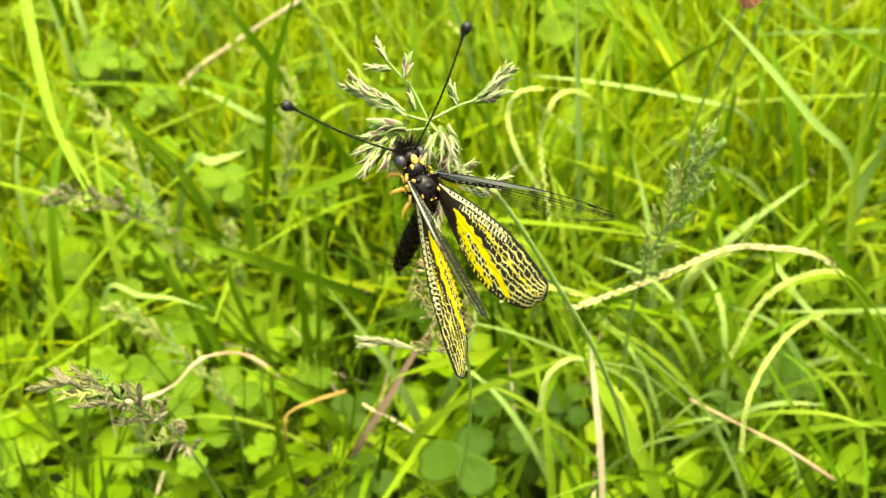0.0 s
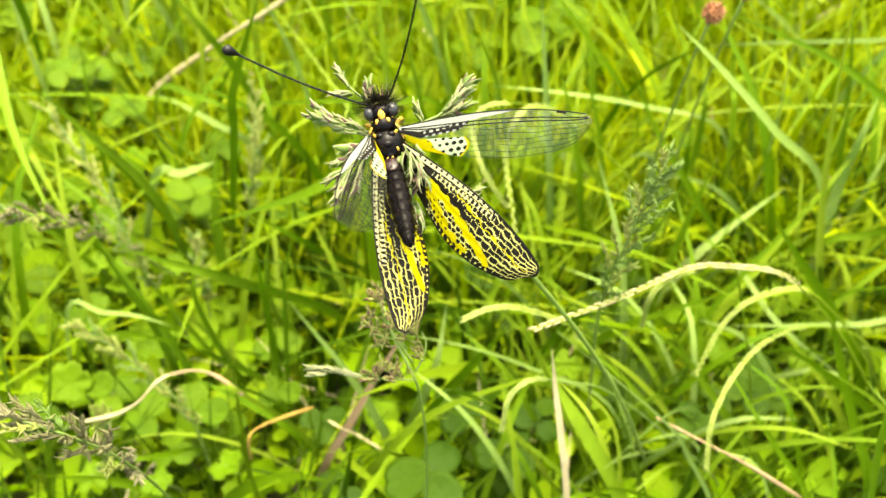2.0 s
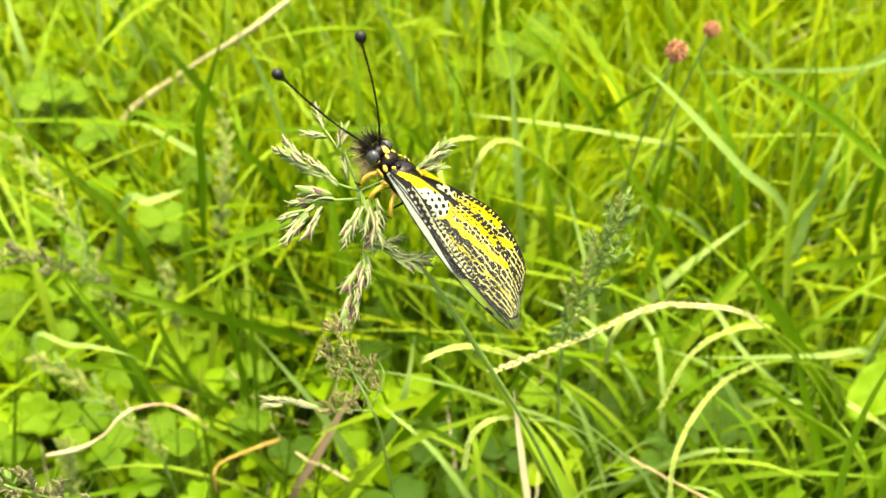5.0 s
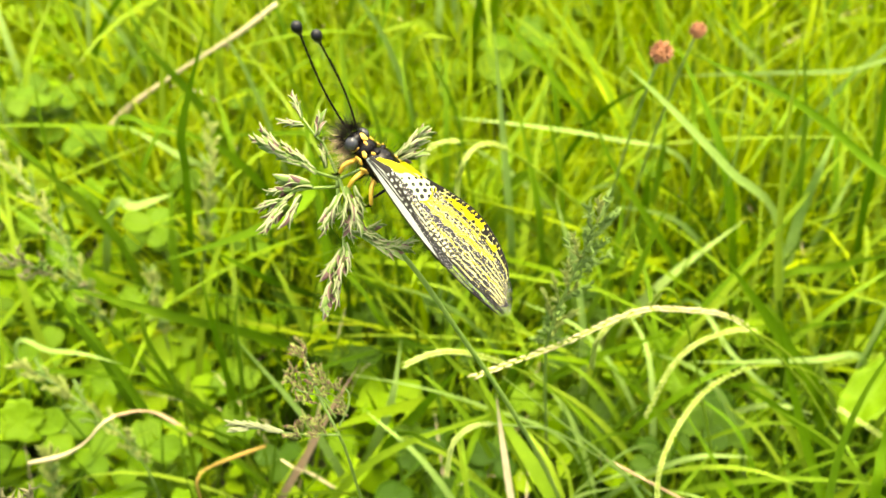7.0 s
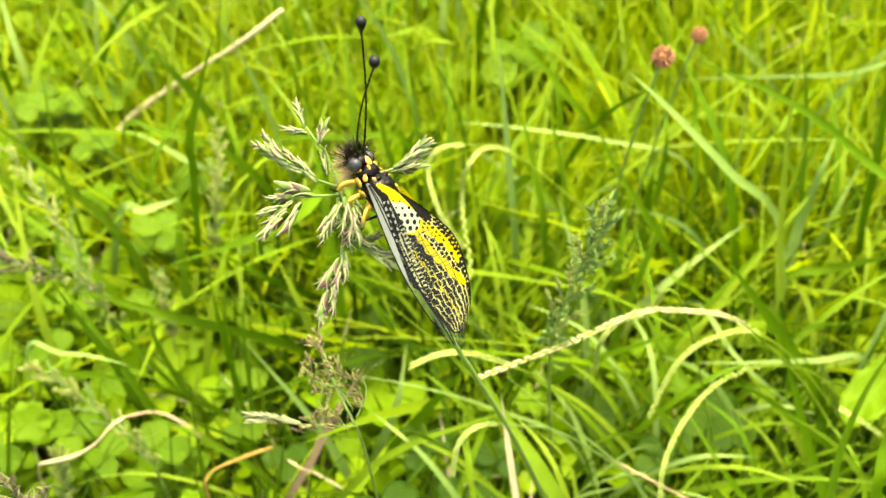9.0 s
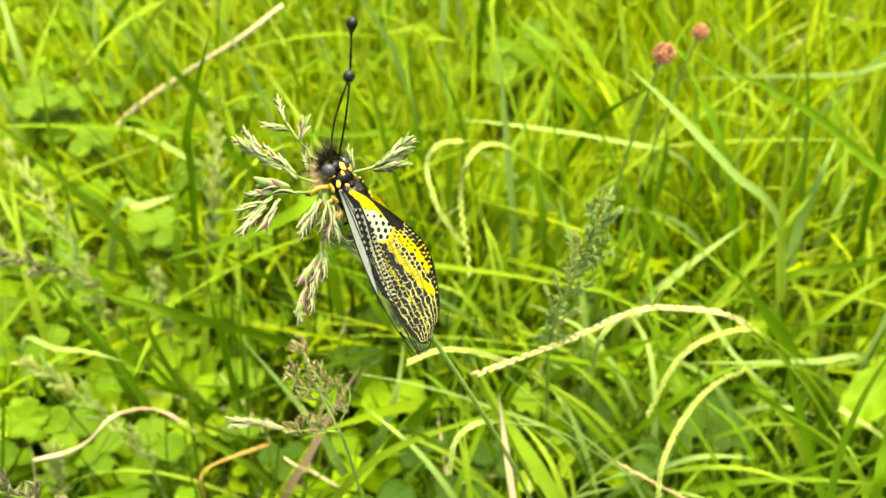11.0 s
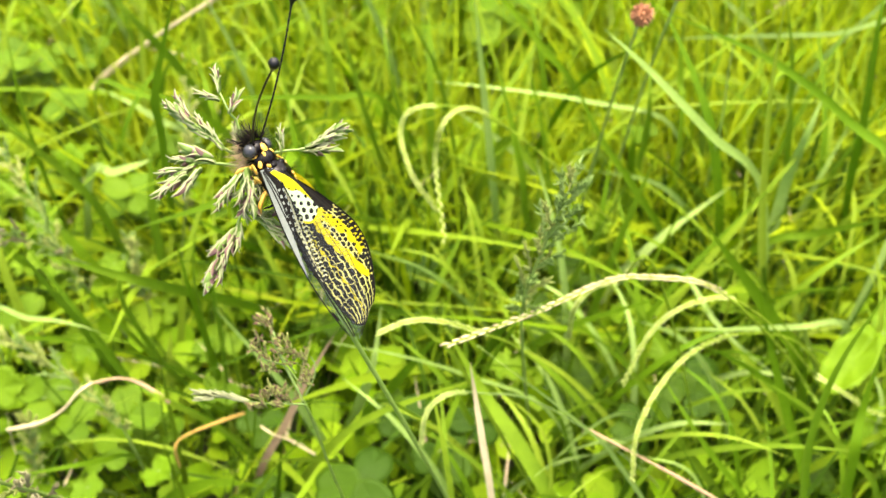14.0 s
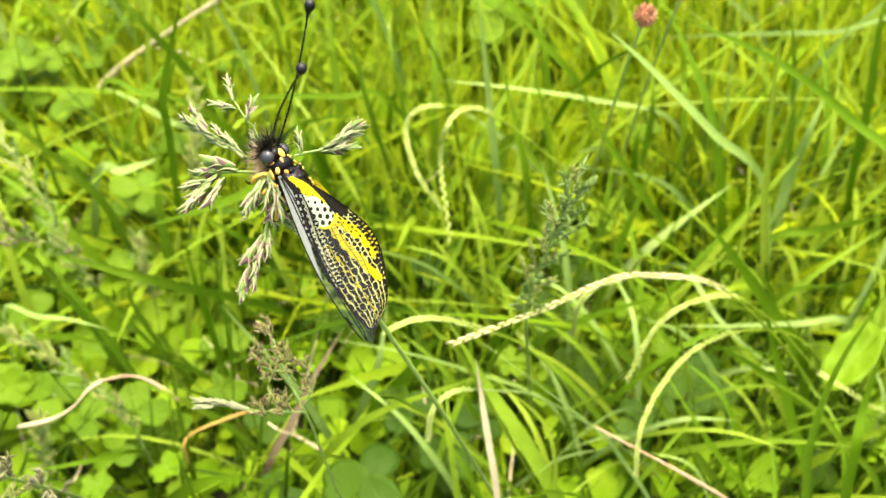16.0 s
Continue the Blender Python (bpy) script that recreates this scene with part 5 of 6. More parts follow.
def hind_pattern(s, c):
    """The hindwing's colours: black cells in a yellow net, a yellow stripe and patch, pale streaks at the tip, a cream front band with dots."""
    w = chord("hind", s)
    x = SPAN["hind"] * s
    mm = c * w
    wob = 0.07 * np.sin(2.1 * x + 3 * mm) + 0.05 * np.sin(4.3 * x - 2 * mm)
    cell = lattice((x + wob) / 0.78, c * 11.5 + wob, 2.8)
    mid = np.interp(s, (0.16, 0.2, 0.48, 0.68, 0.78), (0.42, 0.43, 0.5, 0.7, 0.9))
    lobe = np.interp(s, (0.2, 0.31, 0.5, 0.64), (0.5, 0.68, 0.9, 0.95))
    room = 0.93 + 0.06 * np.sin(1.7 * x) * np.sin(2.3 * mm)
    room = np.where((mid - c > 0.07) & (mid - c < 0.17) & (s < 0.7), 1.3, room)
    room = np.where((s < 0.27) & (c > 0.1), 1.3, room)
    room = np.where((c - mid > 0.06) & (s > 0.3), np.clip(0.78 + 1.0 * (c - mid - 0.1), 0.72, 0.88), room)
    out = np.where(cell < room, DARK, NET)
    # towards the tip the veins run on as long streaks that bend to the hind edge
    v = 9.0 * (c - 0.3 * (s - 0.5)) + 1.6 * wob
    row = np.floor(v)
    u = (x + wob) / 1.15 + 0.5 * (row % 2) + 0.3 * np.sin(row * 5.1)
    dv, du = np.abs(2 * (v - row) - 1), np.abs(2 * (u - np.floor(u)) - 1)
    streak = np.where((dv > 0.77 + 0.1 * np.sin(1.3 * x + row)) | (du > 0.93), NET, DARK)
    out = np.where(s > 0.58 + 0.06 * np.sin(9 * c), streak, out)
    line = np.interp(s, (0.4, 0.95), (0.2, 0.5))
    out = np.where((np.abs(c - line - 0.3 * wob) < 0.014) & (s > 0.4) & (s < 0.95), YELLOW, out)
    half = 0.075 * np.clip((s - 0.15) / 0.08, 0, 1) + 0.25 * wob
    yellow = (np.abs(c - mid) < half) & (s > 0.2) & (s < 0.775)
    arm = (np.abs(c - lobe) < 0.12 + 0.4 * wob) & (s > 0.25) & (s < 0.63)
    between = (c > mid) & (c < lobe) & (s < 0.31) & (s > 0.25)
    out = np.where(yellow | between, YELLOW, out)
    out = np.where(arm & ((cell > 0.5) | (c < lobe - 0.03 + 0.8 * wob)), YELLOW, out)
    out = np.where((s < 0.31) & (c > 0.55 + 1.5 * (s - 0.1)), BASE, out)
    out = np.where((s < 0.13) & (c > 0.1), BASE, out)
    # short black bars along the hind edge
    bar = 2 * ((x + wob) / 0.8 - np.floor((x + wob) / 0.8)) - 1
    out = np.where((w - mm < 0.75) & (s > 0.33) & (s < 0.8) & (np.abs(bar) < 0.62), DARK, out)
    width = np.interp(s, (0.05, 0.15, 0.4, 0.62, 0.75), (0.3, 0.75, 0.75, 0.45, 0.0))
    out = np.where(mm < width, WHITE, out)
    dash = 2 * (x / 0.66 - np.floor(x / 0.66)) - 1
    out = np.where((mm > width + 0.22) & (mm < width + 0.85) & (s > 0.24) & (s < 0.66) & (np.abs(dash) < 0.4), WHITE, out)
    dots = lattice(x / 0.85, 0 * x + 0.5 + (mm - 0.5 * width) / 0.9, 2.2)
    out = np.where((mm < width) & (dots < 0.42) & (s > 0.1), DARK, out)
    edge = np.minimum(np.minimum(mm, w - mm), (1 - s) * SPAN["hind"])
    return np.where(edge < np.interp(s, (0.5, 0.85), (0.14, 0.3)), DARK, out)


def fore_pattern(s, c):
    """The forewing's colours: clear, a whitish front band, a yellow base that pales outwards among growing black dots."""
    w = chord("fore", s)
    x = SPAN["fore"] * s
    mm = c * w
    out = np.full(np.broadcast(s, c).shape, CLEAR)
    band = np.interp(s, (0.01, 0.1, 0.25, 0.4, 0.54, 0.62), (0.4, 1.1, 1.0, 0.75, 0.38, 0.0))
    out = np.where(mm < band, WHITE, out)
    near = np.interp(s, (0.02, 0.1, 0.3), (0.9, 2.1, 2.75))
    rim = 0.34 - 0.05 * ((mm - 3.8) / 1.6) ** 2
    field = (mm > near) & (s > 0.025) & (s < rim)
    pale = s > 0.13 + (mm - 2.3) * 0.04 + 0.01 * np.sin(3 * mm)
    out = np.where(field, np.where(pale, PALE, YELLOW), out)
    size = np.clip((s - 0.07) * 3.4, 0.0, 0.7)
    cell = lattice(x / 0.98, mm / 0.82 + 0.35, 2.0)
    out = np.where(field & (cell < size) & (s > 0.09 + (mm - 2.2) * 0.055), DARK, out)
    out = np.where((mm > near) & (s >= rim) & (s < rim + 0.012), NET, out)
    strip = (mm > band) & (mm < band + np.interp(s, (0, 0.1, 0.3, 0.38), (0.4, 0.85, 0.95, 0.0))) & (s < 0.36)
    marks = lattice(x / 0.9, (mm - band) / 0.6 + 0.1, 4.0)
    out = np.where(strip, np.where((marks < 0.5) & (s > 0.12), WHITE, DARK), out)
    out = np.where((mm < 0.35) & (s > 0.83) & (s < 0.885), DARK, out)
    return out


def wing_grid(kind, side):
    """The wing as a fine grid, sorted by colour."""
    ns, nc = int(SPAN[kind] / 0.085), 92
    s = np.linspace(0, 1, ns + 1)
    c = np.linspace(0, 1, nc + 1)
    pts = wing_surface(kind, s[:, None], c[None, :], side).reshape(-1, 3)
    sm, cm = (s[1:] + s[:-1]) / 2, (c[1:] + c[:-1]) / 2
    look_up = (fore_pattern if kind == "fore" else hind_pattern)(sm[:, None], cm[None, :])
    i, j = np.meshgrid(np.arange(ns), np.arange(nc), indexing="ij")
    a = i * (nc + 1) + j
    quads = np.stack([a, a + 1, a + nc + 2, a + nc + 1], -1).reshape(-1, 4)
    if side > 0:
        quads = quads[:, ::-1]
    return pts, quads, look_up.reshape(-1)


def wing_part(name, grid, kinds, mat, parent, label, stuff=False):
    pts, quads, sort = grid
    q = quads[np.isin(sort, kinds)]
    used, back = np.unique(q, return_inverse=True)
    me = mesh_of(name, pts[used].tolist(), back.reshape(-1, 4).tolist(), [mat])
    ob = piece(name, me, parent, label)
    return tagged(ob, kind="stuff") if stuff else ob


def build_wing(kind, side, insect):
    """One wing: membrane, coloured fields, veins and dark cells. Its root is the origin of the part."""
    rng = random.Random(5)
    grid = wing_grid(kind, side)
    if kind == "fore":
        wing = wing_part("forewing", grid, [CLEAR], WING_CLEAR, insect, "clear veined forewing with a yellow base")
        wing_part("costal_band", grid, [WHITE], WING_WHITE, wing, "whitish band along the leading edge")
        wing_part("yellow_field", grid, [YELLOW, NET], WING_YELLOW, wing, "bright yellow wing base")
        wing_part("pale_field", grid, [PALE], WING_PALE, wing, "bluish white field beyond the yellow base")
        wing_part("spot_pattern", grid, [DARK], WING_DARK, wing, "black dots", True)
        rows = [0.0, 0.17, 0.25, 0.36, 0.48, 0.6, 0.72, 0.85, 0.985]
        lines = []
        for j, c in enumerate(rows):
            first = 0 if j < 3 else 9
            lines.append(tube([wing_point(kind, 0.01 + 0.98 * i / 26, c + (0.02 * math.sin(i * 0.9 + j) if 2 < j < 8 else 0), side) for i in range(first, 27)],
                              (0.08 if j in (0, 1, 2) else 0.035) * MM, 4))
        for j in range(1, len(rows) - 1):
            n = 22 if j < 6 else 18
            for i in range(n):
                s = (0.36 + 0.62 * (i + rng.uniform(0.1, 0.9)) / n) if j > 2 else (0.3 + 0.68 * (i + 0.5) / n)
                lines.append(tube([wing_point(kind, s, rows[j], side), wing_point(kind, min(0.99, s + 0.008), rows[j + 1], side)], 0.03 * MM, 4))
        v, f = merge(lines)
        tagged(piece("vein_net", mesh_of("vein_net", v, f, [WING_DARK]), wing, "dark net of wing veins"), kind="stuff")
        return wing
    wing = wing_part("hindwing", grid, [DARK], WING_DARK, insect, "black hindwing with yellow fields and veins")
    wing_part("yellow_field", grid, [YELLOW], WING_YELLOW, wing, "lemon yellow stripe and patch")
    wing_part("vein_net", grid, [NET], WING_VEIN, wing, "pale yellow net of wing veins", True)
    wing_part("dark_base", grid, [BASE], WING_DARK, wing, "black hairy wing base")
    wing_part("costal_band", grid, [WHITE], WING_CREAM, wing, "cream band along the leading edge")
    v, f = tube([wing_point(kind, 0.01 + 0.98 * i / 30, 0.003, side) for i in range(31)], 0.08 * MM, 5)
    piece("rim", mesh_of("rim", v, f, [WING_DARK]), wing, "black front edge")
    return wing


def lump(size, at, seed=0, rough=0.04, rings=10, sides=14):
    """A rounded, slightly uneven body part."""
    vs, fs = [], []
    for i in range(rings + 1):
        a = math.pi * i / rings
        for k in range(sides):
            b = 2 * math.pi * k / sides
            p = Vector((math.sin(a) * math.cos(b), math.cos(a), math.sin(a) * math.sin(b)))
            q = 1 + rough * noise.noise(p * 3 + Vector((seed, 0, 0)))
            vs.append(Vector((p.x * size[0] * q + at[0], p.y * size[1] * q + at[1], p.z * size[2] * q + at[2])) * MM)
    for i in range(rings):
        for k in range(sides):
            a, b = i * sides + k, i * sides + (k + 1) % sides
            fs.append((a, a + sides, b + sides, b))
    return vs, fs


def hairs(centres, count, length, seed, outward=1.0, bias=(0, 0, 0)):
    rng = random.Random(seed)
    items = []
    for _ in range(count):
        c, r = centres[rng.randrange(len(centres))]
        d = Vector((rng.gauss(0, 1), rng.gauss(0, 1), rng.gauss(0, 1))).normalized()
        d = (d + Vector(bias)).normalized()
        p = Vector((c[0] + d.x * r[0], c[1] + d.y * r[1], c[2] + d.z * r[2]))
        e = p + (d + Vector((rng.gauss(0, 0.3), rng.gauss(0, 0.3), rng.gauss(0, 0.3)))) * length * rng.uniform(0.5, 1.2)
        m = (p + e) / 2 + Vector((rng.gauss(0, 0.1), rng.gauss(0, 0.1), rng.gauss(0, 0.1)))
        items.append(tube([p * MM, m * MM, e * MM], [0.035 * MM, 0.025 * MM, 0.008 * MM], 3))
    return merge(items)


def antenna(side, insect):
    """A long thin feeler, jointed, with a club at its end; it starts at the origin and points along y."""
    n = 40
    path = [Vector((side * 0.5 * math.sin(math.pi * i / n), 19.0 * i / n, 0.4 * math.sin(math.pi * i / n))) * MM for i in range(n + 1)]
    v, f = tube(path, [(0.16 if i % 2 else 0.11) * MM for i in range(n + 1)], 6)
    shaft = piece("antenna", mesh_of("antenna", v, f, [CLUB_BLACK]), insect, "long thin black antenna")
    v, f = tube([Vector((0, 18.3 + 0.3 * i, 0)) * MM for i in range(9)], [q * MM for q in (0.12, 0.16, 0.25, 0.38, 0.52, 0.63, 0.67, 0.58, 0.3)], 12)
    piece("club", mesh_of("club", v, f, [CLUB_BLACK]), shaft, "black club at the tip")
    return shaft


def leg(name, points, insect):
    path = [Vector(p) * MM for p in points]
    v, f = tube(spline(path[:3], 4), [q * MM for q in np.linspace(0.34, 0.26, 9)], 7)
    upper = piece("leg", mesh_of("leg", v, f, [AMBER]), insect, "amber and black leg clinging to the stalk")
    v, f = tube(spline(path[2:], 4), [q * MM for q in np.linspace(0.26, 0.12, 4 * (len(path) - 3) + 1)], 6)
    piece("foot", mesh_of("foot", v, f, [BLACK]), upper, "black foot")


def build_owlfly():
    insect = thing("owlfly", "black hairy owlfly with yellow patterned wings on a seed head", "insect")
    v, f = merge([lump((2.3, 2.6, 2.2), (0, -0.8, 0), 1, 0.12), lump((1.7, 1.4, 1.6), (0, 1.9, 0.1), 2, 0.1)])
    thorax = piece("thorax", mesh_of("thorax", v, f, [BLACK]), insect, "glossy black thorax with amber spots")
    # irregular amber plates: x, y, z of the middle, half length, half width, tilt
    for x, y, z, a, b, turn in ((0.75, 2.4, 1.4, 0.4, 0.26, 20), (1.35, 0.7, 1.5, 0.4, 0.24, -35), (0.3, -2.4, 1.75, 0.24, 0.13, 60), (1.2, -1.5, 1.75, 0.3, 0.18, 10),
                                (1.75, 1.5, 0.7, 0.55, 0.36, 30), (2.15, 0.1, 0.75, 0.6, 0.38, -15), (2.3, -1.1, 0.3, 0.62, 0.4, 25), (1.9, -2.1, 0.9, 0.45, 0.3, -40),
                                (1.75, 1.6, -0.6, 0.75, 0.5, 10), (2.1, 0.0, -0.9, 0.85, 0.5, -20), (1.7, -1.5, -1.4, 0.7, 0.45, 15), (1.3, 2.7, 0.2, 0.5, 0.4, 0)):
        for s in (1, -1):
            v, f = lump((b * 0.95, a * 0.9, 0.16), (0, 0, 0), x * 7 + s, 0.5, 6, 9)
            spot = piece("amber_spot", mesh_of("amber_spot", v, f, [AMBER]), thorax)
            spot.matrix_basis = pose(s * x * MM, y * MM, z * MM, 0, s * math.degrees(math.atan2(x, z)), s * turn)
    for x, y, z, r in ((0.0, -0.7, 1.95, 0.8), (0.75, 0.5, 1.75, 0.55), (-0.75, 0.5, 1.75, 0.55), (0, -2.1, 1.6, 0.7)):
        v, f = lump((r, r * 0.7, r * 0.5), (x, y, z), 4, 0.05, 6, 10)
        piece("plate", mesh_of("plate", v, f, [BLACK]), thorax)
    v, f = lump((1.75, 1.15, 1.5), (0, 3.7, 0), 5, 0.08)
    head = piece("head", mesh_of("head", v, f, [BLACK]), insect, "black hairy head with an amber forehead")
    for s in (1, -1):
        v, f = lump((0.85, 0.98, 1.08), (1.5 * s, 3.7, 0.25), 6, 0.0, 12, 16)
        piece("eye", mesh_of("eye", v, f, [EYE_GREY]), head, "round shiny grey-black eye")
    v, f = merge([lump((0.5, 0.75, 0.3), (0, 3.2, 1.3), 7, 0.1, 6, 10)])
    piece("forehead", mesh_of("forehead", v, f, [AMBER]), head, "amber patch")
    v, f = hairs([((0, 4.2, 0), (1.5, 1.0, 1.4))], 320, 2.3, 11, bias=(0, 0.9, 0))
    piece("hair_tuft", mesh_of("hair_tuft", v, f, [HAIR]), head, "dark bristly hair")
    v, f = hairs([((0, 4.0, -0.9), (1.3, 1.0, 1.0)), ((0, 2.6, -1.2), (1.4, 1.2, 0.8))], 340, 1.9, 12, bias=(0, 0.4, -1.0))
    piece("face_hair", mesh_of("face_hair", v, f, [FAIR_HAIR]), head, "pale brown face hair")
    v, f = hairs([((0, -0.8, 0), (2.2, 2.4, 2.1)), ((0, 1.9, 0), (1.6, 1.2, 1.5))], 420, 1.3, 13, bias=(0, 0, -0.4))
    piece("body_hair", mesh_of("body_hair", v, f, [HAIR]), thorax, "short dark body hair")
    n = 54
    path = [Vector((0, 0.5 - 15.2 * i / n, 0)) * MM for i in range(n + 1)]
    girth = [float(np.interp(i / n, (0, 0.1, 0.5, 0.8, 0.95, 1.0), (1.0, 1.25, 1.5, 1.25, 0.75, 0.2))) * (1 - 0.16 * (1 - abs(math.sin(math.pi * 9 * i / n))) ** 2) * MM for i in range(n + 1)]
    v, f = tube(path, girth, 14)
    abdomen = piece("abdomen", mesh_of("abdomen", v, f, [ABDOMEN_BLACK]), insect, "long black segmented abdomen")
    abdomen.location = (0, -2.6 * MM, 0.2 * MM)
    v, f = lump((0.9, 1.3, 0.3), (0, -1.7, 1.05), 30, 0.1, 6, 10)
    piece("abdomen_base", mesh_of("abdomen_base", v, f, [MAROON]), abdomen, "dark maroon abdomen base")
    v, f = hairs([((0, -0.6 - 1.6 * i, 0.0), (1.3, 0.8, 1.2)) for i in range(9)], 620, 0.9, 14)
    piece("abdomen_hair", mesh_of("abdomen_hair", v, f, [HAIR]), abdomen, "short black hair")
    for s in (1, -1):
        leg("leg", [(1.3 * s, 2.0, -1.2), (2.3 * s, 2.6, -2.4), (2.2 * s, 2.4, -3.9), (1.6 * s, 2.8, -5.2), (0.8 * s, 3.4, -6.2)], insect)
        leg("leg", [(1.5 * s, 0.2, -1.4), (2.9 * s, 0.4, -2.7), (2.7 * s, 0.2, -4.4), (1.8 * s, 0.5, -5.8), (0.9 * s, 0.9, -6.8)], insect)
        leg("leg", [(1.4 * s, -1.4, -1.5), (2.7 * s, -2.4, -2.4), (2.7 * s, -3.4, -3.8), (1.8 * s, -3.0, -5.4), (1.0 * s, -2.6, -6.6)], insect)
    wings = {(k, s): build_wing(k, s, insect) for k in ("fore", "hind") for s in (1, -1)}
    feelers = {s: antenna(s, insect) for s in (1, -1)}
    return insect, wings, feelers, abdomen


OWLFLY, WINGS, FEELERS, ABDOMEN = build_owlfly()


# ---- what moves ----
def motions():
    walk(OWLFLY, [
        (0.00, pose(-0.00286, 0.07447, 0.18696, 38.1, 3.3, 33.4)),
        (0.50, pose(-0.00485, 0.07548, 0.18729, 33.0, 7.1, 52.1)),
        (1.00, pose(0.00052, 0.07728, 0.19057, 39.8, -4.5, 19.0)),
        (1.50, pose(0.00102, 0.08196, 0.19216, 38.3, -6.8, 9.3)),
        (2.00, pose(0.00021, 0.08384, 0.19087, 38.2, -7.3, 8.9)),
        (2.50, pose(0.00333, 0.08710, 0.19421, 30.4, 7.7, 56.3)),
        (3.00, pose(0.00857, 0.08889, 0.19733, 23.5, 25.4, 66.6)),
        (3.50, pose(0.00393, 0.08437, 0.19396, 21.1, 12.3, 61.4)),
        (4.00, pose(0.00923, 0.08586, 0.19486, 26.9, 10.6, 57.1)),
        (4.20, pose(0.00833, 0.08585, 0.19447, 26.7, 10.5, 57.4)),
        (6.30, pose(0.00921, 0.08755, 0.19195, 30.0, 20.5, 60.6)),
        (6.50, pose(0.00857, 0.08770, 0.19168, 30.2, 20.5, 60.4)),
        (7.00, pose(0.00996, 0.08935, 0.19258, 27.6, 19.0, 63.3)),
        (7.50, pose(0.00689, 0.08481, 0.19063, 27.8, 18.9, 63.0)),
        (8.00, pose(0.00526, 0.08431, 0.19004, 32.0, 21.3, 58.9)),
        (8.50, pose(0.00730, 0.08524, 0.19155, 34.0, 22.2, 57.1)),
        (9.00, pose(0.00904, 0.08525, 0.19311, 34.3, 22.3, 56.8)),
        (11.50, pose(0.00563, 0.08457, 0.19043, 35.8, 22.9, 55.3)),
        (12.00, pose(0.00588, 0.08456, 0.19018, 35.5, 22.8, 55.9)),
        (12.50, pose(0.00554, 0.08587, 0.18824, 35.4, 23.7, 54.8)),
        (13.00, pose(0.00320, 0.08507, 0.18699, 34.2, 24.0, 55.0)),
        (13.50, pose(0.00234, 0.08739, 0.18741, 33.4, 24.0, 55.3)),
        (14.00, pose(0.00191, 0.08659, 0.18699, 32.5, 24.2, 56.2)),
        (14.50, pose(0.00336, 0.08527, 0.18900, 33.3, 24.6, 55.5)),
        (15.00, pose(0.00383, 0.08548, 0.18769, 33.3, 24.9, 55.1)),
        (15.50, pose(0.00242, 0.08464, 0.18850, 32.5, 24.6, 56.2)),
        (16.00, pose(0.00311, 0.08492, 0.18857, 33.0, 24.9, 55.6)),
    ])
    walk(WINGS["fore", 1], [
        (0.00, pose(0.00180, 0.00060, 0.00110, 73.4, -9.5, -35.5)),
        (0.50, pose(0.00180, 0.00060, 0.00110, 35.8, -37.2, -55.2)),
        (1.00, pose(0.00180, 0.00060, 0.00110, 7.1, 10.4, -20.8)),
        (1.50, pose(0.00180, 0.00060, 0.00110, 7.5, 10.1, -16.7)),
        (2.00, pose(0.00180, 0.00060, 0.00110, 9.7, 11.2, -4.8)),
        (2.50, pose(0.00180, 0.00060, 0.00110, 18.0, -49.9, -38.9)),
        (3.00, pose(0.00180, 0.00060, 0.00110, 38.8, -49.3, -47.9)),
        (3.50, pose(0.00180, 0.00060, 0.00110, 55.6, -17.8, -82.2)),
        (3.67, pose(0.00153, 0.00047, 0.00083, 103.7, -6.9, -89.4)),
        (3.83, pose(0.00127, 0.00033, 0.00057, 150.3, 5.6, -86.2)),
        (4.00, pose(0.00100, 0.00020, 0.00030, -161.4, 11.8, -74.6)),
        (4.20, pose(0.00100, 0.00020, 0.00030, -162.3, 12.0, -77.5)),
        (6.30, pose(0.00100, 0.00020, 0.00030, -156.3, 13.1, -90.6)),
        (6.50, pose(0.00100, 0.00020, 0.00030, -158.8, 8.0, -96.8)),
        (7.00, pose(0.00100, 0.00020, 0.00030, -159.2, 7.9, -96.3)),
        (7.50, pose(0.00100, 0.00020, 0.00030, -146.2, 23.3, -76.6)),
        (8.00, pose(0.00100, 0.00020, 0.00030, -151.6, 20.8, -81.9)),
        (8.50, pose(0.00100, 0.00020, 0.00030, -149.5, 24.6, -77.1)),
        (9.00, pose(0.00100, 0.00020, 0.00030, -148.4, 25.6, -75.2)),
        (11.50, pose(0.00100, 0.00020, 0.00030, -150.0, 26.2, -76.0)),
        (12.00, pose(0.00100, 0.00020, 0.00030, -149.5, 26.1, -75.7)),
        (12.50, pose(0.00100, 0.00020, 0.00030, -152.3, 23.5, -79.5)),
        (13.00, pose(0.00100, 0.00020, 0.00030, -150.1, 26.4, -76.9)),
        (13.50, pose(0.00100, 0.00020, 0.00030, -149.3, 26.9, -76.4)),
        (14.00, pose(0.00100, 0.00020, 0.00030, -149.7, 25.6, -77.7)),
        (14.50, pose(0.00100, 0.00020, 0.00030, -149.9, 25.7, -77.2)),
        (15.00, pose(0.00100, 0.00020, 0.00030, -149.6, 26.3, -76.5)),
        (15.50, pose(0.00100, 0.00020, 0.00030, -148.0, 27.5, -75.3)),
        (16.00, pose(0.00100, 0.00020, 0.00030, -148.9, 26.9, -76.0)),
    ])
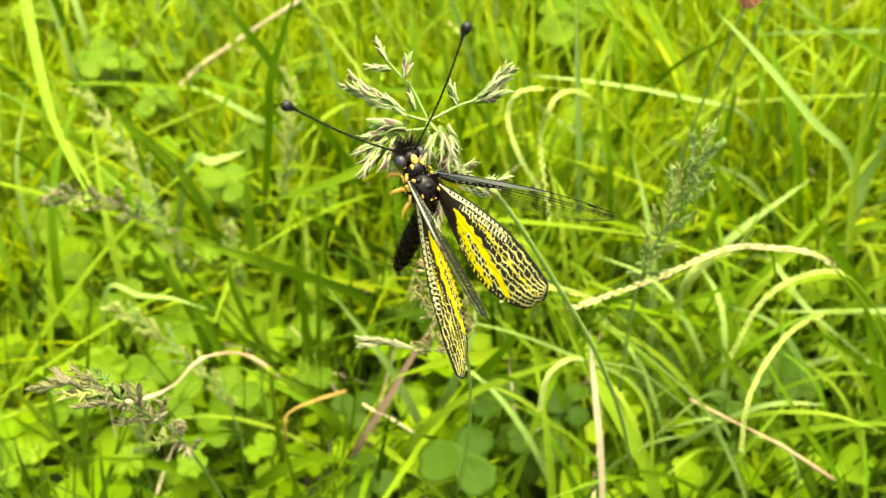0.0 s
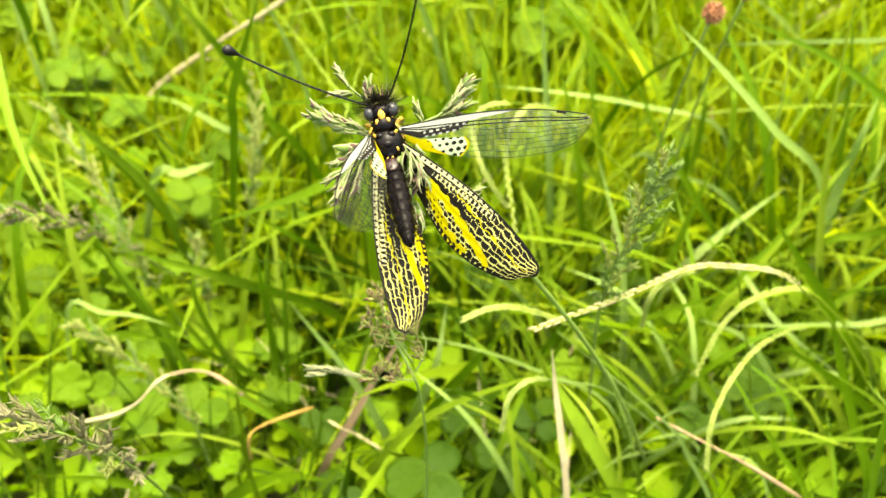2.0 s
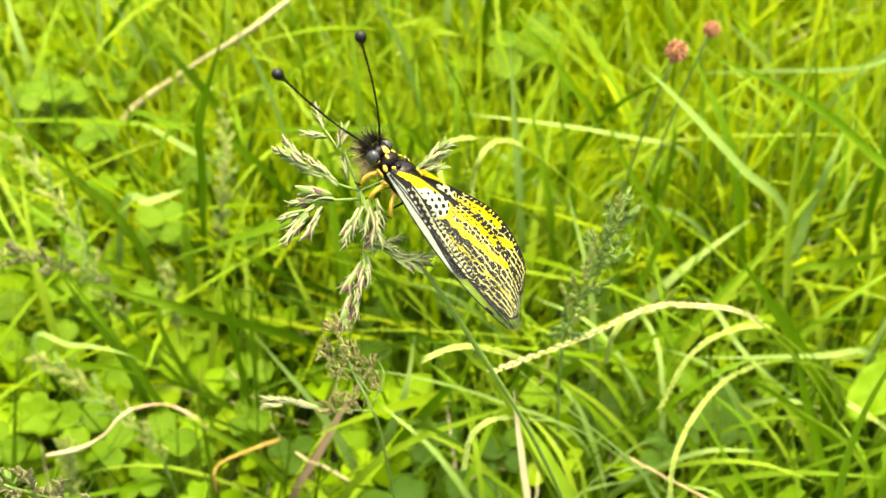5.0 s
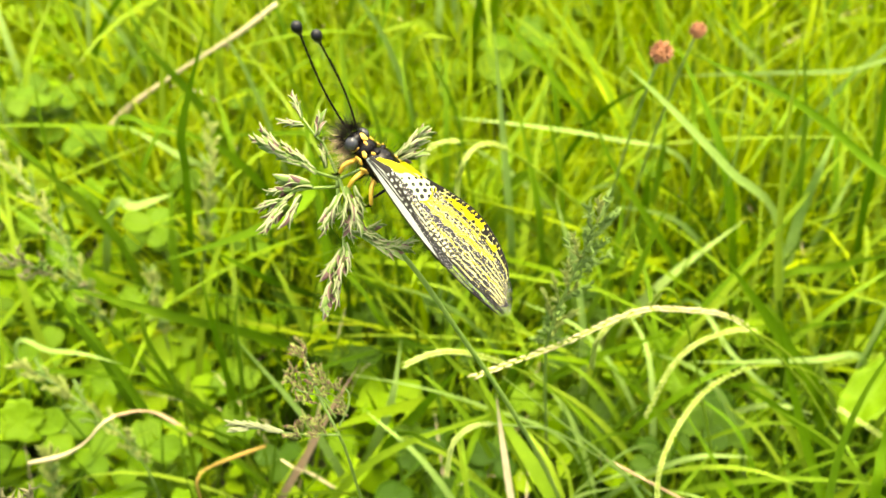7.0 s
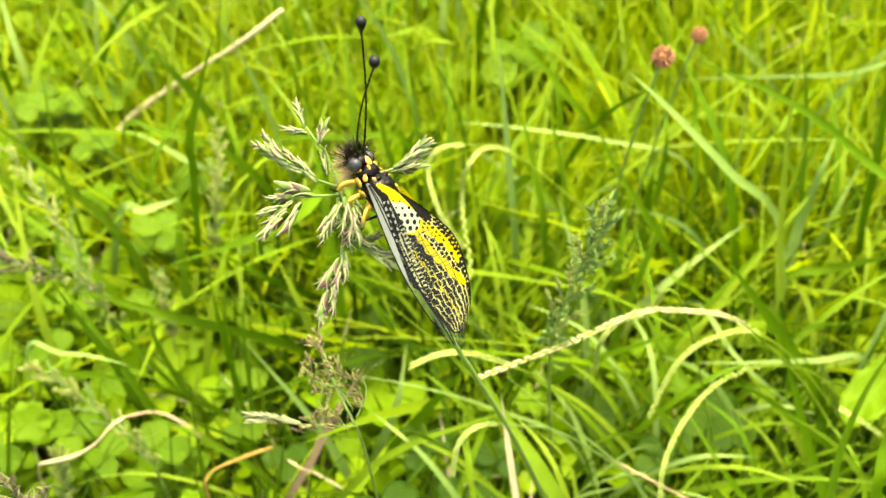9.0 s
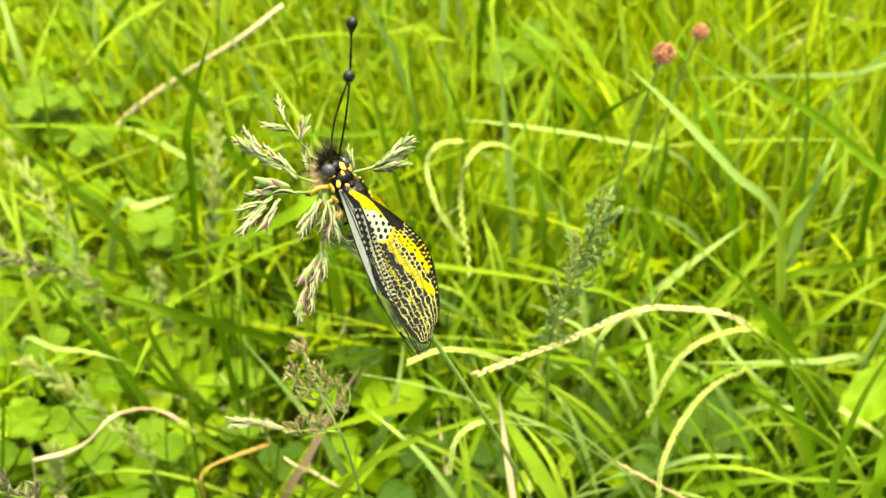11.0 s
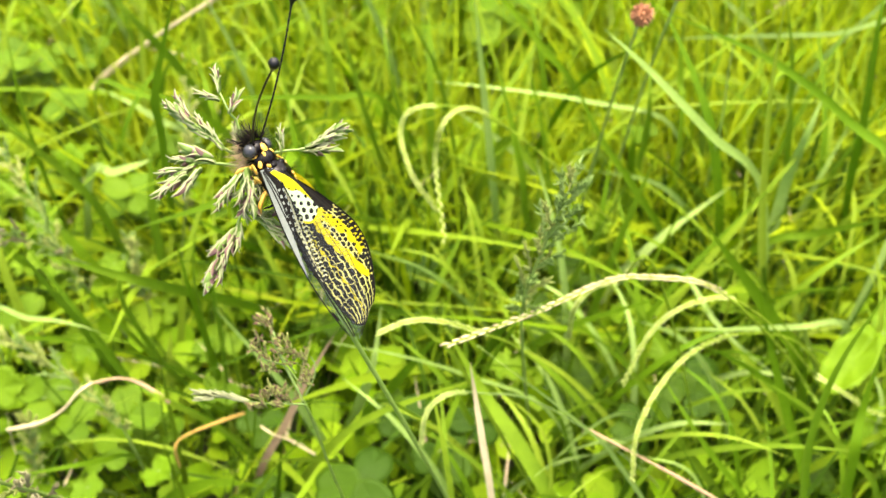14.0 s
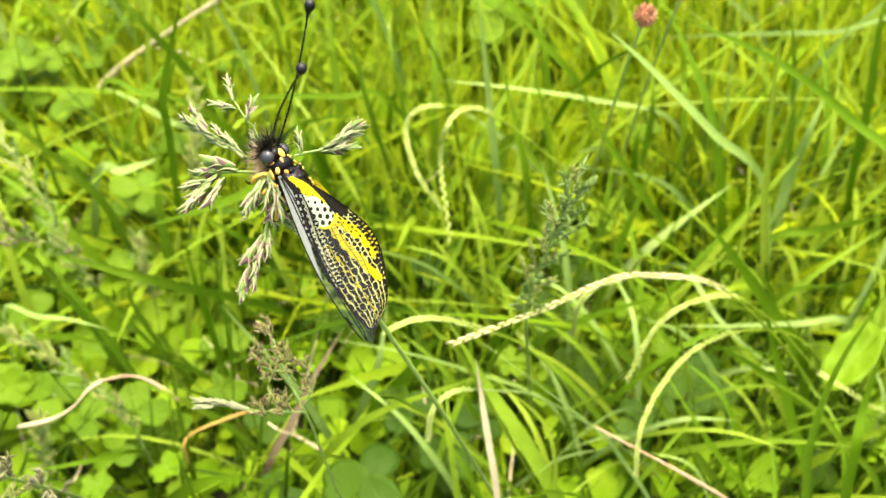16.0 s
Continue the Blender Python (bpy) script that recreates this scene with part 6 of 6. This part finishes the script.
    walk(WINGS["hind", 1], [
        (0.00, pose(0.00160, -0.00110, 0.00080, 64.0, -53.6, -87.5)),
        (0.50, pose(0.00160, -0.00110, 0.00080, 78.6, -40.7, -101.8)),
        (1.00, pose(0.00160, -0.00110, 0.00080, 32.7, -17.0, -65.3)),
        (1.50, pose(0.00160, -0.00110, 0.00080, 26.5, -9.6, -52.1)),
        (2.00, pose(0.00160, -0.00110, 0.00080, 26.5, -8.4, -49.7)),
        (2.50, pose(0.00160, -0.00110, 0.00080, 80.9, -21.0, -82.4)),
        (3.00, pose(0.00160, -0.00110, 0.00080, 122.8, -17.1, -71.1)),
        (3.17, pose(0.00160, -0.00110, 0.00080, 70.4, -5.3, -52.5)),
        (3.33, pose(0.00160, -0.00110, 0.00080, 22.0, 16.3, -49.9)),
        (3.50, pose(0.00160, -0.00110, 0.00080, -33.7, 31.8, -66.7)),
        (3.67, pose(0.00140, -0.00107, 0.00053, -79.3, 27.5, -75.0)),
        (3.83, pose(0.00120, -0.00103, 0.00027, -121.7, 19.3, -77.4)),
        (4.00, pose(0.00100, -0.00100, 0.00000, -162.1, 11.8, -73.5)),
        (4.20, pose(0.00100, -0.00100, 0.00000, -163.0, 12.0, -76.4)),
        (6.30, pose(0.00100, -0.00100, 0.00000, -157.0, 13.1, -89.7)),
        (6.50, pose(0.00100, -0.00100, 0.00000, -159.7, 8.0, -95.9)),
        (7.00, pose(0.00100, -0.00100, 0.00000, -160.0, 7.8, -95.4)),
        (7.50, pose(0.00100, -0.00100, 0.00000, -146.5, 23.3, -75.4)),
        (8.00, pose(0.00100, -0.00100, 0.00000, -152.1, 20.9, -80.9)),
        (8.50, pose(0.00100, -0.00100, 0.00000, -149.7, 24.7, -76.0)),
        (9.00, pose(0.00100, -0.00100, 0.00000, -148.6, 25.8, -74.0)),
        (11.50, pose(0.00100, -0.00100, 0.00000, -150.2, 26.4, -74.8)),
        (12.00, pose(0.00100, -0.00100, 0.00000, -149.8, 26.3, -74.5)),
        (12.50, pose(0.00100, -0.00100, 0.00000, -152.7, 23.7, -78.5)),
        (13.00, pose(0.00100, -0.00100, 0.00000, -150.3, 26.6, -75.8)),
        (13.50, pose(0.00100, -0.00100, 0.00000, -149.6, 27.1, -75.2)),
        (14.00, pose(0.00100, -0.00100, 0.00000, -150.0, 25.7, -76.5)),
        (14.50, pose(0.00100, -0.00100, 0.00000, -150.2, 25.9, -76.1)),
        (15.00, pose(0.00100, -0.00100, 0.00000, -149.9, 26.5, -75.4)),
        (15.50, pose(0.00100, -0.00100, 0.00000, -148.2, 27.7, -74.2)),
        (16.00, pose(0.00100, -0.00100, 0.00000, -149.1, 27.0, -74.8)),
    ])
    walk(WINGS["hind", -1], [
        (0.00, pose(-0.00160, -0.00110, 0.00080, 41.1, 7.8, 72.1)),
        (0.50, pose(-0.00160, -0.00110, 0.00080, 26.0, 9.5, 49.6)),
        (1.00, pose(-0.00160, -0.00110, 0.00080, 45.8, 33.6, 68.6)),
        (1.50, pose(-0.00160, -0.00110, 0.00080, 41.9, 21.4, 73.3)),
        (2.00, pose(-0.00160, -0.00110, 0.00080, 40.2, 19.6, 82.8)),
        (2.50, pose(-0.00160, -0.00110, 0.00080, 10.0, 36.5, 37.9)),
        (2.75, pose(-0.00160, -0.00110, 0.00080, 48.8, 26.1, 98.1)),
        (3.00, pose(-0.00160, -0.00110, 0.00080, 62.0, -5.9, 139.9)),
        (3.25, pose(-0.00160, -0.00110, 0.00080, 33.6, 15.3, 100.9)),
        (3.50, pose(-0.00160, -0.00110, 0.00080, -2.4, 11.5, 55.8)),
        (4.00, pose(-0.00142, -0.00083, 0.00234, -13.3, -17.4, 91.6)),
        (4.20, pose(-0.00140, -0.00084, 0.00235, -12.2, -15.8, 90.0)),
        (6.30, pose(-0.00169, -0.00088, 0.00204, 0.5, -10.5, 84.2)),
        (6.50, pose(-0.00167, -0.00090, 0.00206, 1.8, -5.2, 78.1)),
        (7.00, pose(-0.00171, -0.00091, 0.00202, -1.5, -5.0, 78.6)),
        (7.50, pose(-0.00162, -0.00089, 0.00213, -20.8, -21.4, 98.4)),
        (8.00, pose(-0.00156, -0.00089, 0.00220, -23.3, -18.6, 92.9)),
        (8.50, pose(-0.00161, -0.00088, 0.00214, -25.4, -22.7, 97.8)),
        (9.00, pose(-0.00164, -0.00085, 0.00210, -26.4, -23.8, 99.8)),
        (11.50, pose(-0.00157, -0.00088, 0.00218, -25.0, -24.4, 98.9)),
        (12.00, pose(-0.00159, -0.00085, 0.00216, -25.4, -24.3, 99.2)),
        (12.50, pose(-0.00158, -0.00088, 0.00217, -22.9, -21.5, 95.3)),
        (13.00, pose(-0.00148, -0.00092, 0.00228, -24.9, -24.6, 98.0)),
        (13.50, pose(-0.00148, -0.00102, 0.00228, -25.5, -25.1, 98.5)),
        (14.00, pose(-0.00148, -0.00107, 0.00227, -25.2, -23.7, 97.2)),
        (14.50, pose(-0.00152, -0.00103, 0.00223, -25.0, -23.8, 97.6)),
        (15.00, pose(-0.00152, -0.00099, 0.00224, -25.3, -24.4, 98.3)),
        (15.50, pose(-0.00147, -0.00102, 0.00228, -26.7, -25.8, 99.5)),
        (16.00, pose(-0.00150, -0.00102, 0.00226, -25.9, -25.1, 98.9)),
    ])
    walk(WINGS["fore", -1], [
        (0.00, pose(-0.00190, 0.00060, 0.00110, 43.2, 48.8, 65.6)),
        (0.50, pose(-0.00190, 0.00060, 0.00110, 20.8, 43.5, 27.4)),
        (1.00, pose(-0.00190, 0.00060, 0.00110, 15.7, 67.5, 37.0)),
        (1.50, pose(-0.00190, 0.00060, 0.00110, 26.4, 61.6, 52.0)),
        (2.00, pose(-0.00190, 0.00060, 0.00110, 25.9, 65.6, 64.2)),
        (2.50, pose(-0.00190, 0.00060, 0.00110, -87.8, 62.7, -40.4)),
        (3.00, pose(-0.00190, 0.00060, 0.00110, -50.8, 46.4, -9.4)),
        (3.25, pose(-0.00190, 0.00060, 0.00110, -27.3, 27.3, 34.8)),
        (3.50, pose(-0.00190, 0.00060, 0.00110, -23.6, 1.0, 65.5)),
        (4.00, pose(-0.00334, 0.00065, 0.00263, -28.2, -13.3, 92.1)),
        (4.20, pose(-0.00333, 0.00065, 0.00264, -27.1, -11.6, 90.5)),
        (6.30, pose(-0.00354, 0.00061, 0.00241, -34.0, -6.3, 84.0)),
        (6.50, pose(-0.00353, 0.00060, 0.00242, -32.1, -1.0, 77.8)),
        (7.00, pose(-0.00356, 0.00059, 0.00239, -31.1, -0.8, 78.4)),
        (7.50, pose(-0.00349, 0.00061, 0.00247, -42.2, -17.3, 98.0)),
        (8.00, pose(-0.00345, 0.00061, 0.00252, -37.8, -14.6, 92.6)),
        (8.50, pose(-0.00348, 0.00062, 0.00248, -39.5, -18.8, 97.5)),
        (9.00, pose(-0.00351, 0.00064, 0.00245, -40.4, -20.0, 99.5)),
        (11.50, pose(-0.00345, 0.00062, 0.00251, -39.0, -20.7, 98.6)),
        (12.00, pose(-0.00347, 0.00064, 0.00249, -39.4, -20.5, 99.0)),
        (12.50, pose(-0.00346, 0.00062, 0.00250, -37.3, -17.6, 95.1)),
        (13.00, pose(-0.00338, 0.00058, 0.00258, -38.9, -20.8, 97.7)),
        (13.50, pose(-0.00338, 0.00051, 0.00259, -39.5, -21.3, 98.2)),
        (14.00, pose(-0.00339, 0.00047, 0.00258, -39.3, -19.9, 96.9)),
        (14.50, pose(-0.00342, 0.00051, 0.00255, -39.1, -20.0, 97.3)),
        (15.00, pose(-0.00341, 0.00053, 0.00255, -39.3, -20.7, 98.0)),
        (15.50, pose(-0.00338, 0.00051, 0.00259, -40.6, -22.0, 99.2)),
        (16.00, pose(-0.00340, 0.00051, 0.00257, -39.8, -21.3, 98.6)),
    ])
    walk(FEELERS[-1], [
        (0.00, pose(-0.00070, 0.00430, 0.00070, 29.3, -9.8, 50.1)),
        (0.50, pose(-0.00070, 0.00430, 0.00070, 16.4, -26.4, 33.4)),
        (1.00, pose(-0.00070, 0.00430, 0.00070, 29.0, -0.2, 50.0)),
        (1.50, pose(-0.00070, 0.00430, 0.00070, 33.9, 2.4, 56.3)),
        (2.00, pose(-0.00070, 0.00430, 0.00070, 30.1, 2.5, 61.2)),
        (2.50, pose(-0.00070, 0.00430, 0.00070, 17.6, -27.6, 37.5)),
        (3.00, pose(-0.00070, 0.00430, 0.00070, -2.6, -41.1, 56.1)),
        (3.50, pose(-0.00070, 0.00430, 0.00070, 13.8, -31.9, 48.9)),
        (4.00, pose(-0.00070, 0.00430, 0.00070, 38.7, -38.3, 18.2)),
        (4.20, pose(-0.00070, 0.00430, 0.00070, 35.6, -38.0, 19.7)),
        (6.30, pose(-0.00070, 0.00430, 0.00070, 74.0, -49.2, -25.0)),
        (6.50, pose(-0.00070, 0.00430, 0.00070, 75.5, -47.5, -32.3)),
        (7.00, pose(-0.00070, 0.00430, 0.00070, 80.7, -46.8, -34.1)),
        (7.50, pose(-0.00070, 0.00430, 0.00070, 87.1, -49.1, -24.6)),
        (8.00, pose(-0.00070, 0.00430, 0.00070, 108.4, -32.9, -62.4)),
        (8.50, pose(-0.00070, 0.00430, 0.00070, 105.3, -30.2, -65.7)),
        (9.00, pose(-0.00070, 0.00430, 0.00070, 108.3, -25.8, -70.8)),
        (11.50, pose(-0.00070, 0.00430, 0.00070, 111.9, -23.3, -73.3)),
        (12.00, pose(-0.00070, 0.00430, 0.00070, 112.9, -20.0, -76.6)),
        (12.50, pose(-0.00070, 0.00430, 0.00070, 113.1, -19.7, -76.8)),
        (13.00, pose(-0.00070, 0.00430, 0.00070, 113.6, -15.9, -80.4)),
        (13.50, pose(-0.00070, 0.00430, 0.00070, 117.5, -11.0, -84.7)),
        (14.00, pose(-0.00070, 0.00430, 0.00070, 113.5, -10.8, -84.9)),
        (14.50, pose(-0.00070, 0.00430, 0.00070, 114.3, -11.9, -83.9)),
        (15.00, pose(-0.00070, 0.00430, 0.00070, 113.4, -14.1, -82.0)),
        (15.50, pose(-0.00070, 0.00430, 0.00070, 113.0, -8.0, -87.2)),
        (16.00, pose(-0.00070, 0.00430, 0.00070, 111.6, -10.2, -85.3)),
    ])
    walk(FEELERS[1], [
        (0.00, pose(0.00070, 0.00430, 0.00070, 61.2, -17.7, -55.1)),
        (0.50, pose(0.00070, 0.00430, 0.00070, 68.3, -24.2, -59.6)),
        (1.00, pose(0.00070, 0.00430, 0.00070, 49.4, -9.2, -32.4)),
        (1.50, pose(0.00070, 0.00430, 0.00070, 54.6, -1.6, -34.6)),
        (2.00, pose(0.00070, 0.00430, 0.00070, 54.1, -1.7, -37.1)),
        (2.25, pose(0.00070, 0.00430, 0.00070, 79.7, -9.7, -65.4)),
        (2.50, pose(0.00070, 0.00430, 0.00070, 106.0, -4.3, -94.2)),
        (3.00, pose(0.00070, 0.00430, 0.00070, 127.8, -35.9, -71.2)),
        (3.50, pose(0.00070, 0.00430, 0.00070, 112.5, -10.9, -78.2)),
        (4.00, pose(0.00070, 0.00430, 0.00070, 84.8, -34.9, -39.8)),
        (4.20, pose(0.00070, 0.00430, 0.00070, 90.9, -26.5, -58.7)),
        (6.30, pose(0.00070, 0.00430, 0.00070, 83.6, -49.2, -24.8)),
        (6.50, pose(0.00070, 0.00430, 0.00070, 87.8, -47.2, -33.5)),
        (7.00, pose(0.00070, 0.00430, 0.00070, 92.6, -44.4, -41.1)),
        (7.50, pose(0.00070, 0.00430, 0.00070, 68.7, -41.1, -48.7)),
        (8.00, pose(0.00070, 0.00430, 0.00070, 72.6, -38.9, -53.3)),
        (8.50, pose(0.00070, 0.00430, 0.00070, 80.8, -37.2, -56.1)),
        (9.00, pose(0.00070, 0.00430, 0.00070, 85.7, -38.0, -54.8)),
        (11.50, pose(0.00070, 0.00430, 0.00070, 83.3, -33.5, -61.3)),
        (12.00, pose(0.00070, 0.00430, 0.00070, 85.0, -32.5, -62.8)),
        (12.50, pose(0.00070, 0.00430, 0.00070, 83.1, -32.2, -63.1)),
        (13.00, pose(0.00070, 0.00430, 0.00070, 76.3, -29.7, -66.3)),
        (13.50, pose(0.00070, 0.00430, 0.00070, 85.1, -25.8, -70.7)),
        (14.00, pose(0.00070, 0.00430, 0.00070, 75.6, -27.2, -69.2)),
        (14.50, pose(0.00070, 0.00430, 0.00070, 83.8, -26.7, -69.8)),
        (15.00, pose(0.00070, 0.00430, 0.00070, 81.0, -28.9, -67.3)),
        (15.50, pose(0.00070, 0.00430, 0.00070, 80.3, -25.5, -71.2)),
        (16.00, pose(0.00070, 0.00430, 0.00070, 80.8, -27.4, -69.0)),
    ])
    walk(ABDOMEN, [
        (0.00, pose(0.00000, -0.00260, 0.00020, 54.7, -0.0, -28.4)),
        (0.25, pose(0.00000, -0.00260, 0.00020, 20.6, 5.8, -47.0)),
        (0.50, pose(0.00000, -0.00260, 0.00020, -13.5, 0.0, -65.7)),
        (1.00, pose(0.00000, -0.00260, 0.00020, -54.6, -0.0, -26.1)),
        (1.50, pose(0.00000, -0.00260, 0.00020, -35.4, -0.0, -3.6)),
        (2.00, pose(0.00000, -0.00260, 0.00020, -40.4, 0.0, 2.3)),
        (2.50, pose(0.00000, -0.00260, 0.00020, 17.9, -0.0, -33.4)),
        (3.00, pose(0.00000, -0.00260, 0.00020, 2.7, -0.0, -2.8)),
        (3.50, pose(0.00000, -0.00260, 0.00020, 0.0, -0.0, 0.0)),
        (4.00, pose(0.00000, -0.00260, 0.00020, 25.4, -0.0, 4.8)),
        (4.20, pose(0.00000, -0.00260, 0.00020, 24.0, 0.0, 3.1)),
        (6.30, pose(0.00000, -0.00260, 0.00020, 18.4, -0.0, -1.2)),
        (6.50, pose(0.00000, -0.00260, 0.00020, 13.4, -0.0, -7.5)),
        (7.00, pose(0.00000, -0.00260, 0.00020, 13.3, -0.0, -6.9)),
        (7.50, pose(0.00000, -0.00260, 0.00020, 28.3, 0.0, 13.3)),
        (8.00, pose(0.00000, -0.00260, 0.00020, 25.8, 0.0, 7.6)),
        (8.50, pose(0.00000, -0.00260, 0.00020, 29.3, -0.0, 12.4)),
        (9.00, pose(0.00000, -0.00260, 0.00020, 30.2, -0.0, 14.4)),
        (11.50, pose(0.00000, -0.00260, 0.00020, 30.7, -0.0, 13.4)),
        (12.00, pose(0.00000, -0.00260, 0.00020, 30.6, -0.0, 13.8)),
        (12.50, pose(0.00000, -0.00260, 0.00020, 28.1, -0.0, 9.9)),
        (13.00, pose(0.00000, -0.00260, 0.00020, 30.9, 0.0, 12.5)),
        (13.50, pose(0.00000, -0.00260, 0.00020, 31.4, -0.0, 13.1)),
        (14.00, pose(0.00000, -0.00260, 0.00020, 30.2, -0.0, 11.8)),
        (14.50, pose(0.00000, -0.00260, 0.00020, 30.3, -0.0, 12.2)),
        (15.00, pose(0.00000, -0.00260, 0.00020, 30.8, -0.0, 12.9)),
        (15.50, pose(0.00000, -0.00260, 0.00020, 32.0, -0.0, 14.2)),
        (16.00, pose(0.00000, -0.00260, 0.00020, 31.4, -0.0, 13.5)),
    ])
    walk(SEED_HEAD, [
        (0.00, pose(-0.00019, 0.08950, 0.19417, 35.8, -3.8, 5.3)),
        (0.50, pose(-0.00132, 0.08925, 0.19355, 35.5, -6.0, 8.6)),
        (1.00, pose(0.00205, 0.08915, 0.19546, 35.4, -6.5, 9.2)),
        (1.50, pose(0.00327, 0.09222, 0.19590, 35.6, -5.5, 7.5)),
        (2.00, pose(0.00212, 0.09225, 0.19328, 35.2, -7.7, 9.6)),
        (2.50, pose(0.00393, 0.09389, 0.19545, 34.7, -10.1, 12.5)),
        (3.00, pose(0.00739, 0.09477, 0.19787, 34.2, -12.1, 15.1)),
        (3.50, pose(0.00437, 0.09085, 0.19497, 36.0, -0.9, -1.1)),
        (4.00, pose(0.00746, 0.09292, 0.19624, 36.1, -2.1, 0.5)),
        (4.20, pose(0.00587, 0.09205, 0.19520, 36.1, -2.2, 0.5)),
        (6.30, pose(0.00603, 0.09487, 0.19353, 36.5, -0.7, -1.5)),
        (6.50, pose(0.00599, 0.09526, 0.19346, 36.5, -0.8, -1.4)),
        (7.00, pose(0.00709, 0.09561, 0.19342, 36.6, -2.1, 0.6)),
        (7.50, pose(0.00573, 0.09379, 0.19356, 36.8, -2.1, 0.5)),
        (8.00, pose(0.00482, 0.09354, 0.19315, 36.6, -0.1, -1.9)),
        (8.50, pose(0.00570, 0.09349, 0.19393, 36.8, -0.6, -1.0)),
        (9.00, pose(0.00655, 0.09311, 0.19520, 36.9, -0.6, -1.0)),
        (11.50, pose(0.00417, 0.09349, 0.19336, 37.0, -0.4, -1.3)),
        (12.00, pose(0.00445, 0.09357, 0.19318, 37.0, -0.4, -1.0)),
        (12.50, pose(0.00428, 0.09524, 0.19134, 36.2, -0.6, -1.1)),
        (13.00, pose(0.00302, 0.09523, 0.19050, 35.3, 0.0, -2.4)),
        (13.50, pose(0.00284, 0.09504, 0.18911, 35.0, -0.4, -2.1)),
        (14.00, pose(0.00140, 0.09590, 0.18970, 34.2, 3.7, -7.8)),
        (14.50, pose(0.00267, 0.09457, 0.19170, 34.4, 0.5, -2.8)),
        (15.00, pose(0.00270, 0.09510, 0.19055, 34.2, -0.3, -1.7)),
        (15.50, pose(0.00211, 0.09442, 0.19146, 34.0, 0.1, -2.2)),
        (16.00, pose(0.00247, 0.09451, 0.19141, 34.0, 0.6, -3.0)),
    ])
    walk(LOW_SEED_HEAD, [
        (0.00, pose(-0.00176, 0.07723, 0.15188, 36.0, -0.0, 0.0)),
        (0.50, pose(-0.00225, 0.07666, 0.15111, 35.9, 0.2, 0.0)),
        (1.00, pose(-0.00233, 0.07694, 0.15329, 35.9, 0.2, -0.0)),
        (1.50, pose(-0.00183, 0.07769, 0.15200, 35.9, 0.0, -0.2)),
        (2.00, pose(-0.00222, 0.07825, 0.14974, 35.9, -0.5, -0.6)),
        (2.50, pose(-0.00042, 0.08143, 0.15296, 35.9, -0.9, -0.5)),
        (3.00, pose(0.00071, 0.08014, 0.15364, 36.1, -1.1, -0.5)),
        (3.50, pose(-0.00128, 0.07752, 0.15173, 36.0, -1.2, -0.6)),
        (4.00, pose(-0.00046, 0.08084, 0.15375, 36.1, -1.2, -0.8)),
        (6.50, pose(-0.00408, 0.07939, 0.14779, 36.5, -1.0, -1.0)),
        (7.00, pose(-0.00340, 0.07944, 0.14742, 36.7, -0.9, -1.0)),
        (7.50, pose(-0.00295, 0.07968, 0.14899, 36.8, -1.0, -1.1)),
        (8.00, pose(-0.00434, 0.07906, 0.14849, 36.6, -0.8, -1.1)),
        (8.50, pose(-0.00258, 0.07846, 0.14876, 36.8, -0.7, -1.0)),
        (9.00, pose(-0.00171, 0.07918, 0.15080, 36.9, -0.7, -1.0)),
        (11.50, pose(-0.00402, 0.07857, 0.14810, 37.0, -0.9, -0.6)),
        (12.00, pose(-0.00369, 0.07891, 0.14819, 37.0, -0.8, -0.5)),
        (12.50, pose(-0.00426, 0.07897, 0.14581, 36.1, -0.8, -0.7)),
        (13.00, pose(-0.00525, 0.07950, 0.14606, 35.3, -1.0, -0.9)),
        (13.50, pose(-0.00502, 0.07999, 0.14538, 35.0, -1.1, -1.1)),
        (14.00, pose(-0.00357, 0.08015, 0.14610, 34.3, -0.9, -1.0)),
        (14.50, pose(-0.00413, 0.07853, 0.14786, 34.4, -0.8, -0.9)),
        (15.00, pose(-0.00426, 0.07910, 0.14690, 34.2, -0.8, -1.0)),
        (15.50, pose(-0.00435, 0.07848, 0.14800, 34.0, -0.7, -1.0)),
        (16.00, pose(-0.00475, 0.07784, 0.14742, 34.0, -0.7, -1.0)),
    ])


motions()
